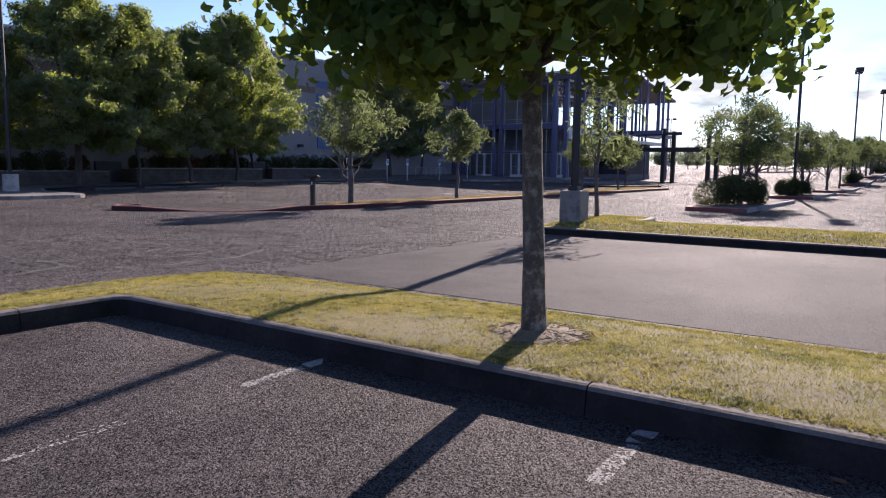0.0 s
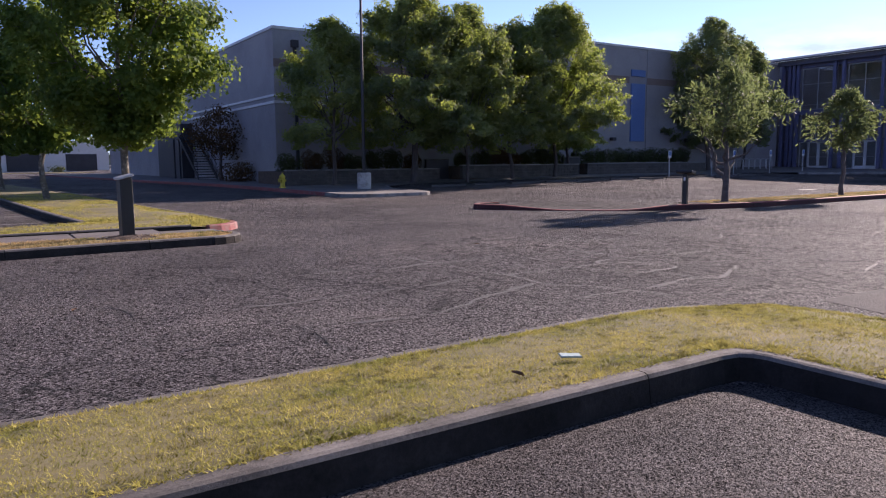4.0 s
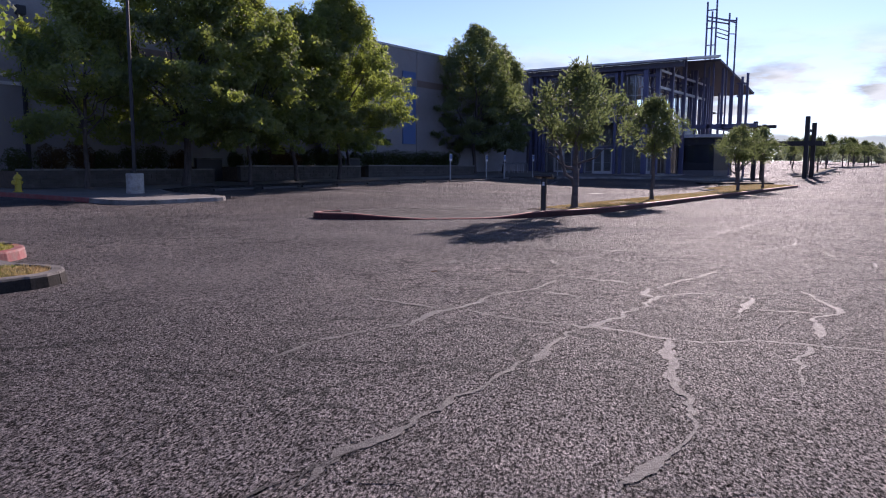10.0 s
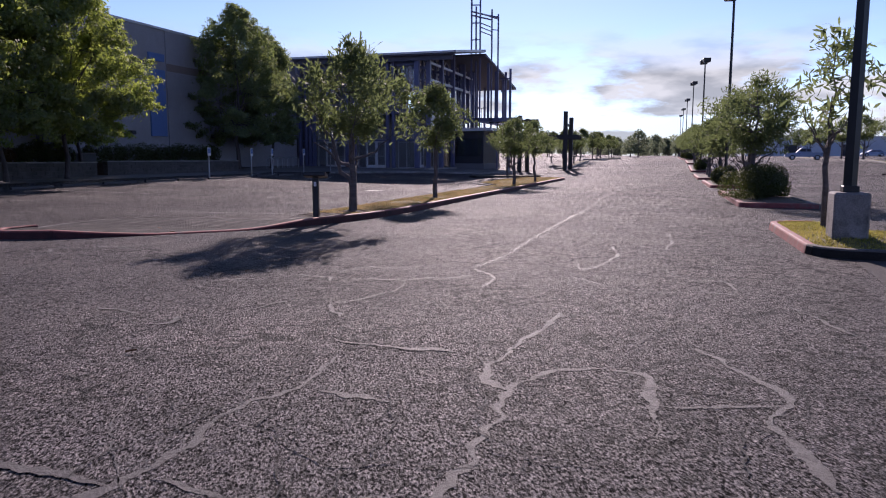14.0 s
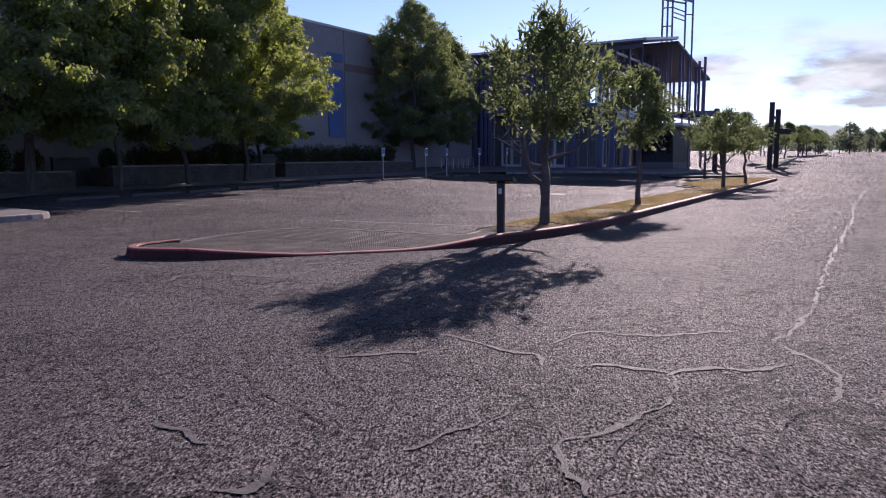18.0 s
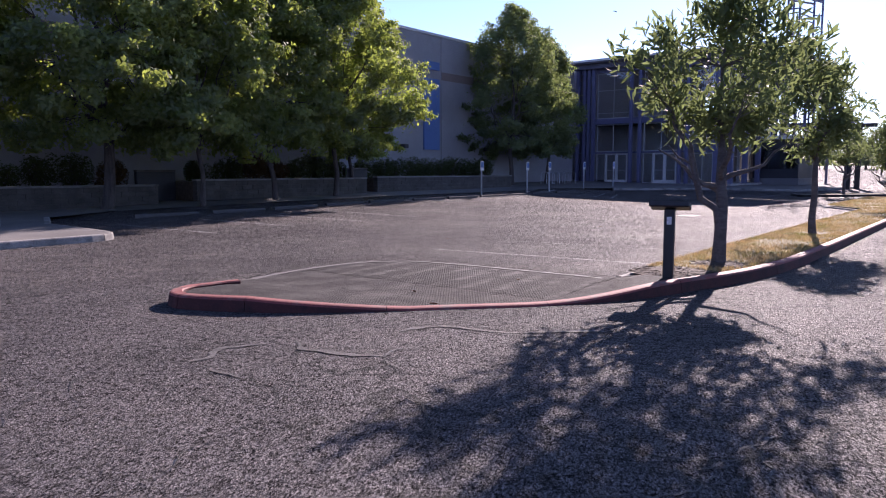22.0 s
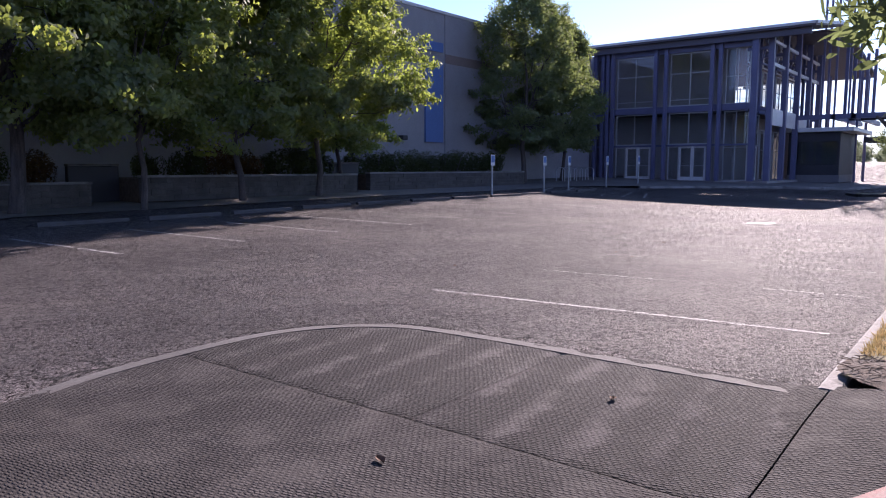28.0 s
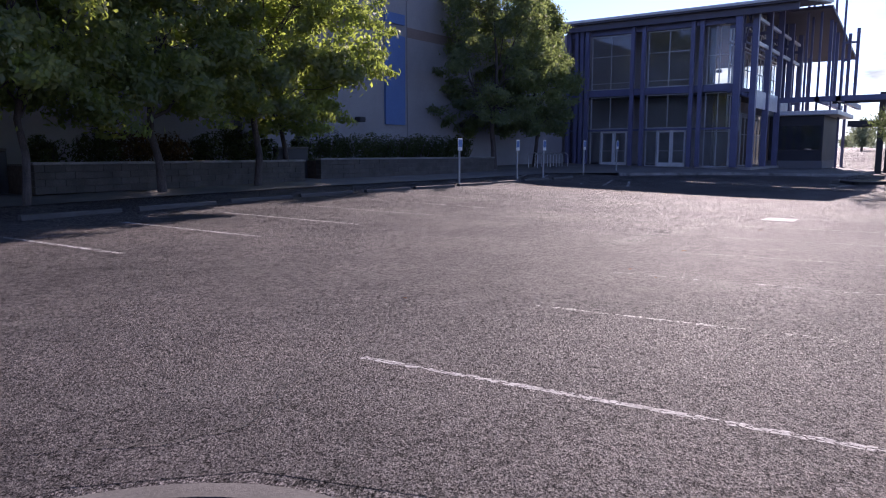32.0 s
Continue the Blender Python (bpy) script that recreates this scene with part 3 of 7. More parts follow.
M_MULLION = surface("silver_mullion", (0.42, 0.43, 0.45), (0.55, 0.56, 0.58), 0.4, 1.2, 40, 0.05, metal=0.3)
M_ROOF = surface("grey_roof_membrane", (0.22, 0.22, 0.22), (0.32, 0.32, 0.32), 0.85, 0.5, 30, 0.2)
M_STONE = surface("planter_block_stone", (0.066, 0.058, 0.052), (0.135, 0.120, 0.107), 0.92, 1.6, 30, 0.5, rand=0.10, stain=(0.075, 0.07, 0.063), stain_scale=1.3)
M_YELLOW = surface("yellow_hydrant_paint", (0.52, 0.40, 0.03), (0.66, 0.53, 0.06), 0.5, 3, 40, 0.1)
M_BARK = surface("grey_bark", (0.075, 0.065, 0.052), (0.20, 0.175, 0.14), 0.95, 9, 38, 1.0, stretch=(1.4, 1.4, 0.5), stain=(0.40, 0.37, 0.30), stain_scale=11.0, bump_dist=0.03)
M_ROOT = surface("dry_root_soil", (0.15, 0.115, 0.075), (0.30, 0.24, 0.16), 0.95, 6, 60, 0.8)
M_BARK_DARK = surface("brown_bark", (0.055, 0.045, 0.042), (0.15, 0.125, 0.115), 0.95, 6, 30, 1.0, stretch=(2, 2, 0.35), bump_dist=0.03)
M_BARK_CHERRY = surface("grey_cherry_bark", (0.06, 0.052, 0.051), (0.16, 0.142, 0.138), 0.9, 7, 30, 0.8, stretch=(0.6, 0.6, 2.2), stain=(0.14, 0.12, 0.11), stain_scale=6.0, bump_dist=0.02)
M_GRASS = grass_material("short_dry_grass")
M_STRAW = grass_material("straw_coloured_patchy_grass", ((0.36, (0.20, 0.23, 0.06)), (0.46, (0.46, 0.36, 0.17)), (0.62, (0.55, 0.40, 0.22))))
M_MAPLE = leaf_material("maple_leaves", (0.032, 0.072, 0.022), (0.055, 0.112, 0.030), (0.09, 0.160, 0.040), 0.46, (0.38, 0.48, 0.06), 0.6)
# M_OAK and M_ASH hold lit and shaded clumps and haze in their colour
M_OAK = leaf_material("dense_tree_leaves", (0.135, 0.165, 0.120), (0.172, 0.205, 0.138), (0.225, 0.255, 0.150), 0.56, (0.46, 0.56, 0.05), 0.66, ((0.66, 0.72, 0.82), (1.5, 1.4, 0.95)), 0.75)
M_ASH = leaf_material("grey_green_tree_leaves", (0.135, 0.165, 0.115), (0.172, 0.205, 0.135), (0.22, 0.25, 0.150), 0.54, (0.37, 0.46, 0.09), 0.6, ((0.7, 0.75, 0.82), (1.3, 1.25, 1.0)), 0.75)
M_GOLD = leaf_material("yellowing_tree_leaves", (0.15, 0.16, 0.030), (0.20, 0.205, 0.036), (0.27, 0.255, 0.045), 0.5, (0.5, 0.5, 0.06), 0.6)
M_CHERRY = leaf_material("cherry_leaves", (0.085, 0.105, 0.050), (0.110, 0.135, 0.062), (0.145, 0.17, 0.078), 0.50, (0.30, 0.38, 0.13))
M_SHRUB = leaf_material("shrub_leaves", (0.026, 0.036, 0.018), (0.042, 0.054, 0.026), (0.062, 0.076, 0.034), 0.25)
M_RUST = leaf_material("reddish_shrub_leaves", (0.05, 0.030, 0.014), (0.09, 0.050, 0.022), (0.13, 0.085, 0.03), 0.25, (0.3, 0.15, 0.05))
# paler than near leaves: distance haze put into the colour
M_FAR = leaf_material("hazy_far_tree_leaves", (0.15, 0.18, 0.13), (0.19, 0.22, 0.155), (0.23, 0.26, 0.18), 0.55, (0.36, 0.42, 0.24))
M_GLASS = glass_material("window_glass")
M_OFFICE = surface("white_office_wall", (0.58, 0.57, 0.55), (0.68, 0.67, 0.65), 0.8, 0.4, 30, 0.1)
M_SEAM = surface("smooth_crack_filler", (0.076, 0.071, 0.070), (0.142, 0.132, 0.128), 0.72, 7.0, 55, 0.9, stain=(0.060, 0.056, 0.055), stain_scale=12.0, spec=0.30, bump_dist=0.015)
# same filler as M_SEAM, its lack of sun sheen put into a darker colour
M_SEAM_DARK = surface("dark_crack_filler", (0.040, 0.038, 0.038), (0.085, 0.080, 0.078), 0.8, 7.0, 55, 0.9, spec=0.2, bump_dist=0.015)
M_CRACK = surface("open_crack_shadow", (0.016, 0.016, 0.016), (0.035, 0.033, 0.032), 0.95, 4.0, 60, 0.3)

# ---------------------------------------------------------------- ground sheet
def build_ground():
    xs = np.concatenate([[-2500, -900, -300, -120, -60], np.arange(-40, 142, 2.0), [170, 220, 320, 600, 1200, 2500]])
    ys = np.concatenate([[-2500, -900, -300, -120, -60], np.arange(-30, 64, 2.0), [80, 110, 160, 260, 500, 1100, 2500]])
    v = np.array([(x, y, gz(x, y)) for y in ys for x in xs])
    nx, ny = len(xs), len(ys)
    i = (np.arange(ny - 1)[:, None] * nx + np.arange(nx - 1)[None, :]).ravel()
    f = np.stack([i, i + 1, i + 1 + nx, i + nx], 1)
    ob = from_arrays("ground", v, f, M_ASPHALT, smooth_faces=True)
    tagged(ob, "weathered grey chip-seal asphalt of a parking lot with fine cracks", "ground", kind="structure")


build_ground()


def bspline(pts, n=6):
    """Rounds a polyline."""
    p = [Vector(q) for q in pts]
    out = []
    for i in range(len(p) - 1):
        a, b, c, d = p[max(i - 1, 0)], p[i], p[i + 1], p[min(i + 2, len(p) - 1)]
        for k in range(n):
            t = k / n
            out.append(0.5 * ((2 * b) + (c - a) * t + (2 * a - 5 * b + 4 * c - d) * t * t + (3 * b - a - 3 * c + d) * t ** 3))
    return [(q.x, q.y) for q in out + [p[-1]]]


def strip_patch(name, pts, w0, w1, material, z=0.004, wobble=0.03, seed=1, step=0.10):
    """A thin wandering strip lying on the asphalt: a filled or open crack."""
    rnd = random.Random(seed)
    line = resample(bspline(pts, 6), step)
    rows = []
    for i, p in enumerate(line):
        d = (line[min(i + 1, len(line) - 1)] - line[max(i - 1, 0)]).normalized()
        n = Vector((-d.y, d.x))
        s = noise.noise(Vector((p.x * 1.1, p.y * 1.1, seed))) * wobble * 2.2 + noise.noise(Vector((p.x * 5, p.y * 5, seed))) * wobble * 0.7 + noise.noise(Vector((p.x * 13, p.y * 13, seed))) * wobble * 0.4
        w = (w0 + (w1 - w0) * max(0.0, 0.45 + 0.45 * noise.noise(Vector((p.x * 1.5, p.y * 1.5, seed + 9))) + 0.4 * noise.noise(Vector((p.x * 11, p.y * 11, seed + 3))))) * (0.35 if i in (0, len(line) - 1) else 1)
        c = p + n * s
        a, b = c + n * w * (0.5 + 0.25 * rnd.random()), c - n * w * (0.5 + 0.25 * rnd.random())
        rows.append((a, b))
    bm = bmesh.new()
    vs = [(bm.verts.new((a.x, a.y, gz(a.x, a.y) + z)), bm.verts.new((b.x, b.y, gz(b.x, b.y) + z))) for a, b in rows]
    for (a, b), (c, d) in zip(vs, vs[1:]):
        bm.faces.new((b, d, c, a))
    return bm


def seam_patch(pts, w0, w1, z, seed):
    """A dust-filled crack: a ragged strip that swells into blotches, with crumbs along its edges."""
    rnd = random.Random(seed)
    line = resample(bspline(pts, 5), 0.028)
    bm = bmesh.new()
    last, count = None, len(line)
    for i, p in enumerate(line):
        d = (line[min(i + 1, count - 1)] - line[max(i - 1, 0)]).normalized()
        n = Vector((-d.y, d.x))
        s = 0.06 * noise.noise(Vector((p.x * 1.6, p.y * 1.6, seed))) + 0.055 * noise.noise(Vector((p.x * 5, p.y * 5, seed))) + 0.010 * noise.noise(Vector((p.x * 22, p.y * 22, seed)))
        swell = 0.40 + 1.1 * noise.noise(Vector((p.x * 1.4, p.y * 1.4, seed + 9)))
        end = min(1.0, 0.25 + 0.12 * i, 0.25 + 0.12 * (count - 1 - i))
        side = []
        for k in (1, -1):
            rag = 0.95 * noise.noise(Vector((p.x * 9, p.y * 9, seed + 20 * k))) + 0.6 * noise.noise(Vector((p.x * 27, p.y * 27, seed + 31 * k)))
            side.append(max(0.003, (w0 + (w1 - w0) * max(0.0, swell + rag)) * 0.5 * end))
            if rnd.random() < 0.34:
                q = p + n * (s + k * (side[-1] + abs(rnd.gauss(0, 0.045)) + 0.006)) + d * rnd.uniform(-0.02, 0.02)
                r = rnd.uniform(0.004, 0.015)
                a0 = rnd.uniform(0, 6)
                bm.faces.new([bm.verts.new((q.x + r * rnd.uniform(0.6, 1.2) * math.cos(a0 + j * 1.257), q.y + r * rnd.uniform(0.6, 1.2) * math.sin(a0 + j * 1.257), gz(q.x, q.y) + z)) for j in range(5)])
        a, b = p + n * (s + side[0]), p + n * (s - side[1])
        now = (bm.verts.new((a.x, a.y, gz(a.x, a.y) + z)), bm.verts.new((b.x, b.y, gz(b.x, b.y) + z)))
        if last:
            bm.faces.new((last[1], now[1], now[0], last[0]))
        last = now
    return bm


def line_mark(x0, y0, x1, y1, w=0.10, worn=0.35, seed=0, lanes=5, grain=0.04):
    """A painted bay line, worn through in places."""
    rnd = random.Random(seed)
    d = Vector((x1 - x0, y1 - y0))
    ln = d.length
    d.normalize()
    n = Vector((-d.y, d.x))
    bm = bmesh.new()
    s = 0.0
    while s < ln:
        e = min(ln, s + rnd.uniform(0.5, 1.4) * grain)
        for lane in range(lanes):
            a, b = (lane / lanes - 0.5) * w, ((lane + 1) / lanes - 0.5) * w
            gone = worn + 0.55 * noise.noise(Vector((x0 + d.x * s * 2.2, y0 + d.y * s * 2.2, seed + lane * 0.35)))
            if rnd.random() < gone:
                continue
            q = []
            for t, o in ((s, a), (e, a), (e, b), (s, b)):
                p = Vector((x0, y0)) + d * (t + rnd.uniform(-0.3, 0.3) * grain) + n * (o + rnd.uniform(-0.008, 0.008))
                q.append(bm.verts.new((p.x, p.y, gz(p.x, p.y) + 0.004)))
            bm.faces.new(q)
        s = e
    ob = part("bay_line", bm, M_PAINT)
    return tagged(ob, "worn white painted parking bay line on asphalt", "road marking", "parking bay lines", "structure")


# south-west bay where the walk begins
for k, (y, worn) in enumerate(((-2.7, 0.25), (-5.1, 0.35), (-7.5, 0.3), (-9.9, 0.3))):
    line_mark(6.50, y, 6.30, y, 0.11, -1.0, 30 + k, 1, 0.21)
    line_mark(6.29, y, 5.75, y - 0.02, 0.09, worn + 0.12, 40 + k, 9, 0.016)
    line_mark(5.0, y - 0.02, 1.4, y - 0.02, 0.08, 0.70, 60 + k, 8, 0.02)

# bays before the north planter, and bays along the north island
for k in range(13):
    x = 20.55 + 2.48 * k
    line_mark(x, 26.5, x + 0.33, 22.3, 0.09, 0.35 if k < 4 else 0.72, 100 + k)
for k in range(11):
    x = 21.85 + 2.32 * k
    line_mark(x - 0.35 + 0.1, 16.15, x + 0.12, 11.9, 0.065, 0.22 if k == 0 else 0.72 if k == 1 else 0.82, 200 + k)
# bays of the north-west lot
for k in range(16):
    y = 17.2 + 2.7 * k
    line_mark(4.2 - 0.095 * (y - 15), y, -1.0 - 0.095 * (y - 15), y, 0.10, 0.08, 300 + k)
# slanting stripes of the accessible bays in the shade of the entrance
for k in range(6):
    y = 28.5 - 1.02 * k
    line_mark(45.4, y, 49.2 + 0.5 * (k == 4), y + 1.4, 0.11, 0.22, 340 + k)

# tighter asphalt of the lot behind the ramp
fill("lot_asphalt", [(20.2, 11.75), (41, 11.75), (44, 13.4), (60, 13.4), (60, 26.4), (13, 26.4), (13, 17), (16.5, 16.4), (18.3, 16.1), (19.3, 15.85), (19.9, 15.3), (20.2, 14.4)], 0.003, M_LOT, 2.0, "parking lot", "worn tight-grained asphalt of a parking lot")

# smoother, newer asphalt of the lane beside the long median
fill("lane_asphalt", [(9.3, 0.35), (9.5, 1.1), (11.5, 1.02), (14.0, 0.9), (16.8, 0.72), (16.83, -40), (9.35, -40)], 0.004, M_SMOOTH, 2.0, "road", "smooth newer asphalt lane beside a median")

# ---------------------------------------------------------------- south-west lawn strip with its kerbs
K_IN = [(-14, 0.0)] + [(6.35, 0.0)] + arc(6.40, -0.16, 0.16, 90, 0, 4)[1:] + [(6.56, -30)]
fill("bay_asphalt", [(-14, -0.01), (6.3, -0.01), (6.55, -0.2), (6.55, -30), (-14, -30)], 0.003, M_BAY, 2.0, "parking bay", "dark fine-grained worn asphalt of the parking bays")
kerb("kerb", K_IN[::-1], M_KERB_OLD, "weathered concrete kerb with sides coloured as shaded round a parking bay", 0.13, 0.18, 3.0, face=M_KERB_SHADED)
LAWN_OUT = [(-14, 1.70), (4.5, 1.75), (6.9, 1.82)] + arc(7.35, 0.10, 1.72, 90, 8, 9)[0:] + [(9.12, -1.5), (9.22, -6), (9.25, -30)]
LAWN_IN = [(6.645, -30), (6.645, -0.1), (6.58, 0.05), (6.45, 0.09), (-14, 0.09)]
kerb("kerb", LAWN_OUT, M_KERB_OLD, "low weathered concrete edging beside lawn", 0.15, 0.028, 3.0)
LAWN_EDGE = [(-14, 1.56), (4.5, 1.61), (6.9, 1.68)] + arc(7.35, 0.10, 1.58, 90, 8, 9)[0:] + [(8.98, -1.5), (9.08, -6), (9.11, -30)]
LAWN = LAWN_EDGE + LAWN_IN
def lawn_z(x, y):
    """The turf falls from kerb height to the flush outer edging."""
    return 0.03 + 0.145 * smooth(0.1, 1.85, min(9.2 - x, 1.75 - y))


fill("lawn", LAWN, lawn_z, M_SOIL, 0.3, "lawn", "short dry yellow-green turf strip", 0.02)


def inside(poly, x, y):
    px, py = np.array([p[0] for p in poly]), np.array([p[1] for p in poly])
    qx, qy = np.roll(px, -1), np.roll(py, -1)
    out = np.zeros(len(x), bool)
    for a, b, c, d in zip(px, py, qx, qy):
        if b == d:
            continue
        hit = ((b > y) != (d > y)) & (x < (c - a) * (y - b) / (d - b) + a)
        out ^= hit
    return out


def grass(name, poly, x0, x1, y0, y1, per_m2, z, h=(0.025, 0.06), mound=0.0, seed=3, label="short dry yellow-green mown grass", width=0.004, bare=(), mat=None):
    """Mown blades over a patch, leaning at random, thinner on bare spots."""
    rng = np.random.default_rng(seed)
    n = int((x1 - x0) * (y1 - y0) * per_m2)
    x, y = rng.uniform(x0, x1, n), rng.uniform(y0, y1, n)
    keep = inside(poly, x, y)
    for bx, by, br in bare:
        keep &= np.hypot(x - bx, y - by) > br * rng.uniform(0.7, 1.2, n)
    gaps = np.array([noise.noise(Vector((a * 7, b * 7, seed))) + 0.5 * noise.noise(Vector((a * 19, b * 19, seed))) for a, b in zip(x, y)])
    keep &= (gaps > -0.45) | (rng.random(n) < 0.3)
    x, y = x[keep], y[keep]
    n = len(x)
    tall = np.array([0.75 + 0.6 * noise.noise(Vector((a * 1.3, b * 1.3, 1))) for a, b in zip(x[::50], y[::50])])
    tall = np.repeat(tall, 50)[:n] if len(tall) * 50 >= n else np.ones(n)
    base = np.array([gz(a, b) + (z(a, b) if callable(z) else z) for a, b in zip(x, y)])
    up = rng.uniform(*h, n) * tall
    a = rng.uniform(0, 2 * np.pi, n)
    w = width * rng.uniform(0.7, 1.5, n)
    lean = rng.normal(0, 0.022, (n, 2))
    v = np.empty((n, 3, 3))
    v[:, 0] = np.stack([x + np.cos(a) * w, y + np.sin(a) * w, base - 0.005], 1)
    v[:, 1] = np.stack([x - np.cos(a) * w, y - np.sin(a) * w, base - 0.005], 1)
    v[:, 2] = np.stack([x + lean[:, 0], y + lean[:, 1], base + up], 1)
    ob = from_arrays(name, v.reshape(-1, 3), np.arange(n * 3).reshape(n, 3), mat or M_GRASS)
    return tagged(ob, label, "grass", kind="stuff")


BARE = ((7.53, -3.9, 0.34),)
grass("grass_tufts", LAWN, -3.0, 9.25, 0.08, 2.0, 160, lambda a, b: lawn_z(a, b) + 0.008, (0.022, 0.045), seed=23, width=0.006, label="taller coarse tufts among mown dry grass")
grass("grass_tufts", LAWN, 6.6, 9.25, -9.5, 0.08, 160, lambda a, b: lawn_z(a, b) + 0.008, (0.022, 0.045), seed=24, width=0.006, label="taller coarse tufts among mown dry grass", bare=BARE)
grass("grass", LAWN, -3.0, 9.25, 0.08, 2.0, 9500, lambda a, b: lawn_z(a, b) + 0.008, (0.010, 0.027), seed=3)
grass("grass", LAWN, 6.6, 9.25, -9.5, 0.08, 9500, lambda a, b: lawn_z(a, b) + 0.008, (0.010, 0.027), seed=4, bare=BARE)


def mulch_ring(x, y, r, z, label="ring of dry bark mulch round a tree trunk", mat=None):
    bm = bmesh.new()
    rnd = random.Random(int(x * 100))
    n = 30
    ring = []
    for rr, up in ((r, -0.012), (r * 0.8, 0.012), (r * 0.5, 0.035), (0.05, 0.05)):
        ring.append([bm.verts.new((x + rr * (0.94 + 0.12 * rnd.random()) * math.cos(a), y + rr * (0.94 + 0.12 * rnd.random()) * math.sin(a), z + up + rnd.uniform(-0.003, 0.003))) for a in np.linspace(0, 2 * math.pi, n, endpoint=False)])
    for a, b in zip(ring, ring[1:]):
        for i in range(n):
            bm.faces.new((a[i], a[(i + 1) % n], b[(i + 1) % n], b[i]))
    bm.faces.new(ring[-1])
    # loose chips
    for _ in range(int(420 * r)):
        a, d = rnd.uniform(0, 6.28), r * math.sqrt(rnd.random()) * 1.05
        m = pose(x + d * math.cos(a), y + d * math.sin(a), z + 0.045 * (1 - d / r) + 0.012, rnd.uniform(-25, 25), rnd.uniform(-25, 25), rnd.uniform(0, 360))
        box(bm, -0.04, 0.04, -0.003, 0.003, -0.002, 0.002, m=m)
    ob = part("mulch", bm, mat or M_MULCH)
    return tagged(ob, label, "mulch", kind="stuff")


mulch_ring(7.53, -3.9, 0.40, lawn_z(7.53, -3.9) + 0.006, "mound of dry soil and straw round a tree trunk", M_ROOT)

# ---------------------------------------------------------------- south islands along the aisle
def long_island(x0, x1, y0, y1, red=True, r=0.7, grassy=True, label="red-painted"):
    """A kerbed planting island whose aisle side is painted."""
    out = arc(x0 + r, y1 - r, r, 180, 90, 6) + arc(x1 - r, y1 - r, r, 90, 0, 6)
    ring = [(x0, y0)] + out + [(x1, y0)]
    kerb("kerb", ring, M_KERB_RED if red else M_KERB, "faded red painted concrete kerb of a planting island" if red else "grey concrete kerb of a planting island", 0.16, 0.15, 2.4)
    i = 0.14
    inner = [(x0 + i, y0)] + arc(x0 + r, y1 - r, r - i, 180, 90, 6) + arc(x1 - r, y1 - r, r - i, 90, 0, 6) + [(x1 - i, y0)]
    fill("planting_bed", inner, 0.11, M_SOIL if grassy else M_MULCH, 0.8, "planting bed", "dry turf in a kerbed island" if grassy else "bark mulch bed in a kerbed island", 0.05)
    return inner


kerb("kerb", [(16.85, -40), (16.85, -0.4)], M_KERB_OLD, "concrete kerb with sides coloured as shaded on a long grass median", 0.16, 0.15, 3.0, face=M_KERB_SHADED)
kerb("kerb", [(16.85, -0.4), (16.85, 0.55)] + arc(17.5, 0.6, 0.65, 180, 100, 6)[1:], M_KERB_OLD, "weathered dark concrete kerb nose of a median", 0.14, 0.15, 2.4, face=M_KERB_SHADED)
kerb("kerb", arc(17.5, 0.6, 0.65, 99, 90, 2) + arc(21.4, 0.6, 0.65, 90, 0, 6) + [(22.05, 0.3)], M_KERB_RED, "faded red painted concrete kerb at the head of a median", 0.14, 0.15, 2.4)
kerb("kerb", [(22.05, 0.3), (21.75, -0.05), (20.9, -0.18), (19.3, 0.08), (19.2, -2.0), (19.2, -40)], M_KERB, "grey concrete kerb at the back of a grass median", 0.16, 0.15, 3.0)
HEAD_IN = [(16.99, -40), (16.99, 0.55)] + arc(17.5, 0.6, 0.51, 180, 90, 6) + arc(21.4, 0.6, 0.51, 90, 0, 6) + [(21.9, 0.3), (21.65, 0.08), (20.9, -0.03), (19.16, 0.22), (19.05, -2.0), (19.05, -40)]
def head_z(x, y):
    """The turf at the head of the median swells over its kerbs."""
    return 0.11 + 0.13 * smooth(16.9, 18.0, x) * (1 - smooth(18.6, 19.3, x) * smooth(0.3, 0.0, y)) * (1 - smooth(19.6, 22.0, x)) * smooth(1.3, 0.6, y)


fill("lawn", HEAD_IN, head_z, M_SOIL, 0.35, "lawn", "dry yellow-green turf on a median", 0.02)
grass("grass", HEAD_IN, 16.9, 22.0, -14, 1.2, 1500, lambda a, b: head_z(a, b) + 0.012, (0.025, 0.06), seed=6, width=0.008)

ISLANDS = [(28.4 + 14.85 * k, 37.9 + 14.85 * k) for k in range(9)]
for x0, x1 in ISLANDS:
    long_island(x0, x1, -0.95, 1.2, True, 0.4, grassy=False)
    kerb("kerb", [(x1, -0.95), (x0, -0.95)], M_KERB, "grey concrete kerb at the back of a planting island", 0.16, 0.15, 3.0)
# far median across the east lot
kerb("kerb", [(70.0, -13.0), (72.0, -70.0)], M_KERB_OLD, "dark weathered concrete kerb across the far lot", 0.16, 0.15, 6.0, face=M_KERB_SHADED)

# ---------------------------------------------------------------- ramp slab and north island
def ramp_drop(x, y):
    """How far the painted kerb dips at the flush ramp."""
    return 0.125 * max(0.0, min(1.0, (13.8 - y) / 1.3)) * (1 - smooth(17.6, 19.3, x))


NOSE = [(16.22, 15.06), (15.98, 15.12)] + arc(15.64, 14.62, 0.53, 76, 190, 7) + [(15.28, 14.1), (15.62, 13.5), (16.2, 12.8), (16.95, 12.1), (17.72, 11.40), (18.66, 10.82), (19.8, 10.45), (21.2, 10.1), (22.8, 9.94), (25, 9.9)]
NOSE = bspline(NOSE, 4)
RED_N = NOSE + [(40, 9.9), (54.2, 9.95)] + arc(54.6, 10.75, 0.8, 270, 360, 5) + [(55.4, 13.3)]
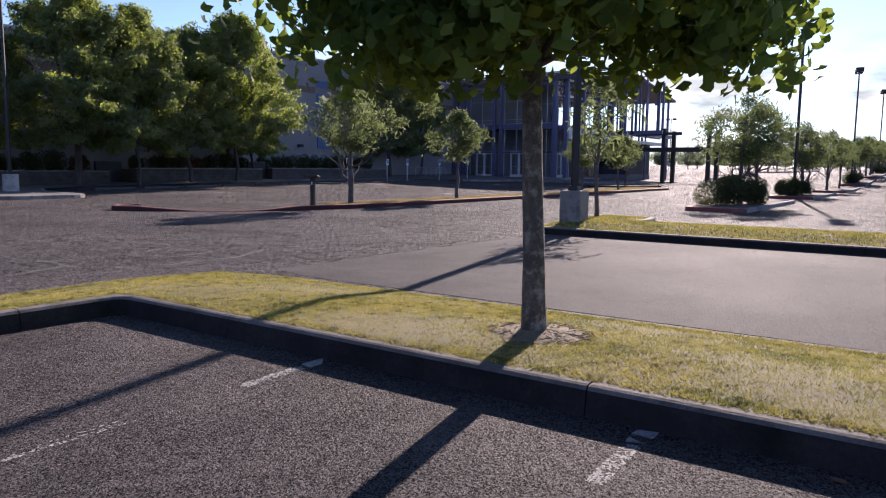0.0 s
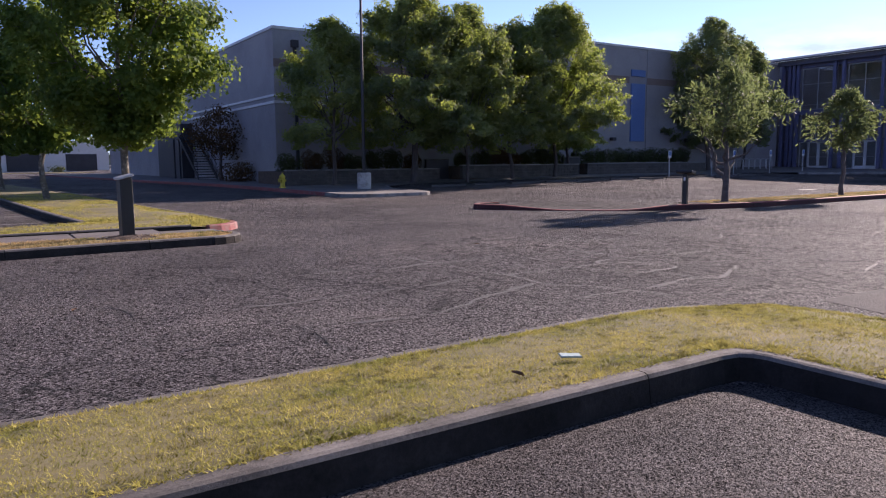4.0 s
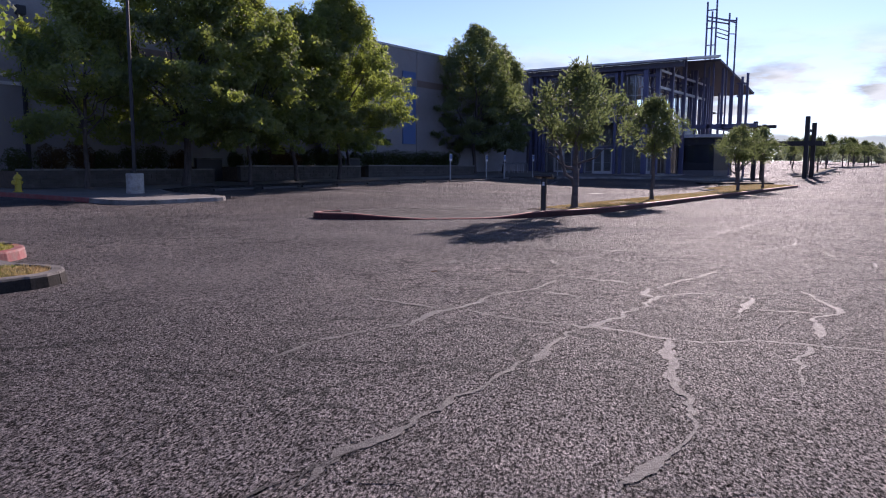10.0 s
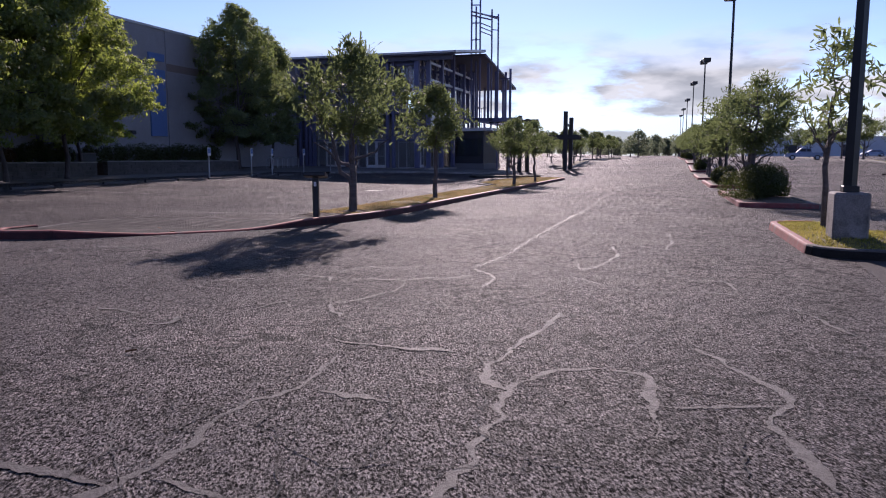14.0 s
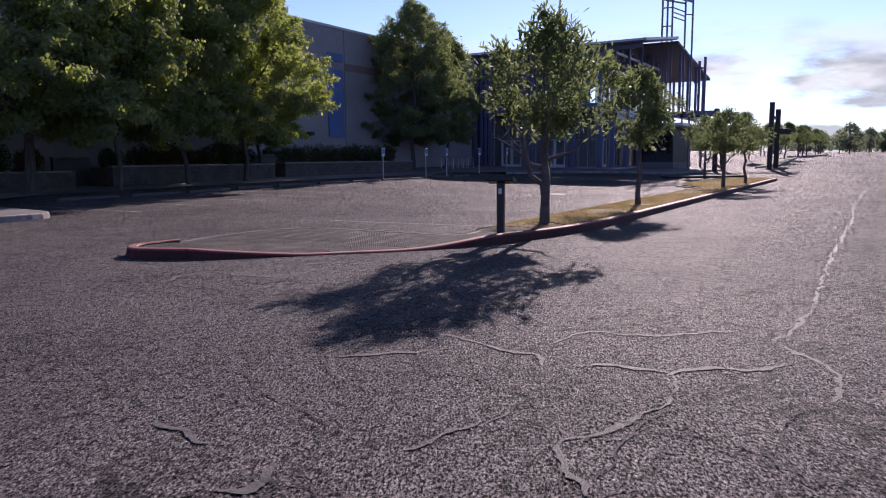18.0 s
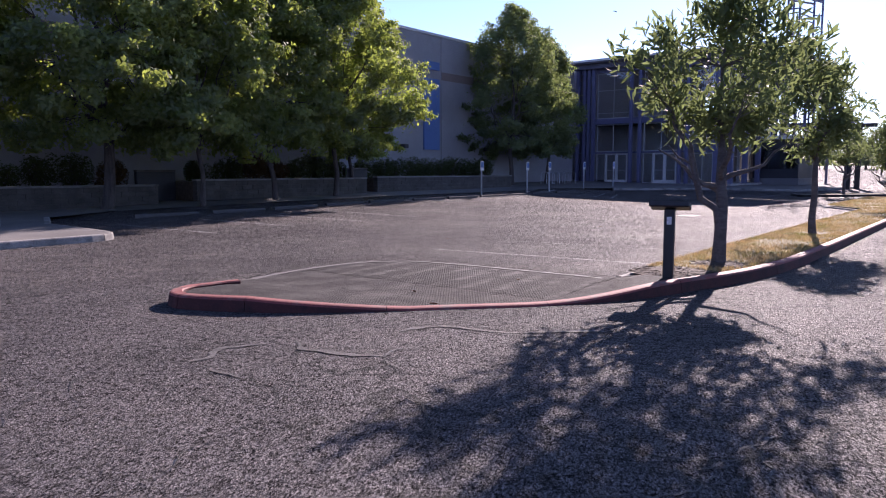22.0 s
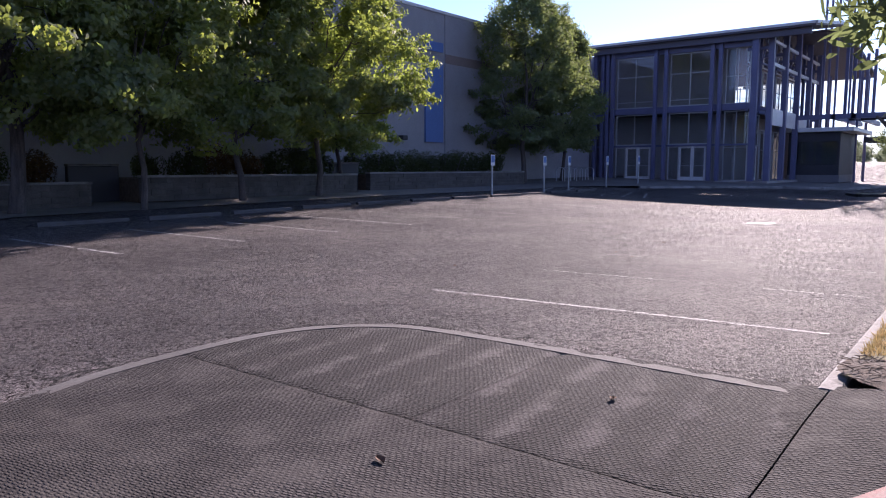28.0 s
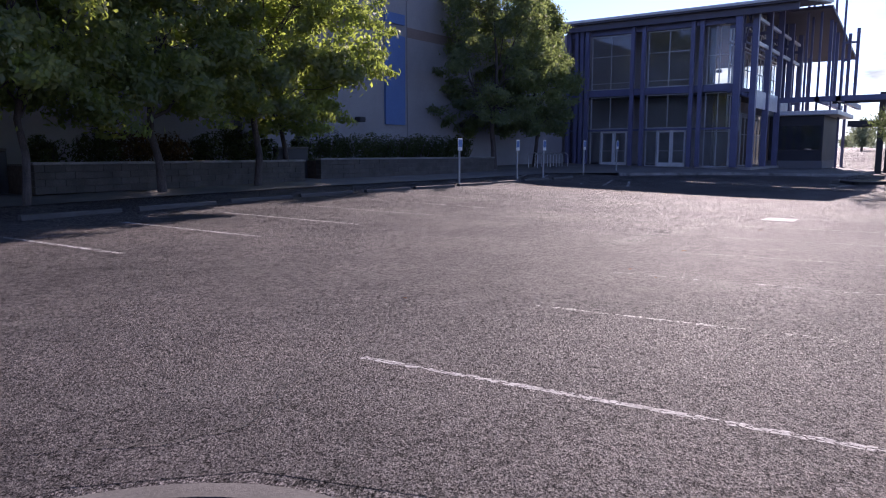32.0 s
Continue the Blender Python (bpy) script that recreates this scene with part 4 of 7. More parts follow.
kerb("kerb", RED_N[::-1], M_KERB_RED, "faded red painted concrete kerb with sides coloured as shaded, dipping at a ramp", 0.15, 0.155, 2.6, ramp_drop, face=M_KERB_RED_SHADED)
kerb("kerb", [(19.97, 11.63), (41.5, 11.63), (44.0, 13.3), (55.4, 13.3)], M_KERB, "pale grey low concrete kerb behind an island", 0.15, 0.06, 2.6)

SLAB_IN = [(16.5, 15.42), (16.24, 15.06), (15.9, 15.04), (15.66, 15.05), (15.28, 14.8), (15.22, 14.45), (15.38, 14.1), (15.70, 13.54), (16.25, 12.86), (16.97, 12.16), (17.77, 11.50), (18.74, 10.95), (19.85, 10.55), (20.06, 11.55), (19.98, 13.4), (19.8, 14.9), (19.5, 15.46), (18.9, 15.77), (18.1, 15.78), (17.2, 15.74)]


def slab_z(x, y):
    """The slab climbs from the flush crossing to the raised nose and to the island."""
    return 0.024 + 0.10 * smooth(12.8, 14.8, y) * (1 - smooth(15.9, 17.0, x)) + 0.10 * (1 - smooth(11.0, 11.9, y)) * smooth(18.2, 19.4, x)


def ridged_slab():
    """The ramp's cast panels with a pressed tread, parted by tooled joints."""
    top = thing("ramp_slab", label="dark ridged concrete kerb ramp with tooled joints", category="ramp", kind="structure")
    for x0, x1, y0, y1, mat in ((15.1, 17.952, 11.0, 15.8, M_RAMP_NOSE), (17.962, 20.1, 13.403, 15.8, M_RAMP_RIDGE), (17.962, 20.1, 11.552, 13.397, M_RAMP_RIDGE), (17.962, 20.1, 10.5, 11.540, M_RAMP_NOSE)):
        bm = bmesh.new()
        nx, ny = max(2, int((x1 - x0) / 0.04)), max(2, int((y1 - y0) / 0.04))
        gx, gy = np.linspace(x0, x1, nx + 1), np.linspace(y0, y1, ny + 1)
        cx, cy = np.meshgrid((gx[1:] + gx[:-1]) / 2, (gy[1:] + gy[:-1]) / 2)
        keep = inside(SLAB_IN, cx.ravel(), cy.ravel()).reshape(cx.shape)
        grid = {}
        for j in range(ny):
            for i in range(nx):
                if keep[j, i]:
                    q = []
                    for a, b in ((i, j), (i + 1, j), (i + 1, j + 1), (i, j + 1)):
                        if (a, b) not in grid:
                            px, py = gx[a], gy[b]
                            wave = 0.002 * math.sin((py - 0.12 * px) * 2 * math.pi / 0.43) if px > 17.95 and py > 11.54 else 0.0
                            rim = -0.006 if a in (0, nx) or b in (0, ny) else 0.0
                            grid[a, b] = bm.verts.new((px, py, slab_z(px, py) + wave + rim))
                        q.append(grid[a, b])
                    bm.faces.new(q)
        part("ramp_panel", bm, mat, top, smooth_faces=True)
    bm = bmesh.new()
    line = resample(bspline([(16.26, 15.14), (16.45, 15.42), (16.8, 15.64), (17.4, 15.80), (18.3, 15.88), (18.95, 15.82), (19.5, 15.52), (19.85, 15.0), (19.95, 14.2), (19.97, 13.4), (19.97, 11.46)], 5), 0.12)
    sweep(bm, line, [(0.0, -0.1), (0.0, 0.024), (-0.14, 0.029), (-0.14, -0.1)], [0.0] * len(line))
    part("edge_strip", bm, M_EDGE, top, "pale flush concrete edge strip")


def ridge_material(name, banded):
    """Pressed tread of staggered small pits; dust lies in soft bands across it, or all over where it is worn."""
    m = M_RAMP.copy()
    m.name = name
    ns, ls = m.node_tree.nodes, m.node_tree.links
    b = ns["Principled BSDF"]
    co = world_co(ns)
    mp = ns.new("ShaderNodeMapping")
    mp.inputs["Rotation"].default_value = (0, 0, radians(-24))
    mp.inputs["Scale"].default_value = (1.0, 0.6, 0.0)
    ls.new(co, mp.inputs[0])
    tread = ns.new("ShaderNodeTexVoronoi")
    tread.inputs["Scale"].default_value = 46.0
    tread.inputs["Randomness"].default_value = 0.38
    ls.new(mp.outputs[0], tread.inputs["Vector"])
    pit = ramp(ns, [(0.26, (0, 0, 0)), (0.50, (1, 1, 1))])
    ls.new(tread.outputs["Distance"], pit.inputs[0])
    patch = noise_node(ns, ls, co, 2.2, 6, 0.7)
    was = b.inputs["Base Color"].links[0].from_socket
    if banded:
        sep = ns.new("ShaderNodeSeparateXYZ")
        ls.new(co, sep.inputs[0])
        slant = ns.new("ShaderNodeMath")
        slant.operation = "MULTIPLY_ADD"
        ls.new(sep.outputs["X"], slant.inputs[0])
        slant.inputs[1].default_value = -0.12
        ls.new(sep.outputs["Y"], slant.inputs[2])
        stir = ns.new("ShaderNodeMath")
        stir.operation = "MULTIPLY_ADD"
        ls.new(patch.outputs["Fac"], stir.inputs[0])
        stir.inputs[1].default_value = 0.34
        ls.new(slant.outputs[0], stir.inputs[2])
        turn = ns.new("ShaderNodeMath")
        turn.operation = "MULTIPLY"
        ls.new(stir.outputs[0], turn.inputs[0])
        turn.inputs[1].default_value = 2 * math.pi / 0.43
        wave = ns.new("ShaderNodeMath")
        wave.operation = "SINE"
        ls.new(turn.outputs[0], wave.inputs[0])
        sums = ns.new("ShaderNodeMath")
        sums.operation = "MULTIPLY_ADD"
        ls.new(wave.outputs[0], sums.inputs[0])
        sums.inputs[1].default_value = 0.165
        ls.new(patch.outputs["Fac"], sums.inputs[2])
        dust = ramp(ns, [(0.52, (0, 0, 0)), (0.76, (0.72, 0.72, 0.72))])
        ls.new(sums.outputs[0], dust.inputs[0])
    else:
        dust = ramp(ns, [(0.40, (0.12, 0.12, 0.12)), (0.64, (0.80, 0.80, 0.80))])
        ls.new(patch.outputs["Fac"], dust.inputs[0])
    clear = mix(ns, ls, 1.0, (1, 1, 1), dust.outputs[0], "SUBTRACT")
    deep = mix(ns, ls, 1.0, pit.outputs[0], clear, "MULTIPLY")
    base = mix(ns, ls, dust.outputs[0], was, (0.088, 0.078, 0.076) if banded else (0.060, 0.053, 0.049))
    ls.new(mix(ns, ls, deep, base, (0.012, 0.0105, 0.011)), b.inputs["Base Color"])
    bp = ns.new("ShaderNodeBump")
    bp.invert = True
    bp.inputs["Strength"].default_value = 1.0
    bp.inputs["Distance"].default_value = 0.012
    ls.new(deep, bp.inputs["Height"])
    old = b.inputs["Normal"].links[0].from_socket
    ls.new(old, bp.inputs["Normal"])
    ls.new(bp.outputs[0], b.inputs["Normal"])
    return m


M_RAMP_RIDGE = ridge_material("ridged_ramp_concrete", True)
M_RAMP_NOSE = ridge_material("worn_ridged_concrete", False)
ridged_slab()

N_BED = [(20.2, 10.62), (21.3, 10.27), (22.8, 10.1), (25, 10.06), (54.1, 10.1), (54.9, 10.3), (55.25, 10.8), (55.25, 13.15), (44.1, 13.15), (41.55, 11.5), (20.2, 11.5)]
fill("lawn", N_BED, 0.105, M_SOIL, 0.6, "lawn", "dry turf with bare soil on a narrow island", 0.05)
grass("grass", N_BED, 20.8, 34, 10.0, 11.6, 2600, 0.12, (0.03, 0.08), seed=8, width=0.006, bare=((21.6, 10.73, 0.5), (19.9, 10.85, 0.9), (28.3, 10.7, 0.35)), mat=M_STRAW)
grass("grass", N_BED, 34, 55.3, 10.0, 13.2, 500, 0.12, (0.03, 0.08), seed=9, width=0.012, mat=M_STRAW)
mulch_ring(21.6, 10.73, 0.42, 0.12)
mulch_ring(20.5, 11.0, 0.56, 0.115, "bare dark soil and mulch at a post")

# ---------------------------------------------------------------- north-west island with path, and lawn along the tree row
ISLE = [(0.70, 10.95)] + arc(1.15, 10.05, 0.45, 180, 262, 6) + [(3.5, 9.73), (5.9, 9.85)] + arc(5.95, 10.45, 0.62, 270, 400, 8) + [(6.45, 10.95)]
kerb("kerb", ISLE[::-1], M_KERB_OLD, "concrete kerb with sides coloured as shaded round a small island", 0.15, 0.15, 2.2, face=M_KERB_SHADED)
STRIP = arc(1.18, 10.08, 0.34, 180, 262, 6) + [(3.5, 9.88), (5.9, 10.0)] + arc(5.95, 10.45, 0.47, 270, 400, 8) + [(6.2, 10.95), (0.84, 10.95)]
fill("lawn", STRIP, 0.12, M_SOIL, 0.5, "lawn", "bleached dry grass strip on an island", 0.03)
grass("grass", STRIP, 2.2, 6.5, 9.7, 10.95, 3200, 0.13, (0.02, 0.06), seed=12, width=0.007, bare=((2.0, 10.6, 0.55), (4.69, 10.62, 0.55)), mat=M_STRAW)
mulch_ring(1.67, 11.0, 0.55, 0.13, "loose gravel and soil round a bollard")
mulch_ring(1.42, 10.38, 0.52, 0.128, "loose pale gravel filling the end of an island")
mulch_ring(4.69, 10.60, 0.46, 0.135, "loose gravel and soil round a bollard")
PATHWAY = thing("path", label="weathered brown-grey concrete path slabs across an island", category="path", kind="structure")
for k in range(4):
    bm = boxes((0.95 + 1.5 * k, 2.43 + 1.5 * k if k < 3 else 6.6, 10.96, 12.25, -0.1, 0.125 - (0.05 if k == 3 else 0)), bevel=0.012)
    part("slab", bm, M_PATH, PATHWAY)
kerb("kerb", [(0.95, 12.36), (6.2, 12.36)][::-1], M_KERB_OLD, "dark weathered kerb between path slabs and turf", 0.13, 0.165, 2.2, face=M_KERB_SHADED)
ROW = [(0.95, 12.48), (6.3, 12.48)] + arc(6.35, 13.2, 0.9, 275, 360, 6) + [(7.2, 15.0), (5.8, 30), (2.9, 60), (-0.1, 92), (-2.8, 92), (0.3, 60), (4.6, 14.9), (0.95, 13.4)]
fill("lawn", ROW, 0.11, M_SOIL, 1.2, "lawn", "dry turf under a row of street trees", 0.08)
grass("grass", ROW, 0.95, 7.3, 12.2, 30, 900, 0.13, (0.03, 0.07), seed=13, width=0.010)
kerb("kerb", arc(6.35, 13.2, 1.0, 280, 360, 6)[::-1], M_KERB_RED, "faded red painted kerb nose beside turf", 0.15, 0.15, 2.0)
kerb("kerb", [(7.36, 13.4), (7.32, 15.0), (5.92, 30), (3.02, 60), (0.02, 92)][::-1], M_KERB_OLD, "grey concrete kerb along a tree row", 0.15, 0.15, 4.0)
kerb("kerb", [(0.85, 13.35), (4.45, 14.85), (0.16, 60), (-2.92, 92)], M_KERB_OLD, "concrete kerb with sides coloured as shaded of the north-west lot", 0.15, 0.15, 4.0, face=M_KERB_SHADED)

# ---------------------------------------------------------------- building pavement, kerb and planting strip
PAVE_EDGE = [(9.6, 92), (11.0, 70), (12.4, 47), (14.0, 33), (14.6, 24.5)] + arc(15.6, 23.4, 1.0, 180, 270, 6) + [(17.9, 22.45)] + arc(18.0, 23.2, 0.75, 270, 360, 5) + [(18.8, 26.2), (19.6, 28.1), (22.0, 29.3), (50.0, 29.3), (53.5, 27.0), (58.6, 23.4), (64.0, 18.2), (80, 17.0)]
NP = PAVE_EDGE.index((14.6, 24.5))
kerb("kerb", PAVE_EDGE[:NP + 1][::-1], M_KERB_RED, "faded red painted kerb along a pavement", 0.16, 0.15, 3.0)
NQ = PAVE_EDGE.index((19.6, 28.1))
kerb("kerb", PAVE_EDGE[NP:NQ + 1][::-1], M_KERB, "pale grey concrete kerb of the building pavement", 0.16, 0.15, 3.0)
kerb("kerb", PAVE_EDGE[NQ + 3:][::-1], M_KERB, "pale grey concrete kerb of the entrance pavement", 0.16, 0.15, 3.0)
PAVE = [(x + (0.15 if y > 24 and x < 16 else 0.0), y + (0.15 if x > 15 else 0.0)) for x, y in PAVE_EDGE] + [(80, 38), (17.2, 38), (17.2, 92)]
fill("pavement", PAVE, lambda x, y: 0.147 - rise(x, y), M_PAVE, 1.6, "pavement", "grey concrete pavement before a large building")

# slanted bed between the north island and the forecourt
SLANT = [(55.4, 16.5), (61.3, 12.7), (63.4, 13.4), (57.0, 17.3), (55.4, 16.5)]
kerb("kerb", SLANT[::-1], M_KERB_OLD, "dark weathered concrete kerb round a slanted bed", 0.16, 0.15, 3.0, face=M_KERB_SHADED)
fill("planting_bed", [(55.7, 16.5), (61.25, 12.95), (62.95, 13.5), (57.0, 17.05)], 0.12, M_SOIL, 1.2, "planting bed", "dry turf in a slanted kerbed bed", 0.03)

# far islands on the building's side of the aisle
def round_island(x0, x1, y0, y1, r=0.8):
    ring = arc(x0 + r, y1 - r, r, 180, 90, 5) + arc(x1 - r, y1 - r, r, 90, 0, 5) + arc(x1 - r, y0 + r, r, 0, -90, 5) + arc(x0 + r, y0 + r, r, 270, 180, 5)
    kerb("kerb", ring + ring[:1], M_KERB, "weathered concrete kerb round a far planting island", 0.16, 0.15, 4.0)
    i = 0.14
    inner = arc(x0 + r, y1 - r, r - i, 180, 90, 5) + arc(x1 - r, y1 - r, r - i, 90, 0, 5) + arc(x1 - r, y0 + r, r - i, 0, -90, 5) + arc(x0 + r, y0 + r, r - i, 270, 180, 5)
    fill("planting_bed", inner, 0.11, M_SOIL, 2.0, "planting bed", "dry turf in a far kerbed island", 0.05)


N_FAR = [(80, 97, 12.4, 14.6), (104, 121, 12.0, 14.2), (128, 146, 11.6, 13.8)]
for q in N_FAR:
    round_island(*q)
for q in ((88, 120, -20.5, -18.6), (128, 160, -21.5, -19.5), (60, 84, -21.0, -19.0)):
    round_island(*q)

# ---------------------------------------------------------------- the hall: long stucco wall and its west end
def wall_box(name, parent, rows, material, label=""):
    return part(name, boxes(*rows), material, parent, label)


WY = 36.0
hall = thing("hall", label="large grey stucco hall with flat roof and blue accent panel", category="building")
for row in ((16.9, 45.2, WY, WY + 0.4, -0.2, 8.75), (47.2, 65.0, WY, WY + 0.4, -0.2, 9.95), (45.2, 47.2, WY + 0.06, WY + 0.4, -0.2, 9.95), (30, 45.2, WY, WY + 0.4, 8.75, 9.95)):
    wall_box("wall_south", hall, [row], M_STUCCO)
wall_box("wall_west", hall, [(16.9, 17.3, WY + 0.4, 60, -0.2, 8.75)], M_STUCCO)
wall_box("wall_east", hall, [(64.6, 65.0, WY + 0.4, 75, -0.2, 9.95)], M_STUCCO)
wall_box("wall_north", hall, [(17.3, 65, 75, 75.4, -0.2, 8.75)], M_STUCCO)
wall_box("wall_west_low", hall, [(16.9, 17.3, 60, 92, -0.2, 4.6), (17.3, 40, 91.6, 92, -0.2, 4.6)], M_STUCCO)
wall_box("roof", hall, [(17.3, 65, WY + 0.4, 75, 8.2, 8.5), (17.3, 40, 75.4, 92, 4.2, 4.5), (30, 65, WY + 0.4, 74, 8.5, 9.7)], M_ROOF)
wall_box("coping", hall, [(16.84, 30, WY - 0.06, WY + 0.44, 8.752, 8.90), (16.84, 17.34, WY + 0.44, 60, 8.752, 8.90), (29.95, 65.0, WY - 0.06, WY + 0.44, 9.952, 10.10), (16.84, 17.34, 60, 92, 4.602, 4.72)], M_TRIM, "white metal coping")
wall_box("upper_band", hall, [(16.885, 30, WY - 0.012, WY - 0.002, 6.7, 7.15), (30, 45.2, WY - 0.012, WY - 0.002, 7.3, 7.8), (47.2, 65, WY - 0.012, WY - 0.002, 7.3, 7.8)], M_BAND, "brown accent band")
wall_box("ledge_lower", hall, [(16.82, 30, WY - 0.08, WY - 0.003, 4.72, 4.86), (16.82, 16.897, WY, 60, 4.72, 4.86)], M_TRIM, "pale ledge")
wall_box("ledge_upper", hall, [(16.82, 30, WY - 0.08, WY - 0.003, 5.10, 5.22), (16.82, 16.897, WY, 60, 5.10, 5.22)], M_TRIM, "pale ledge")
wall_box("blue_panel", hall, [(45.42, 46.95, WY - 0.05, WY + 0.058, 2.9, 7.30)], M_BLUE, "bright blue recessed vertical panel")
wall_box("blue_square", hall, [(45.42, 46.95, WY - 0.05, WY + 0.058, 7.85, 8.35)], M_BLUE, "blue accent above the band")
wall_box("pilaster", hall, [(36.2, 36.9, WY - 0.5, WY - 0.003, -0.2, 9.2)], M_STUCCO_DARK, "dark grey pier")
for x in (43.3, 23.0, 52.0):
    lamp = thing("wall_lamp", x, WY - 0.003, 3.05, label="small dark wall-mounted floodlight on stucco", category="wall lamp", group="wall lamps")
    part("housing", boxes((-0.2, 0.2, -0.42, -0.05, -0.12, 0.12), bevel=0.03), M_DARK, lamp)
    part("arm", boxes((-0.05, 0.05, -0.06, 0.0, -0.05, 0.05)), M_DARK, lamp)
# downpipe near the south-west corner
pipe = thing("downpipe", 18.1, WY - 0.12, 0.2, label="dark square metal downpipe on the wall", category="downpipe")
part("pipe", boxes((-0.08, 0.08, -0.08, 0.08, 0, 7.6), bevel=0.01), M_DARK, pipe)
part("hopper", boxes((-0.2, 0.2, -0.16, 0.1, 7.6, 8.0), bevel=0.02), M_DARK, pipe)

# outside stair on the west end
stair = thing("outside_stair", 15.4, 47.0, gz(15.4, 47) + 0.145, label="dark steel outside stair with railings", category="stair")
for i in range(16):
    part("tread", boxes((0, 1.3, i * 0.30, i * 0.30 + 0.29, 0.18 * i + 0.14, 0.18 * i + 0.19)), M_DARK, stair)
for x in (0.02, 1.28):
    bm = bmesh.new()
    sweep(bm, [Vector((x, -0.1)), Vector((x, 4.9))], [(0.02, 0), (0.02, 0.28), (-0.02, 0.28), (-0.02, 0)], [0.0, 2.9])
    part("stringer", bm, M_DARK, stair)
    bm = bmesh.new()
    tube(bm, (x, -0.1, 1.05), (x, 4.9, 3.95), 0.025, seg=8)
    part("handrail", bm, M_DARK, stair)
    for i in range(6):
        part("post", tube(bmesh.new(), (x, 0.1 + 0.9 * i, 0.2 + 0.54 * i), (x, 0.1 + 0.9 * i, 1.15 + 0.52 * i), 0.02, seg=8), M_DARK, stair)
part("landing", boxes((0, 1.45, 4.8, 6.6, 2.9, 3.05)), M_DARK, stair)
for y in (4.9, 6.5):
    part("leg", boxes((0.0, 0.12, y - 0.06, y + 0.06, 0, 2.9)), M_DARK, stair)
# dark sheet added for the gap's darkness behind the stair
shade_wall = thing("stair_screen", 16.0, 53.5, gz(16, 53) + 0.14, label="dark sheet standing in for the gap behind the stair", category="screen wall")
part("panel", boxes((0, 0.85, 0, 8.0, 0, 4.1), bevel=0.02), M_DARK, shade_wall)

# ---------------------------------------------------------------- stone planter in front of the long wall
def block_wall(name, x0, x1, y, z_of, h, label, depth=0.28, rows=4, length=0.45, seed=1):
    top = thing(name, label=label, category="planter wall", group="planter walls", kind="structure")
    rnd = random.Random(seed)
    hh = (h - 0.07) / rows
    me_cache = {}
    for r in range(rows):
        x = x0 - (length / 2 if r % 2 else 0)
        while x < x1 - 0.02:
            a, b = max(x, x0), min(x + length, x1)
            if b - a > 0.05:
                key = round(b - a, 2)
                if key not in me_cache:
                    bm = boxes((0.002, b - a - 0.002, -depth / 2, depth / 2, 0.002, hh - 0.002), bevel=0.008)
                    me = bpy.data.meshes.new("block")
                    bm.to_mesh(me)
                    bm.free()
                    me.materials.append(M_STONE)
                    me_cache[key] = me
                ob = new("block", me_cache[key])
                ob.parent = top
                ob.location = (a, y + rnd.uniform(-0.008, 0.008), z_of((x0 + x1) / 2) + r * hh)
            x += length
    bm = boxes((x0 - 0.03, x1 + 0.03, y - depth / 2 - 0.03, y + depth / 2 + 0.03, z_of((x0 + x1) / 2) + h - 0.07, z_of((x0 + x1) / 2) + h), bevel=0.012)
    part("cap", bm, M_KERB, top, "flat concrete capping")
    return top


def pave_z(x, y):
    return gz(x, y) + 0.147 - rise(x, y)


PLANTERS = [(15.8, 25.0, 31.9, 0.78), (26.6, 35.9, 31.9, 0.82), (37.4, 50.0, 32.6, 0.80)]
for i, (x0, x1, y, h) in enumerate(PLANTERS):
    step = 0.52 if x0 < 30 else 0.62
    block_wall("planter_wall", x0, x1, y, lambda x, y=y: pave_z(x, y) - 0.02, h, "low planter wall of weathered split stone blocks", seed=i, length=step, rows=4)
    zb = pave_z((x0 + x1) / 2, y)
    bed = part("planting_bed", boxes((x0, x1, y + 0.14, WY - 0.01, zb - 0.3, zb + h - 0.12)), M_MULCH)
    tagged(bed, "dark mulch bed behind a stone planter wall", "planting bed", kind="structure")
# charcoal panels close the planter gaps, the gaps' darkness put into their colour
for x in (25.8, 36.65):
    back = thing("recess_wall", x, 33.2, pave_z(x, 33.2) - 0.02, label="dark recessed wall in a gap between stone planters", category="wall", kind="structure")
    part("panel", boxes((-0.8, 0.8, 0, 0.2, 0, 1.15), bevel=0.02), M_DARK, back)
    part("cap", boxes((-0.8, 0.8, -0.03, 0.23, 1.152, 1.22), bevel=0.01), M_KERB_OLD, back)

# ---------------------------------------------------------------- glazed entrance pavilion
FX = 65.5
Z0 = 0.60
entry = thing("entrance_pavilion", label="two-storey glazed entrance with navy steel frame and flat roof", category="building")


def bar(parent, name, x0, x1, y0, y1, z0, z1, mat):
    return part(name, boxes((x0, x1, y0, y1, z0, z1)), mat, parent)


part("floor", boxes((FX - 0.3, 84, 23.2, WY, Z0 - 0.3, Z0 + 0.002)), M_CONCRETE, entry)
part("mid_floor", boxes((FX + 2.6, 80, 24.6, WY, 5.45, 5.75)), M_DARK, entry)
# gabled roof: a long west slope with a bright edge, a short east slope
def roof_z(x):
    return 10.35 + (11.85 - 10.35) * (x - (FX - 1.3)) / (74.5 - (FX - 1.3))


bm = bmesh.new()
sweep(bm, [Vector((0, 0)), Vector((0, -16.6))], [(FX - 1.3, 10.15), (FX - 1.3, 10.37), (74.5, 11.87), (74.5, 11.62)], [0.0, 0.0])
bmesh.ops.translate(bm, verts=bm.verts[:], vec=(0, 37.2, 0))
part("roof_slope", bm, M_FASCIA, entry, "long dark roof slope")
bm = bmesh.new()
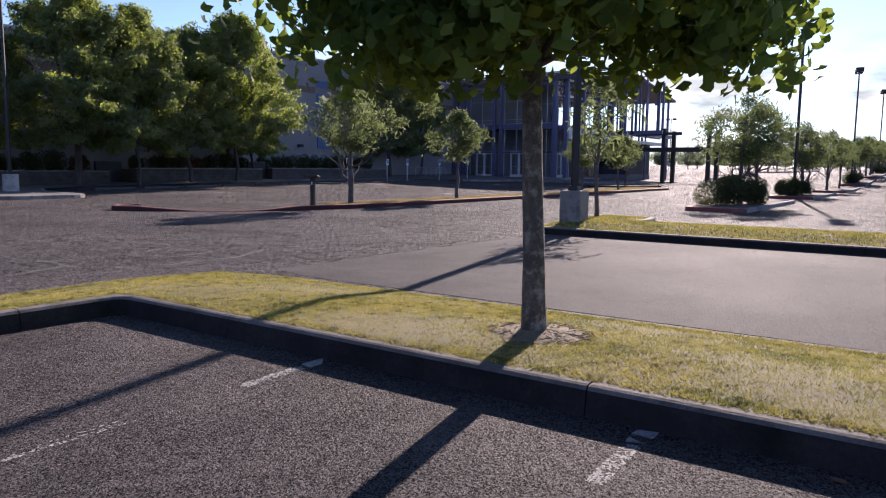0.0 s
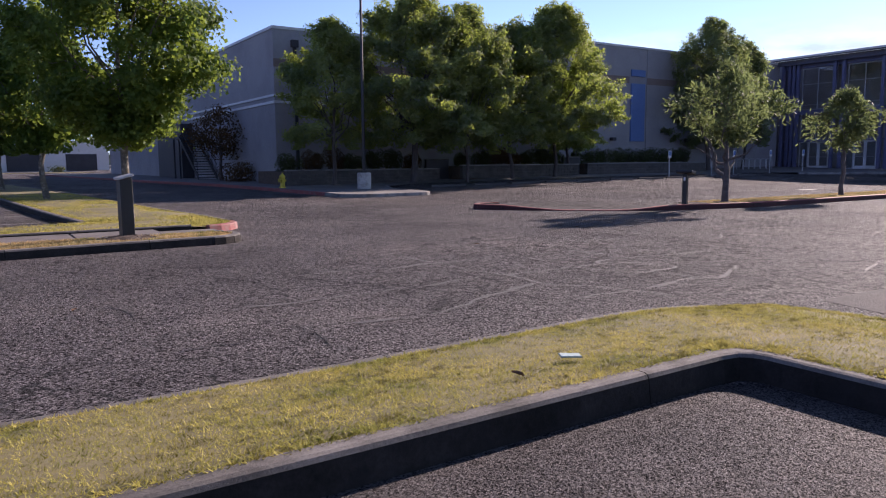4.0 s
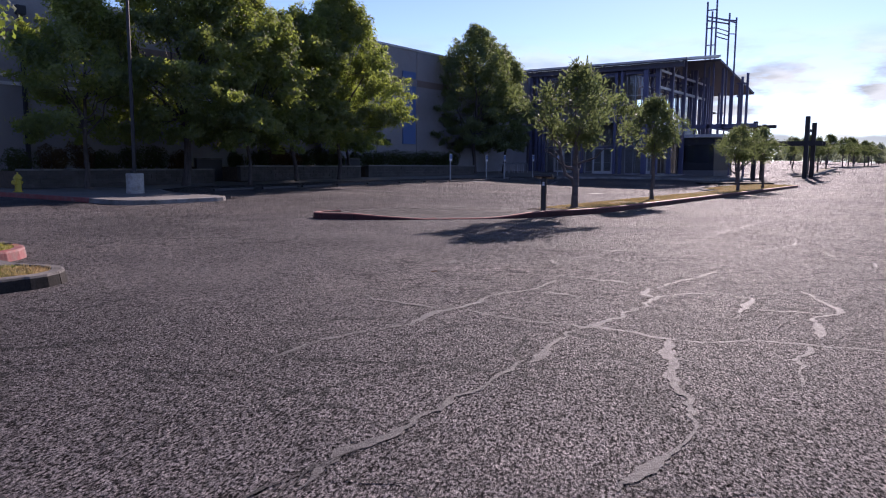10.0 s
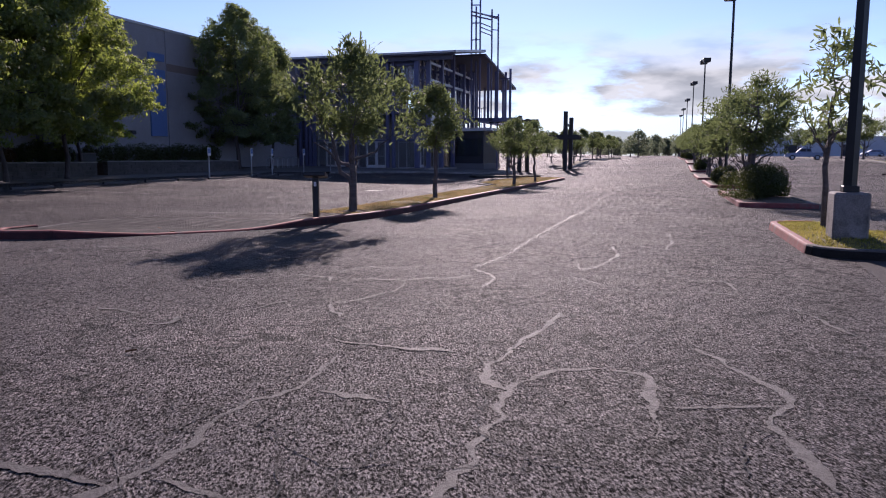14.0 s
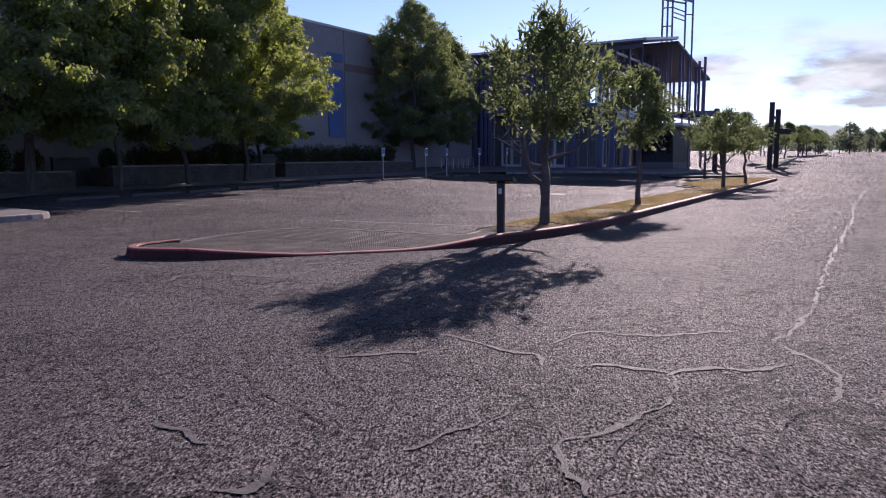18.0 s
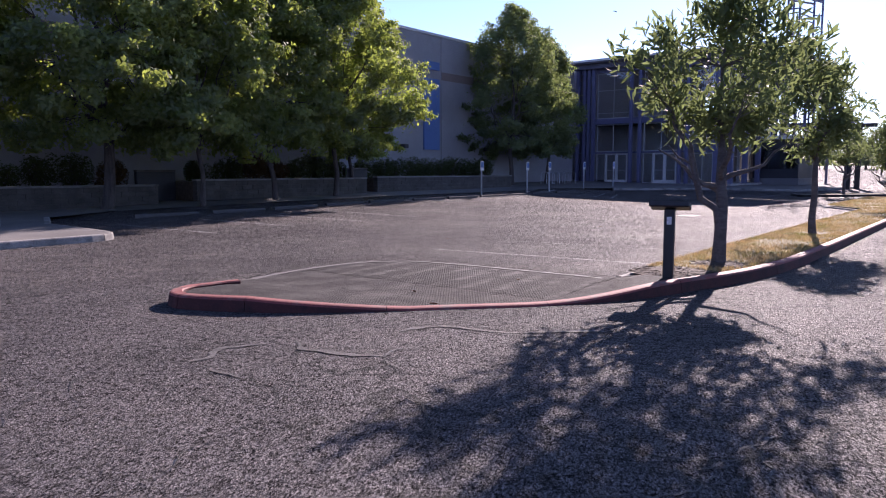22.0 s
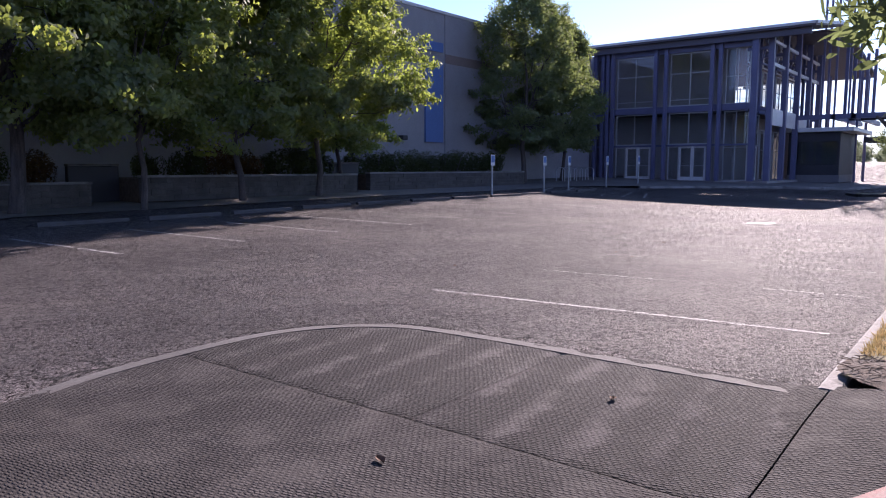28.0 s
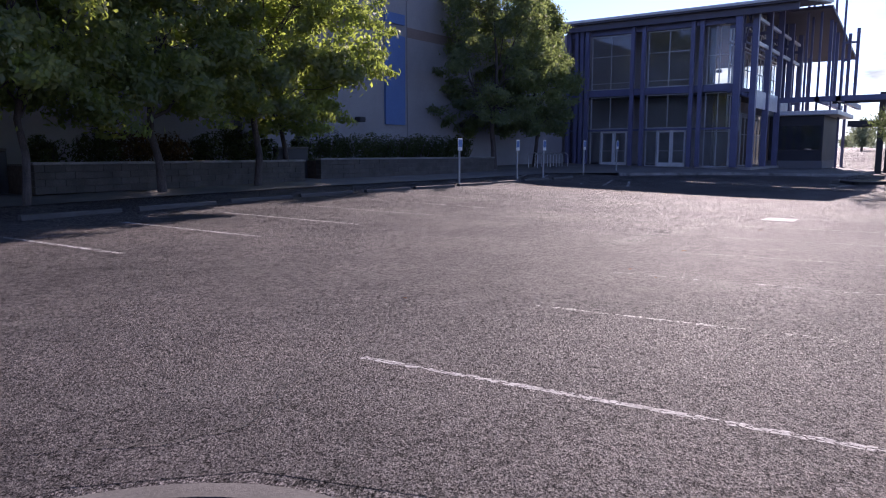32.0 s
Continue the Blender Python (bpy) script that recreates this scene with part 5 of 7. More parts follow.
sweep(bm, [Vector((0, 0)), Vector((0, -16.7))], [(74.6, 11.35), (74.6, 11.55), (89.5, 9.65), (89.5, 9.42)], [0.0, 0.0])
bmesh.ops.translate(bm, verts=bm.verts[:], vec=(0, 37.2, 0))
part("roof_slope", bm, M_FASCIA, entry, "short dark roof slope")
part("roof_edge", boxes((FX - 1.42, FX - 1.302, 20.5, 37.2, 10.26, 10.42)), M_TRIM, entry, "pale metal roof edge")
bm = bmesh.new()
sweep(bm, [Vector((0, 20.6)), Vector((0, 20.48))], [(FX - 1.42, 10.24), (FX - 1.42, 10.42), (74.6, 11.93), (74.6, 11.70)], [0.0, 0.0])
part("roof_edge", bm, M_TRIM, entry, "pale metal roof edge")
part("soffit_beam", boxes((FX - 0.9, FX - 0.7, 20.9, 36.8, 9.75, 10.2)), M_FASCIA, entry)
part("front_panel", boxes((FX - 0.04, FX + 0.1, 34.95, 36.0, Z0, 9.9), (FX - 0.04, FX + 0.1, 24.2, 36.0, 9.87, 10.3)), M_FASCIA, entry, "dark infill panel")
# columns of the front, in pairs
for y in (36.3, 35.6, 35.0, 34.6, 34.2, 30.95, 30.2, 27.0, 26.45):
    bar(entry, "column", FX - 0.55, FX - 0.30, y - 0.12, y + 0.12, Z0, 9.86, M_NAVY)
for y in (24.2,):
    bar(entry, "column", FX - 0.75, FX - 0.37, y - 0.19, y + 0.19, Z0, 10.1, M_NAVY)
for z in (5.35, 9.45):
    bar(entry, "beam", FX - 0.27, FX - 0.05, 24.2, 35.8, z, z + 0.42, M_NAVY)
bar(entry, "beam", FX - 0.24, FX - 0.06, 24.2, 35.8, 2.98, 3.10, M_NAVY)


def glazing(name, parent, axis, at, a0, a1, z0, z1, cols, rows, mat, bar_w=0.06):
    """A glazed bay: a frame, bars and one pane for each light."""
    def put(nm, b0, b1, c0, c1, m, t):
        r = (at - t, at + t, b0, b1, c0, c1) if axis == "x" else (b0, b1, at - t, at + t, c0, c1)
        return part(nm, boxes(r), m, fr if nm != "window_frame" else parent)
    fr = part("window_frame", boxes(*[((at - 0.05, at + 0.05, b0, b1, c0, c1) if axis == "x" else (b0, b1, at - 0.05, at + 0.05, c0, c1))
                                      for b0, b1, c0, c1 in ((a0, a0 + bar_w, z0, z1), (a1 - bar_w, a1, z0, z1), (a0 + bar_w, a1 - bar_w, z0, z0 + bar_w), (a0 + bar_w, a1 - bar_w, z1 - bar_w, z1))]), mat, parent)
    xs = [a0 + bar_w + (a1 - a0 - 2 * bar_w) * i / cols for i in range(cols + 1)]
    zs = [z0 + bar_w] + [z0 + (z1 - z0) * r for r in rows] + [z1 - bar_w]
    for x in xs[1:-1]:
        put("bar", x - 0.025, x + 0.025, z0 + bar_w, z1 - bar_w, mat, 0.04)
    for z in zs[1:-1]:
        put("bar", a0 + bar_w, a1 - bar_w, z - 0.025, z + 0.025, mat, 0.035)
    for i in range(cols):
        for j in range(len(zs) - 1):
            p = put("pane", xs[i] + 0.004, xs[i + 1] - 0.004, zs[j] + 0.004, zs[j + 1] - 0.004, M_GLASS, 0.006)
            p.visible_shadow = False
    return fr


def door_pair(parent, axis, at, a0, a1, z0, z1):
    """A pair of glazed doors in white frames with push bars."""
    mid = (a0 + a1) / 2
    for b0, b1 in ((a0, mid - 0.01), (mid + 0.01, a1)):
        rows = [(b0, b0 + 0.11, z0, z1), (b1 - 0.11, b1, z0, z1), (b0 + 0.11, b1 - 0.11, z1 - 0.12, z1), (b0 + 0.11, b1 - 0.11, z0, z0 + 0.26)]
        leaf = part("door", boxes(*[((at - 0.06, at - 0.01, *r) if axis == "x" else (r[0], r[1], at - 0.06, at - 0.01, r[2], r[3])) for r in rows]), M_WHITE, parent, "white-framed glazed door leaf")
        r = (b0 + 0.11, b1 - 0.11, z0 + 0.26, z1 - 0.12)
        p = part("pane", boxes((at - 0.04, at - 0.03, *r) if axis == "x" else (r[0], r[1], at - 0.04, at - 0.03, r[2], r[3])), M_GLASS, leaf)
        p.visible_shadow = False
        r = (b0 + 0.14, b1 - 0.14, z0 + 1.0, z0 + 1.06)
        part("push_bar", boxes((at - 0.12, at - 0.08, *r) if axis == "x" else (r[0], r[1], at - 0.12, at - 0.08, r[2], r[3])), M_MULLION, leaf)


for y0, y1, cols in ((31.2, 34.05, 2), (27.2, 30.05, 2)):
    glazing("upper", entry, "x", FX, y0, y1, 5.80, 9.42, cols, (0.12, 0.62), M_MULLION)
    glazing("transom", entry, "x", FX, y0, y1, 3.12, 5.32, cols, (), M_MULLION)
    door0 = y0 + 0.15
    door_pair(entry, "x", FX, door0, door0 + 1.85, Z0, 2.97)
    glazing("side", entry, "x", FX, door0 + 1.9, y1, Z0, 2.97, 1, (), M_MULLION)
glazing("corner", entry, "x", FX + 0.3, 24.7, 26.3, Z0, 5.32, 2, (0.48,), M_MULLION)
glazing("corner", entry, "x", FX + 0.3, 24.7, 26.3, 5.8, 9.5, 2, (0.5,), M_MULLION)
glazing("left", entry, "x", FX, 34.35, 34.9, Z0, 9.4, 1, (0.3, 0.55, 0.8), M_NAVY)
# side facing the aisle
SY = 24.7
for k in range(5):
    x = FX + 0.3 + 3.75 * k
    if k < 4:
        glazing("side_upper", entry, "y", SY + 0.3, x + 0.3, x + 3.6, 5.6, 8.3, 3, (0.55,), M_WHITE)
        glazing("side_clerestory", entry, "y", SY + 0.3, x + 0.3, x + 3.6, 8.5, 9.9, 2, (), M_WHITE)
        bar(entry, "tie_beam", x + 0.16, x + 3.6, SY - 1.3, SY - 1.15, 8.2, 8.42, M_MULLION)
        bar(entry, "tie_beam", x + 0.16, x + 3.6, SY - 1.3, SY - 1.15, 9.7, 9.88, M_WHITE)
    if 0 < k < 3:
        glazing("side_lower", entry, "y", SY + 0.3, x + 0.3, x + 3.6, Z0, 4.2, 3, (0.6,), M_MULLION)
    bar(entry, "column", x - 0.18, x + 0.18, SY - 1.45, SY - 1.1, Z0, roof_z(x) - 0.25 if x < 74 else 10.9, M_NAVY)
    bar(entry, "column", x + 1.75, x + 1.95, SY - 0.2, SY + 0.0, 5.2, min(roof_z(x), 11.0) - 0.3, M_NAVY)
    bar(entry, "bracket", x - 0.08, x + 0.08, SY - 1.1, SY + 0.25, 5.25, 5.45, M_NAVY)
    bar(entry, "bracket", x - 0.08, x + 0.08, SY - 1.1, SY + 0.25, 9.2, 9.4, M_NAVY)
    if k < 3:
        part("banner", boxes((x + 0.35, x + 3.3, SY - 1.36, SY - 1.32, 4.3, 5.4), bevel=0.01), M_WHITE, entry, "blank white banner panel")
# crossed braces under the roof along the side
for k in range(4):
    x = FX + 0.3 + 3.75 * k
    top = min(roof_z(x + 1.9), 10.95) - 0.35
    for x0, x1, z0, z1 in ((x + 0.2, x + 1.85, 8.45, top), (x + 1.85, x + 3.5, top, 8.45), (x + 0.2, x + 1.85, top, 9.3), (x + 1.85, x + 3.5, 9.3, top)):
        part("brace", tube(bmesh.new(), (x0, SY - 0.62, z0), (x1, SY - 0.62, z1), 0.055, 0.055, 6), M_MULLION if k % 2 else M_NAVY, entry)
    bar(entry, "tie_beam", x + 0.2, x + 3.5, SY - 0.68, SY - 0.56, 8.3, 8.42, M_NAVY)
door_pair(entry, "y", SY + 0.3, FX + 1.6, FX + 3.5, Z0, 2.97)
glazing("side_transom", entry, "y", SY + 0.3, FX + 0.6, FX + 3.9, 3.0, 5.2, 2, (), M_MULLION)
bar(entry, "beam", FX - 0.3, 81, SY - 0.1, SY + 0.12, 5.22, 5.58, M_NAVY)
# inner walls added as blockers, so no sky shows and the interior stays dark
part("inner_wall", boxes((70.2, 70.5, 27.0, 40.0, Z0, 10.6), (65.0, 70.2, 39.7, 40.0, Z0, 10.4), (70.5, 81, 26.9, 27.2, Z0, 5.7), (80.8, 81.2, 24.9, 36, Z0, 5.7)), M_STUCCO, entry)
# posts under the east slope
for x in (77.4, 80.8, 84.4, 88.0):
    for y in (20.9, 23.9):
        bar(entry, "post", x - 0.11, x + 0.11, y - 0.11, y + 0.11, 5.0 if y < 21 and x < 85 else Z0 - 0.3, 11.36 - (x - 74.6) * 0.1295, M_NAVY)
for x, y, z in ((82.5, 19.7, 11.0), (82.9, 20.3, 10.7)):
    bar(entry, "post", x - 0.11, x + 0.11, y - 0.11, y + 0.11, 5.3, z, M_NAVY)
bar(entry, "tie_beam", 82.42, 82.58, 19.82, 20.8, 9.9, 10.05, M_NAVY)
bar(entry, "tie_beam", 82.82, 82.98, 20.42, 20.8, 8.6, 8.8, M_NAVY)
bar(entry, "canopy_beam", 72.9, 85.2, 19.45, 19.75, 4.95, 5.3, M_NAVY)
bar(entry, "canopy_beam", 72.9, 85.2, 20.75, 21.05, 4.95, 5.3, M_NAVY)
bar(entry, "canopy_beam", 72.9, 73.2, 16.6, 23.2, 4.95, 5.3, M_NAVY)

# dark ticket booth under a white flat canopy
booth = thing("ticket_booth", 74.0, 22.1, Z0 - 0.2, label="dark ticket booth with windows under a flat white canopy", category="booth")
part("body", boxes((0, 7.0, -1.6, 1.9, 0, 3.68), bevel=0.03), M_DARK, booth)
part("canopy", boxes((-0.6, 8.2, -2.5, 2.0, 3.70, 4.0), bevel=0.03), M_WHITE, booth)
part("plinth", boxes((-0.06, 7.06, -1.66, 1.96, 0, 0.55), bevel=0.01), M_STUCCO_DARK, booth)
for k in range(3):
    part("pane", boxes((-0.02, -0.004, -1.45 + 1.0 * k, -0.51 + 1.0 * k, 1.3, 3.0)), M_GLASS, booth, "service window")

# open lattice tower above the roof
tower = thing("lattice_tower", 75.2, 20.2, 0.4, label="open steel lattice sign tower of uneven legs above the entrance", category="tower")
for x, y, h in ((0, 1.9, 16.7), (1.2, 1.75, 16.0), (0.1, 1.05, 17.4), (2.9, 0.55, 16.0), (3.4, 0.0, 15.6)):
    part("leg", boxes((x - 0.07, x + 0.07, y - 0.07, y + 0.07, 0, h)), M_NAVY, tower)


def rail(name, x0, y0, x1, y1, z, t=0.06):
    """A level bar between two legs."""
    d = Vector((x1 - x0, y1 - y0, 0))
    m = Matrix.Translation(((x0 + x1) / 2, (y0 + y1) / 2, z)) @ Matrix.Rotation(math.atan2(d.y, d.x), 4, "Z")
    part(name, box(bmesh.new(), -d.length / 2 + 0.07, d.length / 2 - 0.07, -t, t, -t, t, m=m), M_NAVY, tower)


for z in (15.3, 14.95):
    rail("ring", 0, 1.9, 2.9, 0.55, z)
rail("ring", 0.1, 1.05, 3.4, 0.0, 15.1)
rail("ring", 2.9, 0.55, 3.4, 0.0, 15.3)
for z in (12.6, 14.2, 15.9):
    rail("rung", 0, 1.9, 0.1, 1.05, z, 0.05)
for z in (13.4, 13.8, 14.2):
    rail("rung", 0.1, 1.05, 2.9, 0.55, z, 0.04)
rail("rung", 2.9, 0.55, 3.4, 0.0, 14.0, 0.04)

# pergola posts by the aisle
pergola = thing("pergola", label="dark timber pergola of tall paired posts and beams", category="pergola")
for x, y, h in ((75.5, 12.75, 5.95), (77.4, 12.45, 5.45), (75.5, 17.2, 5.6), (77.4, 16.8, 5.4)):
    part("post", boxes((x - 0.19, x + 0.19, y - 0.19, y + 0.19, 0.0, h), bevel=0.02), M_POLE, pergola)
part("beam", boxes((75.19, 75.305, 11.4, 19.2, 3.3, 3.7)), M_POLE, pergola)
part("beam", boxes((77.1, 77.205, 11.4, 19.2, 3.3, 3.7)), M_POLE, pergola)
part("beam", boxes((75.0, 75.15, 15.3, 20.2, 4.9, 5.2)), M_POLE, pergola)
part("rung", boxes((75.7, 77.2, 12.55, 12.68, 4.55, 4.8)), M_POLE, pergola)

# ---------------------------------------------------------------- trees
LEAF_SIMPLE = (np.array([(0, -0.5, 0), (0.28, -0.05, 0.05), (0, 0.5, -0.04), (-0.28, -0.05, 0.05)]), np.array([(0, 1, 2), (0, 2, 3)]))
LEAF_LONG = (np.array([(0, -0.5, 0), (0.15, -0.2, 0.03), (0.13, 0.15, 0.0), (0, 0.5, -0.13), (-0.13, 0.15, 0.0), (-0.15, -0.2, 0.03)]), np.array([(0, 1, 5), (1, 2, 5), (2, 4, 5), (2, 3, 4)]))
LEAF_THREE = (np.array([(0, -0.45, 0), (0.44, -0.08, -0.06), (0.15, 0.08, 0.02), (0, 0.55, -0.07), (-0.15, 0.08, 0.02), (-0.44, -0.08, -0.06)]), np.array([(0, 1, 2), (2, 3, 4), (4, 5, 0), (0, 2, 4)]))
LEAF_MAPLE = (np.array([(0, -0.45, 0), (0.27, -0.28, 0.02), (0.50, 0.05, -0.08), (0.25, 0.20, 0.02), (0, 0.55, -0.09), (-0.25, 0.20, 0.02), (-0.50, 0.05, -0.08), (-0.27, -0.28, 0.02)]),
              np.array([(0, 1, 7), (1, 2, 3), (3, 4, 5), (5, 6, 7), (1, 3, 7), (3, 5, 7)]))


def turns(rng, n, tilt):
    """Random turns for leaves: any heading, tilted by about tilt radians from level."""
    a, b, c = rng.uniform(0, 2 * np.pi, n), rng.normal(0, tilt, n), rng.normal(0, tilt * 0.8, n)
    ca, sa, cb, sb, cc, sc = np.cos(a), np.sin(a), np.cos(b), np.sin(b), np.cos(c), np.sin(c)
    z = np.zeros(n)
    rz = np.stack([np.stack([ca, -sa, z], 1), np.stack([sa, ca, z], 1), np.stack([z, z, z + 1], 1)], 1)
    rx = np.stack([np.stack([z + 1, z, z], 1), np.stack([z, cb, -sb], 1), np.stack([z, sb, cb], 1)], 1)
    ry = np.stack([np.stack([cc, z, sc], 1), np.stack([z, z + 1, z], 1), np.stack([-sc, z, cc], 1)], 1)
    return rz @ rx @ ry


def facing(rng, normals, loose):
    """Turns for leaves whose faces follow given directions, loosely."""
    n = len(normals)
    z = normals + rng.normal(0, loose, (n, 3))
    z /= np.linalg.norm(z, axis=1)[:, None] + 1e-9
    h = rng.normal(0, 1, (n, 3))
    x = np.cross(h, z)
    x /= np.linalg.norm(x, axis=1)[:, None] + 1e-9
    return np.stack([x, np.cross(z, x), z], 2)


def leaves(name, pts, leaf, size, material, parent, rng, tilt=0.7, droop=0.0, label="", normals=None):
    v, f = leaf
    n = len(pts)
    r = turns(rng, n, tilt) if normals is None else facing(rng, normals, tilt)
    s = size * rng.uniform(0.65, 1.25, n)
    loc = v[None] * s[:, None, None]
    if droop:
        loc = loc + 0
        loc[:, :, 2] -= droop * s[:, None] * (v[None, :, 1] + 0.5)
    out = np.einsum("nij,nkj->nki", r, loc) + pts[:, None, :]
    faces = (np.arange(n)[:, None, None] * len(v) + f[None]).reshape(-1, f.shape[1])
    return from_arrays(name, out.reshape(-1, 3), faces, material, parent, label)


def limb_mesh(branches, seg=7):
    """Tapered tubes along polylines: a list of (points, radii)."""
    vs, fs, base = [], [], 0
    for pts, rad in branches:
        pts = np.array(pts, float)
        k = max(4, seg if rad[0] > 0.03 else 4)
        for i, p in enumerate(pts):
            d = pts[min(i + 1, len(pts) - 1)] - pts[max(i - 1, 0)]
            d /= np.linalg.norm(d) + 1e-9
            u = np.cross(d, (0.3, 0.9, 0.1))
            u /= np.linalg.norm(u) + 1e-9
            w = np.cross(d, u)
            a = np.linspace(0, 2 * np.pi, k, endpoint=False)
            vs.append(p + rad[i] * (np.cos(a)[:, None] * u + np.sin(a)[:, None] * w))
        for i in range(len(pts) - 1):
            for j in range(k):
                fs.append((base + i * k + j, base + i * k + (j + 1) % k, base + (i + 1) * k + (j + 1) % k, base + (i + 1) * k + j))
        base += len(pts) * k
    return np.concatenate(vs), np.array(fs)


def curve(rng, a, b, n=5, sag=0.0, wob=0.06):
    a, b = np.array(a, float), np.array(b, float)
    t = np.linspace(0, 1, n)[:, None]
    p = a + (b - a) * t
    ln = np.linalg.norm(b - a)
    p[1:-1] += rng.normal(0, wob * ln, (n - 2, 3))
    p[:, 2] += sag * ln * np.sin(t[:, 0] * np.pi)
    return p


def tree(x, y, z, seed, height, clear, trunk_r, radius, clumps, per_clump, leaf, size, leaf_mat, bark, label, group, spread=0.42, fork=None, lean=(0, 0), tilt=0.7, droop=0.0, shape=0.45, category="tree", squash=(1, 1), limbs=6, hollow=0.35, skirt=0.0, view_cut=None, straight=0.012, flat=0.42, point=0.62, plume=None, stem=None):
    """A tree: a tapered, forked trunk with limbs to every clump, and a crown of separate leaves in clumps with gaps."""
    rng = np.random.default_rng(seed)
    top = thing("tree", x, y, z, label=label, category=category, group=group)
    ch = height - clear
    fork = fork or clear * 1.02
    # clump centres in a lumpy envelope widest at shape of its height
    cs = []
    while len(cs) < clumps:
        u = rng.random()
        prof = skirt + (1 - skirt) * (u / shape) ** 0.6 if u < shape else ((1 - u) / (1 - shape)) ** point
        a = rng.uniform(0, 2 * np.pi)
        lump = 1 + 0.55 * noise.noise(Vector((math.cos(a) * 1.7, math.sin(a) * 1.7, u * 5 + seed)))
        r = radius * prof * lump * (hollow + (1 - hollow) * rng.random() ** 0.5)
        # crown trimmed by a slanted plane chosen from the camera's view of the bay
        if view_cut and clear + ch * u < view_cut + 0.44 * r * math.cos(a) + 0.22 * r * math.sin(a):
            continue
        cs.append((r * math.cos(a) * squash[0] + lean[0] * u, r * math.sin(a) * squash[1] + lean[1] * u, clear + 0.15 + ch * u * 0.97))
    cs = np.array(cs)
    # trunk and leaders
    tip = np.array((lean[0] * 0.7, lean[1] * 0.7, clear + ch * 0.80))
    tp = curve(rng, (0, 0, -0.06), tip, 9, wob=straight)
    tr = trunk_r * np.array([1.35, 1.08, 0.98, 0.90, 0.72, 0.55, 0.40, 0.25, 0.10])
    trunk = [(tp, tr)]
    nodes_l = [(p, r) for p, r in zip(tp[3:], tr[3:])]
    twigs = []
    for i in range(limbs):
        a = 2 * np.pi * (i + rng.uniform(-0.25, 0.25)) / limbs
        z0 = fork + (ch * 0.35) * (i / limbs) * rng.uniform(0.4, 1.1)
        f = np.interp(z0, tp[:, 2], np.arange(9))
        p0 = tp[int(f)] + (tp[min(int(f) + 1, 8)] - tp[int(f)]) * (f - int(f))
        rr = radius * rng.uniform(0.45, 0.72)
        p1 = np.array((rr * math.cos(a) * squash[0], rr * math.sin(a) * squash[1], z0 + ch * rng.uniform(0.22, 0.5)))
        q = curve(rng, p0, p1, 6, sag=-0.06, wob=0.035)
        r0 = trunk_r * rng.uniform(0.38, 0.6)
        trunk.append((q, np.linspace(r0, r0 * 0.25, 6)))
        nodes_l += [(p, r) for p, r in zip(q[2:], np.linspace(r0, r0 * 0.25, 6)[2:])]
    if stem:
        q = curve(rng, (0, 0, 0.45), (stem[0], stem[1], clear + 0.35), 7, sag=0.05, wob=0.03)
        trunk.append((q, np.linspace(trunk_r * 0.72, trunk_r * 0.34, 7)))
        nodes_l += [(p, trunk_r * 0.4) for p in q[4:]]
    anchors = np.array([p for p, _ in nodes_l])
    for c in cs:
        d = np.linalg.norm(anchors - c, axis=1) + 0.6 * np.maximum(0, anchors[:, 2] - c[2])
        j = int(np.argmin(d))
        r0 = min(nodes_l[j][1] * 0.6, 0.022 + 0.008 * rng.random())
        twigs.append((curve(rng, anchors[j], c, 4, sag=0.05, wob=0.06), np.linspace(r0, 0.004, 4)))
    v, f = limb_mesh(trunk, 10)
    from_arrays("trunk", v, f, bark, top, smooth_faces=True)
    v, f = limb_mesh(twigs, 5)
    tagged(from_arrays("branchwork", v, f, bark, top, smooth_faces=True), kind="stuff")
    # every clump is a flat, slightly drooping spray of leaves
    n = clumps * per_clump
    pick = rng.integers(0, clumps, n)
    own = cs[pick]
    big = rng.uniform(0.7, 1.35, clumps)[pick]
    if plume:
        # feathery shoots that reach outwards and up
        ax = own - np.array((lean[0] * 0.5, lean[1] * 0.5, clear + ch * 0.30))
        ax /= np.linalg.norm(ax, axis=1)[:, None] + 1e-9
        ax = ax + np.array((0, 0, 0.35)) + rng.normal(0, 0.35, (clumps, 3))[pick]
        ax /= np.linalg.norm(ax, axis=1)[:, None] + 1e-9
        t = rng.uniform(-0.7, 1.0, n)
        off = ax * (t * plume)[:, None] * big[:, None] + rng.normal(0, 1, (n, 3)) * (spread * (1.0 - 0.62 * np.maximum(t, 0)))[:, None] * np.array((1, 1, flat * 1.6))
    else:
        off = np.clip(rng.normal(0, 1, (n, 3)), -1.9, 1.9) * np.array((spread, spread, spread * flat)) * big[:, None]
        off[:, 2] -= 0.35 * (off[:, 0] ** 2 + off[:, 1] ** 2) / spread
    pts = own + off
    pts[:, 2] = np.maximum(pts[:, 2], clear - 0.25)
    if view_cut:
        keep = pts[:, 2] > view_cut + 0.44 * pts[:, 0] + 0.22 * pts[:, 1]
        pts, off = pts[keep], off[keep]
    mid = np.array((lean[0] * 0.5, lean[1] * 0.5, clear + ch * 0.42))
    out = pts - mid
    out[:, 2] *= radius / (0.55 * ch)
    out /= np.linalg.norm(out, axis=1)[:, None] + 1e-9
    nrm = out * 0.55 + off / spread * np.array((0.4, 0.4, 0.5)) + np.array((0, 0, 0.45))
    tagged(leaves("crown", pts, leaf, size, leaf_mat, top, rng, tilt, droop, normals=nrm), kind="stuff")
    return top


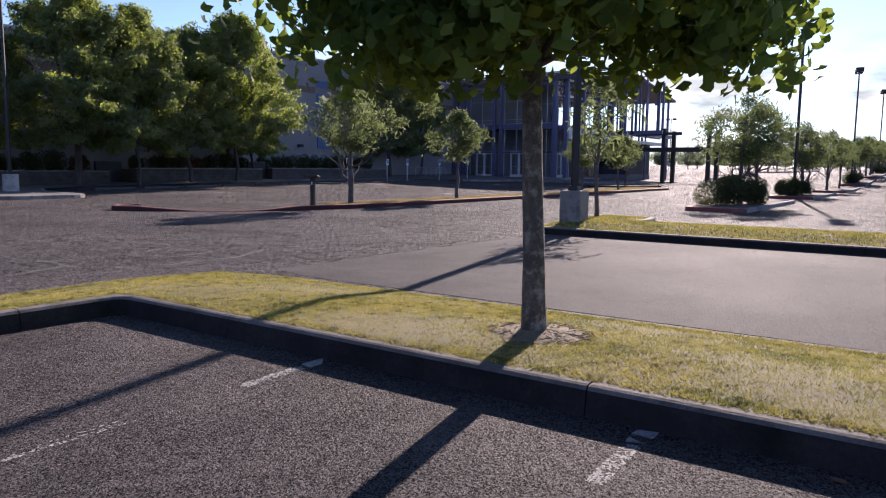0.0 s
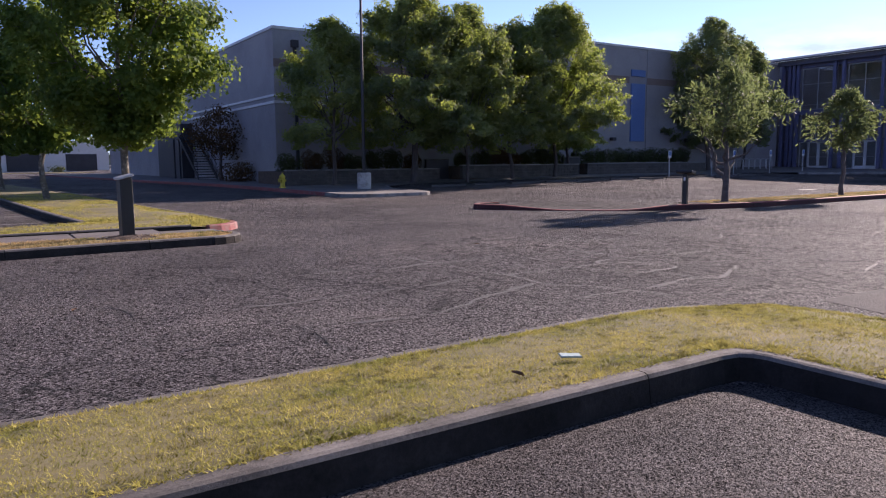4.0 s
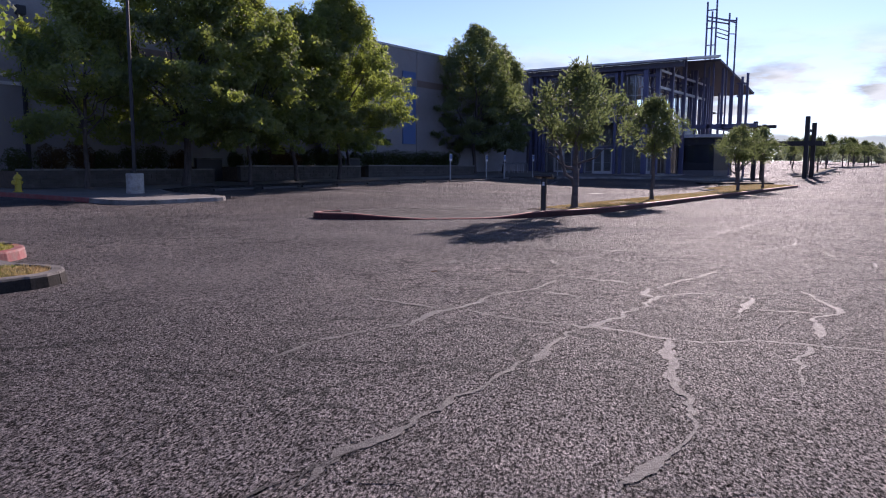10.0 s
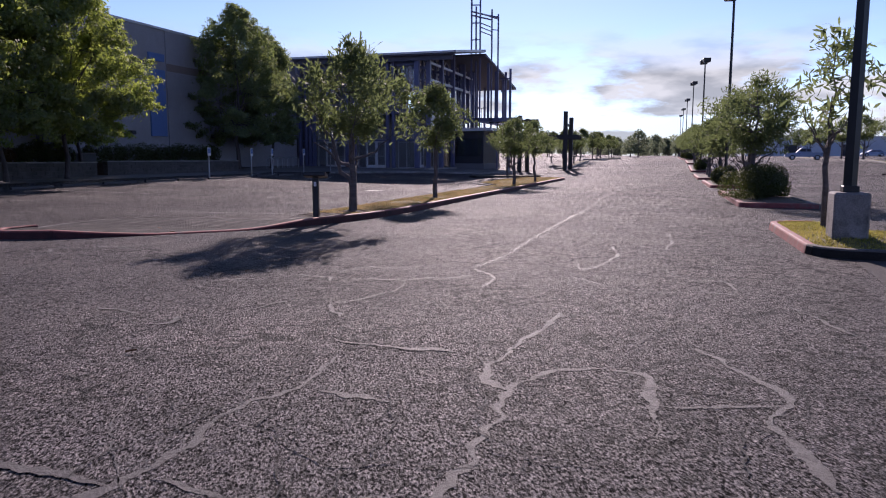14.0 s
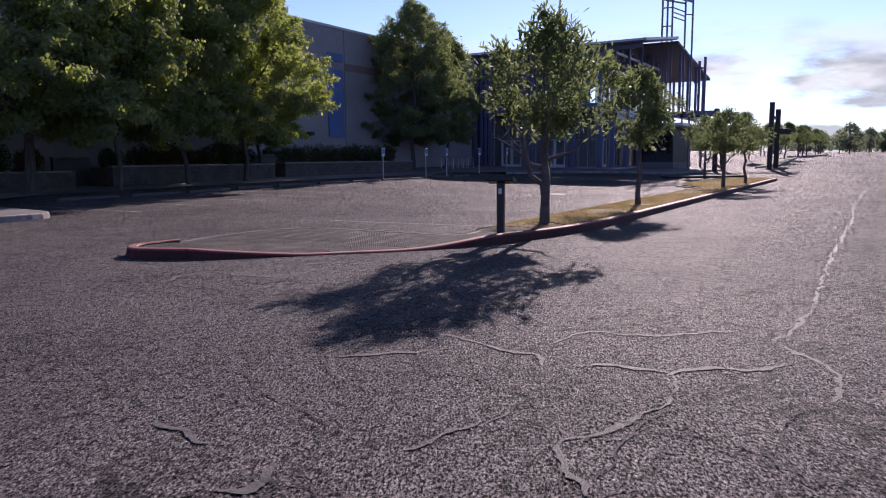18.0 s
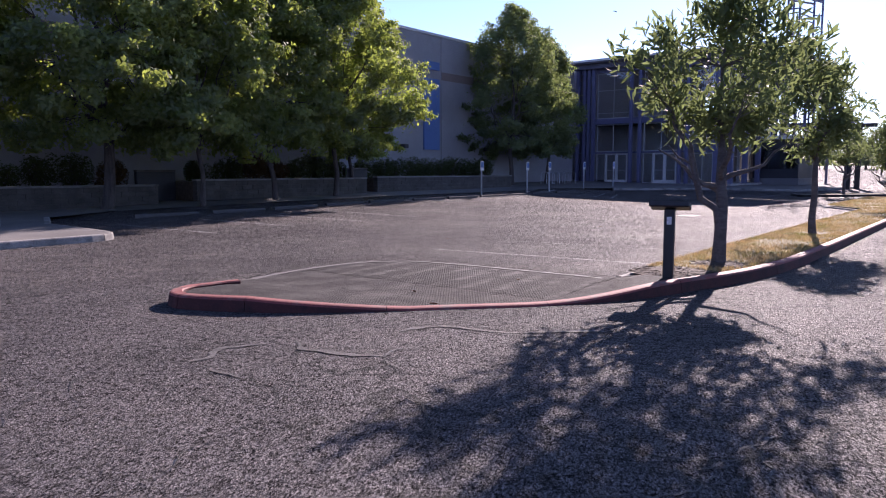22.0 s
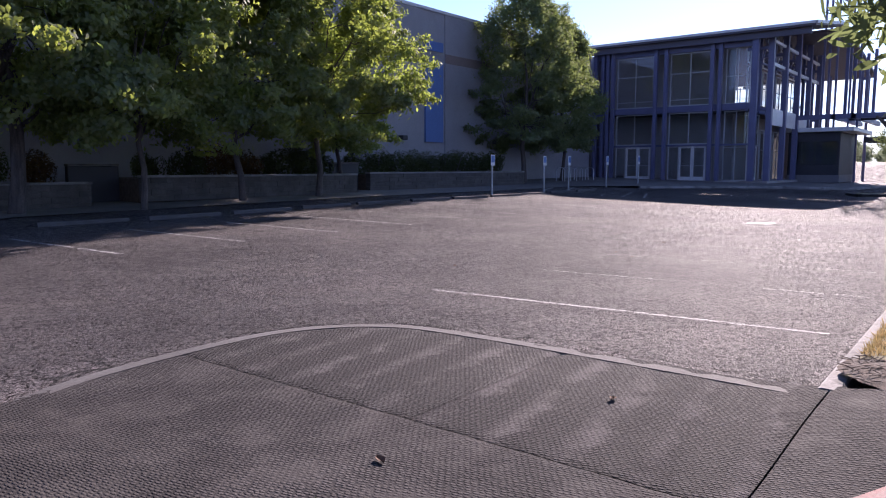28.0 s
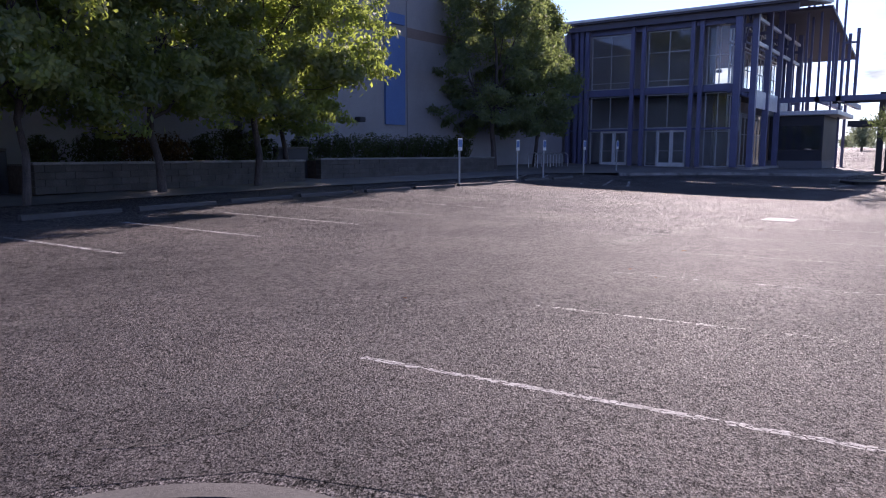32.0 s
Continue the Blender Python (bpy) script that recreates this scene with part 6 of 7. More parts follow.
def put(ob, x, y, s=1.0, rz=0.0, z=None):
    c = copy_thing(ob, Matrix.Translation((x, y, pave_z(x, y) - 0.02 if z is None else z + gz(x, y))) @ Matrix.Rotation(radians(rz), 4, "Z") @ Matrix.Scale(s, 4))
    return c


# maple over the start of the walk, its underside trimmed to suit the camera's view
tree(7.53, -3.88, 0.14, 11, 6.2, 2.02, 0.076, 1.70, 280, 225, LEAF_MAPLE, 0.103, M_MAPLE, M_BARK, "street maple with pale grey bark and dark green lobed leaves", "street maples", spread=0.22, shape=0.22, limbs=9, tilt=0.55, droop=0.45, hollow=0.15, fork=1.9, skirt=0.85, view_cut=1.66, straight=0.001, flat=0.36, lean=(-0.12, 0.2))
tree(5.5, 15.1, 0.22, 12, 6.7, 1.75, 0.085, 2.2, 230, 235, LEAF_THREE, 0.122, M_MAPLE, M_BARK, "street maple with pale trunk in dry turf beside a lot", "street maples", spread=0.24, shape=0.36, limbs=8, droop=0.3, hollow=0.35, plume=0.38, flat=0.5)
maple2 = tree(4.7, 26.0, 0.26, 13, 6.0, 1.8, 0.09, 2.1, 110, 150, LEAF_THREE, 0.195, M_MAPLE, M_BARK, "street maple with pale trunk in a row along turf", "street maples", spread=0.27, shape=0.36, limbs=7, droop=0.3, hollow=0.4, plume=0.6, flat=0.6)
for i, (x, y, s) in enumerate(((3.7, 35.4, 1.0), (2.7, 45.7, 1.05), (1.9, 54, 1.12), (1.3, 62, 1.2), (-0.3, 76, 1.4), (-1.4, 86, 1.5))):
    put(maple2, x, y, s, 70 * i + 35)
gold = tree(-4.6, 42, 0.2, 14, 8.0, 1.8, 0.14, 3.0, 120, 230, LEAF_SIMPLE, 0.19, M_GOLD, M_BARK, "sunlit yellow-green tree at the edge of a lot", "lot trees", spread=0.5, shape=0.4)
put(gold, -11, 70, 1.0, 120)

# dense trees before the long wall
BIG = dict(leaf=LEAF_SIMPLE, leaf_mat=M_OAK, bark=M_BARK_DARK, label="dense broad green tree before a stone planter", group="wall trees")
def wall_tree(x, y, seed, h, r, n, tr=0.13, clear=2.0, shape=0.33, size=0.165, per=280, **other):
    return tree(x, y, pave_z(x, y) - 0.02, seed, h, clear, tr, r, n, per, size=size, spread=0.27, shape=shape, droop=0.35, hollow=0.45, limbs=10, skirt=0.8, flat=0.34, tilt=0.5, point=0.55, plume=0.62, **{**BIG, **other})


wall_tree(17.9, 30.7, 21, 7.8, 2.5, 100, 0.09, 2.1, 0.40)
wall_tree(22.5, 30.6, 22, 9.8, 4.1, 270, 0.16, 2.1, 0.40)
wall_tree(25.4, 29.6, 23, 9.0, 3.0, 150, 0.075, 1.8, 0.36)
wall_tree(29.5, 30.7, 24, 8.9, 3.0, 155, 0.10, 2.0, 0.36)
wall_tree(33.1, 31.0, 25, 10.1, 3.8, 260, 0.10, 2.1, 0.36)
wall_tree(36.2, 33.2, 29, 6.0, 1.2, 45, 0.09, 1.6, 0.40)
wall_tree(52.0, 33.7, 42, 11.6, 3.4, 210, 0.13, 2.0, 0.46, leaf_mat=M_ASH)
wall_tree(56.2, 33.5, 27, 10.0, 2.6, 130, 0.10, 1.9, 0.36, leaf_mat=M_ASH)

# slender cherry trees on the islands
cherry = tree(21.6, 10.73, 0.13, 31, 3.75, 1.9, 0.085, 1.62, 50, 84, LEAF_LONG, 0.150, M_CHERRY, M_BARK_CHERRY, "small cherry tree with drooping narrow leaves and forked trunk", "cherry trees", spread=0.20, fork=0.9, point=0.9, shape=0.45, limbs=5, tilt=0.7, droop=0.9, hollow=0.4, flat=0.7, plume=0.35, stem=(-0.42, 0.62))
cherry2 = tree(28.3, 10.73, 0.13, 32, 3.65, 1.75, 0.07, 0.95, 36, 96, LEAF_LONG, 0.145, M_CHERRY, M_BARK_CHERRY, "slim young cherry tree with drooping narrow leaves", "cherry trees", spread=0.22, fork=1.5, shape=0.45, limbs=5, tilt=0.7, droop=0.9, lean=(0.25, 0.1))
for i, (x, y, s) in enumerate(((41.0, 10.65, 0.95), (46.2, 10.5, 0.92), (59.2, 14.9, 1.15), (98, 17.5, 1.0), (112, 18, 0.95), (124, 19, 1.0))):
    put(cherry2 if i % 2 else cherry, x, y, s * (0.85 if i % 2 == 0 else 1), 50 + 77 * i, 0.12)
loose = tree(19.4, 0.62, 0.2, 33, 3.5, 1.7, 0.05, 0.75, 15, 46, LEAF_LONG, 0.14, M_CHERRY, M_BARK_CHERRY, "sparse young cherry tree on a median", "cherry trees", spread=0.22, fork=1.2, shape=0.5, limbs=6, tilt=0.8, droop=0.9)
stems = tree(33.3, 0.35, 0.13, 37, 4.15, 1.75, 0.085, 1.6, 38, 120, LEAF_LONG, 0.14, M_CHERRY, M_BARK_CHERRY, "spreading many-stemmed cherry tree behind a shrub", "cherry trees", spread=0.27, fork=0.45, shape=0.55, limbs=7, tilt=0.7, droop=0.9, hollow=0.55, flat=0.7)
for i, (x0, x1) in enumerate(ISLANDS):
    if i and i % 2 == 0:
        put(cherry, x0 + 1.4, 0.4, 1.0, 40 * i + 10, 0.12)
    if i > 2 and i % 2 == 0:
        put(stems, x0 + 4.9, 0.3, 0.95, 55 * i, 0.12)
    put(cherry2 if i else cherry, x0 + 7.2, 0.25, 1.0, 90 * i + 20, 0.12)
    if i % 2:
        put(stems, x0 + 5.6, 0.45, 0.95, 200 + 33 * i, 0.12)


def bush(x, y, z, seed, rx, ry, h, n, size=0.07, mat=None, label="dense rounded dark green evergreen shrub", group="shrubs"):
    rng = np.random.default_rng(seed)
    top = thing("shrub", x, y, z, label=label, category="shrub", group=group)
    k = 9
    a = rng.uniform(0, 2 * np.pi, k)
    lob = np.stack([np.cos(a) * rng.uniform(0.2, 0.62, k), np.sin(a) * rng.uniform(0.2, 0.62, k), rng.uniform(0.25, 0.62, k)], 1)
    size_l = rng.uniform(0.36, 0.50, k)
    d = rng.normal(0, 1, (n, 3))
    d /= np.linalg.norm(d, axis=1)[:, None]
    own = rng.integers(0, k, n)
    q = lob[own] + d * (size_l[own] * rng.uniform(0.45, 1.0, n) ** 0.3)[:, None]
    q[:, 2] = np.abs(q[:, 2])
    pts = q * np.array((rx, ry, h))
    pts[:, 2] += 0.03
    tagged(leaves("foliage", pts, LEAF_SIMPLE, size, mat or M_SHRUB, top, rng, 0.45, normals=d + np.array((0, 0, 0.35))), kind="stuff")
    st = []
    for _ in range(7):
        a = rng.uniform(0, 6.28)
        st.append((curve(rng, (0, 0, -0.05), (rx * 0.6 * math.cos(a), ry * 0.6 * math.sin(a), h * 0.75), 4), np.linspace(0.025, 0.008, 4)))
    v, f = limb_mesh(st, 6)
    tagged(from_arrays("stemwork", v, f, M_BARK_DARK, top), kind="stuff")
    return top


for i, (x0, x1) in enumerate(ISLANDS):
    if i == 0 or i % 2:
        xb = x0 + (2.9 if i == 0 else 1.5)
        bush(xb, 0.45, 0.13 + gz(xb, 0.4), 50 + i, 1.45 if i == 0 else 1.0, 1.25 if i == 0 else 0.8, 1.22 if i == 0 else 1.0, 15000 if i == 0 else 5000, 0.06 if i == 0 else 0.09)
    if i == 0:
        bush(x0 + 4.3, -0.25, 0.13 + gz(x0 + 4.3, 0), 70, 1.0, 0.75, 1.05, 9000, 0.06)
    elif i % 2:
        bush(x0 + 4.0, 0.1, 0.13 + gz(x0 + 4.0, 0), 70 + i, 0.9, 0.7, 0.8, 2600, 0.1)
# hedge behind the planter walls
for i, x in enumerate(np.arange(16.6, 49.5, 1.25)):
    if 25.0 < x < 26.7 or 35.8 < x < 37.5:
        continue
    rust = i % 5 in (1, 2) and x < 36
    bush(float(x), 33.4 if x < 37 else 33.9, pave_z(float(x), 33) + 0.62, 90 + i, 0.8, 0.7, 1.0 + 0.3 * (i % 3) / 2 if x < 37 else 1.2, 2300, 0.09, M_RUST if rust else M_SHRUB, "reddish-leaved shrub in a stone planter" if rust else "dark green hedge shrub in a stone planter", "planter shrubs")
bush(16.0, 40.2, pave_z(16, 40), 150, 1.6, 1.4, 1.2, 1500, 0.13, M_RUST, "reddish-leaved shrub beside the hall's end wall", "planter shrubs")
tree(15.9, 43.2, pave_z(16, 43), 36, 4.6, 1.6, 0.09, 2.3, 90, 50, LEAF_SIMPLE, 0.15, M_RUST, M_BARK_DARK, "small round reddish-green tree beside the end wall", "wall trees", spread=0.36)

# ---------------------------------------------------------------- posts, poles, hydrant, signs
def t_post(x, y, z, rz, label):
    """A square black post with a tilted wide reader head."""
    p = thing("sign_post", x, y, z, rz, label=label, category="sign post", group="black sign posts")
    part("post", boxes((-0.065, 0.065, -0.065, 0.065, -0.1, 0.90), bevel=0.008), M_BLACK, p)
    bm = bmesh.new()
    box(bm, -0.15, 0.15, -0.25, 0.25, -0.042, 0.042, bevel=0.015, m=pose(0, 0, 0.945, 0, 12, 0))
    part("head", bm, M_BLACK, p, "tilted black panel head")
    part("sticker", boxes((-0.0665, -0.0655, -0.03, 0.03, 0.70, 0.80)), M_WHITE, p, "small pale sticker")
    return p


t_post(19.86, 10.84, 0.12, 14, "black steel post with a wide tilted panel head on an island")
wide = thing("sign_post", 4.69, 10.72, 0.12, 8, label="thick black square post with a slanted top plate on an island", category="sign post")
part("post", boxes((-0.105, 0.105, -0.105, 0.105, -0.1, 1.04), bevel=0.012), M_BLACK, wide)
bm = bmesh.new()
box(bm, -0.135, 0.135, -0.125, 0.125, -0.022, 0.022, bevel=0.008, m=pose(-0.01, 0, 1.075, 0, -14, 0))
part("top_plate", bm, M_MULLION, wide, "slanted grey metal plate")
part("neck", boxes((-0.085, 0.085, -0.085, 0.085, 1.04, 1.07)), M_BLACK, wide)
part("footing", boxes((-0.15, 0.15, -0.15, 0.15, -0.1, 0.03), bevel=0.02), M_KERB_OLD, wide, "rough concrete footing")

bol = thing("bollard", 1.67, 11.05, 0.12, label="thick black round-topped square bollard in loose gravel", category="bollard")
bm = bmesh.new()
sweep(bm, [Vector((0, -0.115)), Vector((0, 0.115))], [(0.115, -0.1), (0.115, 1.02), (0.10, 1.09), (0.06, 1.14), (0.0, 1.16), (-0.06, 1.14), (-0.10, 1.09), (-0.115, 1.02), (-0.115, -0.1)], [0.0, 0.0])
part("shaft", bm, M_BLACK, bol)
part("band", boxes((-0.125, 0.125, -0.125, 0.125, 0.985, 1.01), bevel=0.004), M_POLE, bol)
bm = bmesh.new()
lathe(bm, [(0.30, -0.1), (0.29, 0.03), (0.22, 0.08), (0.16, 0.10)], 14)
part("footing", bm, M_KERB_OLD, bol, "rough concrete footing")


def light_pole(x, y, z, h=9.3, round_base=True, heads=2, base_h=0.75, rz=0, r=0.085, label="tall dark bronze car-park light pole on a concrete base"):
    p = thing("light_pole", x, y, z, rz, label=label, category="street lamp", group="car park light poles")
    if round_base:
        part("footing", lathe(bmesh.new(), [(0.31, -0.2), (0.31, base_h - 0.03), (0.28, base_h)], 24), M_PALE, p, "round concrete footing")
    else:
        part("footing", boxes((-0.255, 0.255, -0.255, 0.255, -0.2, base_h), bevel=0.03), M_KERB, p, "square stained concrete footing")
    part("base_cover", boxes((-0.115, 0.115, -0.115, 0.115, base_h, base_h + 0.10), bevel=0.01), M_POLE, p)
    part("shaft", tube(bmesh.new(), (0, 0, base_h + 0.1), (0, 0, h), r, r * 0.68, 4), M_BLACK, p)
    for k in range(heads):
        s = 1 if k == 0 else -1
        a = part("arm", boxes((0.0 if s > 0 else -0.5, 0.5 if s > 0 else 0.0, -0.04, 0.04, h - 0.16, h - 0.08)), M_POLE, p)
        hd = part("lamp_head", boxes(((0.4 if s > 0 else -1.0), (1.0 if s > 0 else -0.4), -0.30, 0.30, h - 0.2, h + 0.16), bevel=0.03), M_POLE, p)
        part("lens", boxes(((0.45 if s > 0 else -0.95), (0.95 if s > 0 else -0.45), -0.24, 0.24, h - 0.215, h - 0.2)), M_GLASS, hd)
    return p


light_pole(17.4, 26.4, pave_z(17.4, 26.4) - 0.02)
light_pole(17.95, 0.58, 0.23, round_base=False, base_h=0.70, r=0.10)
for x in (45.8, 75.0, 104.5, 134.0, 163.5, 193.0):
    light_pole(x, 0.35, 0.12 + gz(x, 0), h=9.7, round_base=False, base_h=0.75, rz=8)
for x, y in ((66, -30), (100, -30), (134, -30), (110, 38), (150, 40)):
    light_pole(x, y, gz(x, y), h=9.5, rz=90)
light_pole(-5.0, 90, 0.15, h=11.5, heads=1)

hyd = thing("fire_hydrant", 14.75, 29.6, pave_z(14.8, 29.6) - 0.01, 30, label="yellow fire hydrant on a pavement beside a red kerb", category="fire hydrant")
part("barrel", lathe(bmesh.new(), [(0.17, 0), (0.17, 0.04), (0.115, 0.05), (0.11, 0.45), (0.125, 0.47), (0.125, 0.50)], 18), M_YELLOW, hyd)
part("bonnet", lathe(bmesh.new(), [(0.15, 0.50), (0.15, 0.53), (0.125, 0.57), (0.08, 0.64), (0.03, 0.66), (0.03, 0.72), (0.02, 0.725)], 18), M_YELLOW, hyd)
for a in (0, 90, 180):
    bm = bmesh.new()
    d = Vector((math.cos(radians(a)), math.sin(radians(a)), 0))
    tube(bm, d * 0.09 + Vector((0, 0, 0.36)), d * 0.2 + Vector((0, 0, 0.36)), 0.065 if a != 90 else 0.085, seg=12)
    part("outlet_cap", bm, M_YELLOW, hyd)

for i, (x, y) in enumerate(((40.5, 27.2), (44.9, 27.2), (47.35, 27.2), (51.7, 27.2), (56.0, 27.2))):
    s = thing("parking_sign", x, y + 1.0, pave_z(x, y + 1) - 0.02, label="small white and blue accessible-bay sign on a thin post", category="sign", group="bay signs")
    part("post", boxes((-0.03, 0.03, -0.03, 0.03, -0.05, 1.62), bevel=0.004), M_MULLION, s)
    face = part("plate", boxes((-0.15, 0.15, -0.045, -0.032, 1.20, 1.66), bevel=0.004), M_WHITE, s, "white sign plate")
    part("blue_field", boxes((-0.12, 0.12, -0.049, -0.0452, 1.34, 1.62)), M_BLUE, face, "blue field")

# concrete wheel stops
proto = None
for k in range(11):
    x = 22.75 + 2.52 * k
    if proto is None:
        bm = bmesh.new()
        sweep(bm, [Vector((-1.05, 0)), Vector((1.05, 0))], [(0.075, 0), (0.06, 0.085), (0.035, 0.105), (-0.035, 0.105), (-0.06, 0.085), (-0.075, 0)], [0.0, 0.0])
        proto = part("wheel_stop", bm, M_EDGE)
        proto.matrix_basis = pose(x, 27.5, gz(x, 27.5) + 0.002)
        tagged(proto, "weathered grey concrete wheel stop on asphalt", "wheel stop", "wheel stops")
    else:
        copy_thing(proto, pose(x + 0.1 * math.sin(k * 3), 27.5 + 0.12 * math.sin(k * 5), gz(x, 27.5) + 0.002, 0, 0, 3 * math.sin(k * 7)))

plate = part("utility_cover", boxes((34.8, 35.5, 15.55, 16.2, gz(36, 16) - 0.02, gz(36, 16) + 0.008), bevel=0.004), M_PALE)
tagged(plate, "pale flush concrete utility cover in asphalt", "utility cover", kind="structure")

# litter on the lawn
lit = part("litter", boxes((-0.07, 0.07, -0.035, 0.035, 0, 0.012), bevel=0.004), surface("pale_blue_paper", (0.28, 0.38, 0.38), (0.42, 0.52, 0.51), 0.7, 8, 40, 0.3))
lit.matrix_basis = pose(5.55, 0.55, 0.175, 4, 3, -25)
tagged(lit, "crumpled pale blue paper litter on dry grass", "litter")

# dry leaves lying on the asphalt
M_DRY = surface("dry_brown_leaf", (0.10, 0.05, 0.025), (0.22, 0.12, 0.06), 0.85, 9, 60, 0.4)
leaf_proto = None
for k, (x, y) in enumerate(((6.38, -6.03), (5.2, -7.4), (26.06, 15.54), (32.38, 15.71), (28.61, 15.99), (26.48, 16.01), (17.4, 13.1), (16.9, 12.4), (19.0, 12.6), (23.4, 17.2), (9.6, 7.1), (13.2, 8.4), (3.2, 4.9), (5.0, 0.4))):
    zz = gz(x, y) + (0.032 if 15.5 < x < 19.5 and y < 15 else 0.19 if y == 0.4 else 0.016)
    m = pose(x, y, zz, 6, -4, 57 * k)
    if leaf_proto is None:
        bm = bmesh.new()
        rows = [[bm.verts.new((u * w, v, 0.012 * abs(u) + 0.02 * v * v * 40 * 0.1)) for u in (-1, 0, 1)] for v, w in ((-0.038, 0.003), (-0.014, 0.021), (0.014, 0.02), (0.042, 0.002))]
        for r0, r1 in zip(rows, rows[1:]):
            for i in range(2):
                bm.faces.new((r0[i], r0[i + 1], r1[i + 1], r1[i]))
        leaf_proto = part("fallen_leaf", bm, M_DRY)
        leaf_proto.matrix_basis = m
        tagged(leaf_proto, "curled dry brown leaf lying on the ground", "leaf", "fallen leaves")
    else:
        copy_thing(leaf_proto, m)

# bike rack rails by the wall
rack = thing("bike_rack", 55.2, 33.0, pave_z(55, 33) - 0.02, label="row of pale steel hoops beside the wall", category="bike rack")
for k in range(6):
    bm = bmesh.new()
    pts = [Vector((0.8 * k, -0.3, 0)), Vector((0.8 * k, -0.3, 0.75)), Vector((0.8 * k, -0.15, 0.88)), Vector((0.8 * k, 0.15, 0.88)), Vector((0.8 * k, 0.3, 0.75)), Vector((0.8 * k, 0.3, 0))]
    for a, b in zip(pts, pts[1:]):
        tube(bm, a, b, 0.025, seg=8)
    part("hoop", bm, M_MULLION, rack)

# ---------------------------------------------------------------- cracks in the asphalt
CRACKS = [
    [(5.63, 5.69), (6.17, 5.72), (6.49, 5.70), (7.03, 5.56), (7.54, 5.65), (7.98, 5.58), (8.84, 5.69), (9.24, 5.55), (10.03, 5.60)],
    [(7.89, 5.52), (7.80, 4.84), (7.86, 4.42), (7.96, 4.03), (7.92, 3.54), (8.04, 3.22), (8.29, 2.98), (8.36, 2.67), (8.55, 2.09)],
    [(7.80, 4.32), (8.26, 4.21), (8.99, 4.21), (9.60, 4.22), (10.10, 4.01), (10.16, 3.48), (9.57, 3.34), (9.06, 3.38)],
    [(9.60, 4.22), (9.85, 4.46), (10.54, 4.43), (11.36, 4.29), (12.03, 4.27)], [(9.61, 3.34), (9.67, 2.99), (9.85, 2.58)],
    [(11.01, 3.06), (10.52, 2.85), (10.10, 2.62), (9.82, 2.57), (9.49, 2.69), (9.03, 2.65), (8.67, 2.54)],
    [(8.44, 2.65), (8.14, 2.58), (7.69, 2.57), (7.28, 2.50), (7.17, 2.46)], [(7.92, 3.54), (7.56, 3.44), (7.27, 3.31), (6.94, 3.23), (6.74, 3.14)],
    [(7.37, 3.36), (7.36, 3.30), (7.35, 3.20)], [(7.80, 4.33), (7.20, 4.22), (6.80, 4.17), (6.63, 4.15)], [(7.69, 4.31), (7.6, 4.2), (7.55, 4.08)], [(9.25, 5.36), (9.23, 5.1), (9.22, 4.82)],
]
CRACKS_EAST = [
    [(14.4, 5.75), (15.5, 5.6), (18, 5.6), (20.6, 5.6), (26.5, 5.5), (33, 5.55), (45, 5.3)], [(14.4, 5.75), (13.8, 5.34), (13.05, 5.25)],
    [(15.3, 5.55), (15.3, 4.6), (14.7, 4.3), (16.0, 4.0), (17.3, 4.1)], [(14.2, 4.45), (13.6, 4.0), (13.3, 3.45), (13.5, 3.0), (13.4, 2.55)],
    [(15.1, 3.4), (14.3, 3.0), (14.2, 2.6), (13.4, 2.55)], [(17.2, 3.3), (18.5, 3.2), (20.0, 3.25)], [(21.4, 4.7), (21.2, 4.4), (21.3, 3.9)],
    [(22.5, 3.2), (24.8, 2.6), (27.5, 2.9), (31, 2.5)], [(26.2, 3.55), (29, 3.5), (33, 3.2)],
]
CRACKS_MID = [
    [(7.58, 3.42), (6.9, 3.2), (6.37, 2.94), (5.84, 2.81), (5.09, 2.88)], [(6.66, 4.15), (6.17, 4.14), (5.3, 4.1), (4.76, 4.05), (4.31, 3.96)],
    [(11.74, 6.94), (11.89, 6.91), (12.12, 6.90)],
    [(13.47, 7.23), (14.02, 7.12), (14.11, 6.73), (14.41, 6.35), (14.65, 6.10)],
    [(13.01, 7.01), (13.19, 6.61), (13.16, 6.26), (12.88, 6.20), (12.59, 6.14), (12.23, 6.21)],
]
CRACKS_NORTH = [
    [(7.88, 6.79), (7.78, 6.49), (7.81, 6.08), (7.76, 5.67)], [(10.43, 5.81), (10.33, 5.43), (10.34, 4.80)], [(12.92, 2.14), (12.37, 1.95), (11.76, 1.80)],
    [(12.34, 6.25), (12.02, 6.28), (11.67, 6.43), (11.43, 6.31), (11.20, 6.15)], [(13.13, 6.28), (13.40, 6.07), (13.48, 5.79), (13.83, 5.58)],
    [(11.74, 7.00), (11.39, 7.07), (11.24, 7.15)], [(13.39, 8.21), (13.34, 7.91), (13.16, 7.47), (13.11, 7.24), (12.90, 7.08)],
    [(12.40, 8.50), (12.65, 8.27), (12.89, 8.01)], [(10.89, 8.60), (10.82, 8.30), (10.81, 8.00)], [(10.42, 7.60), (10.51, 7.45), (10.76, 7.55)],
]
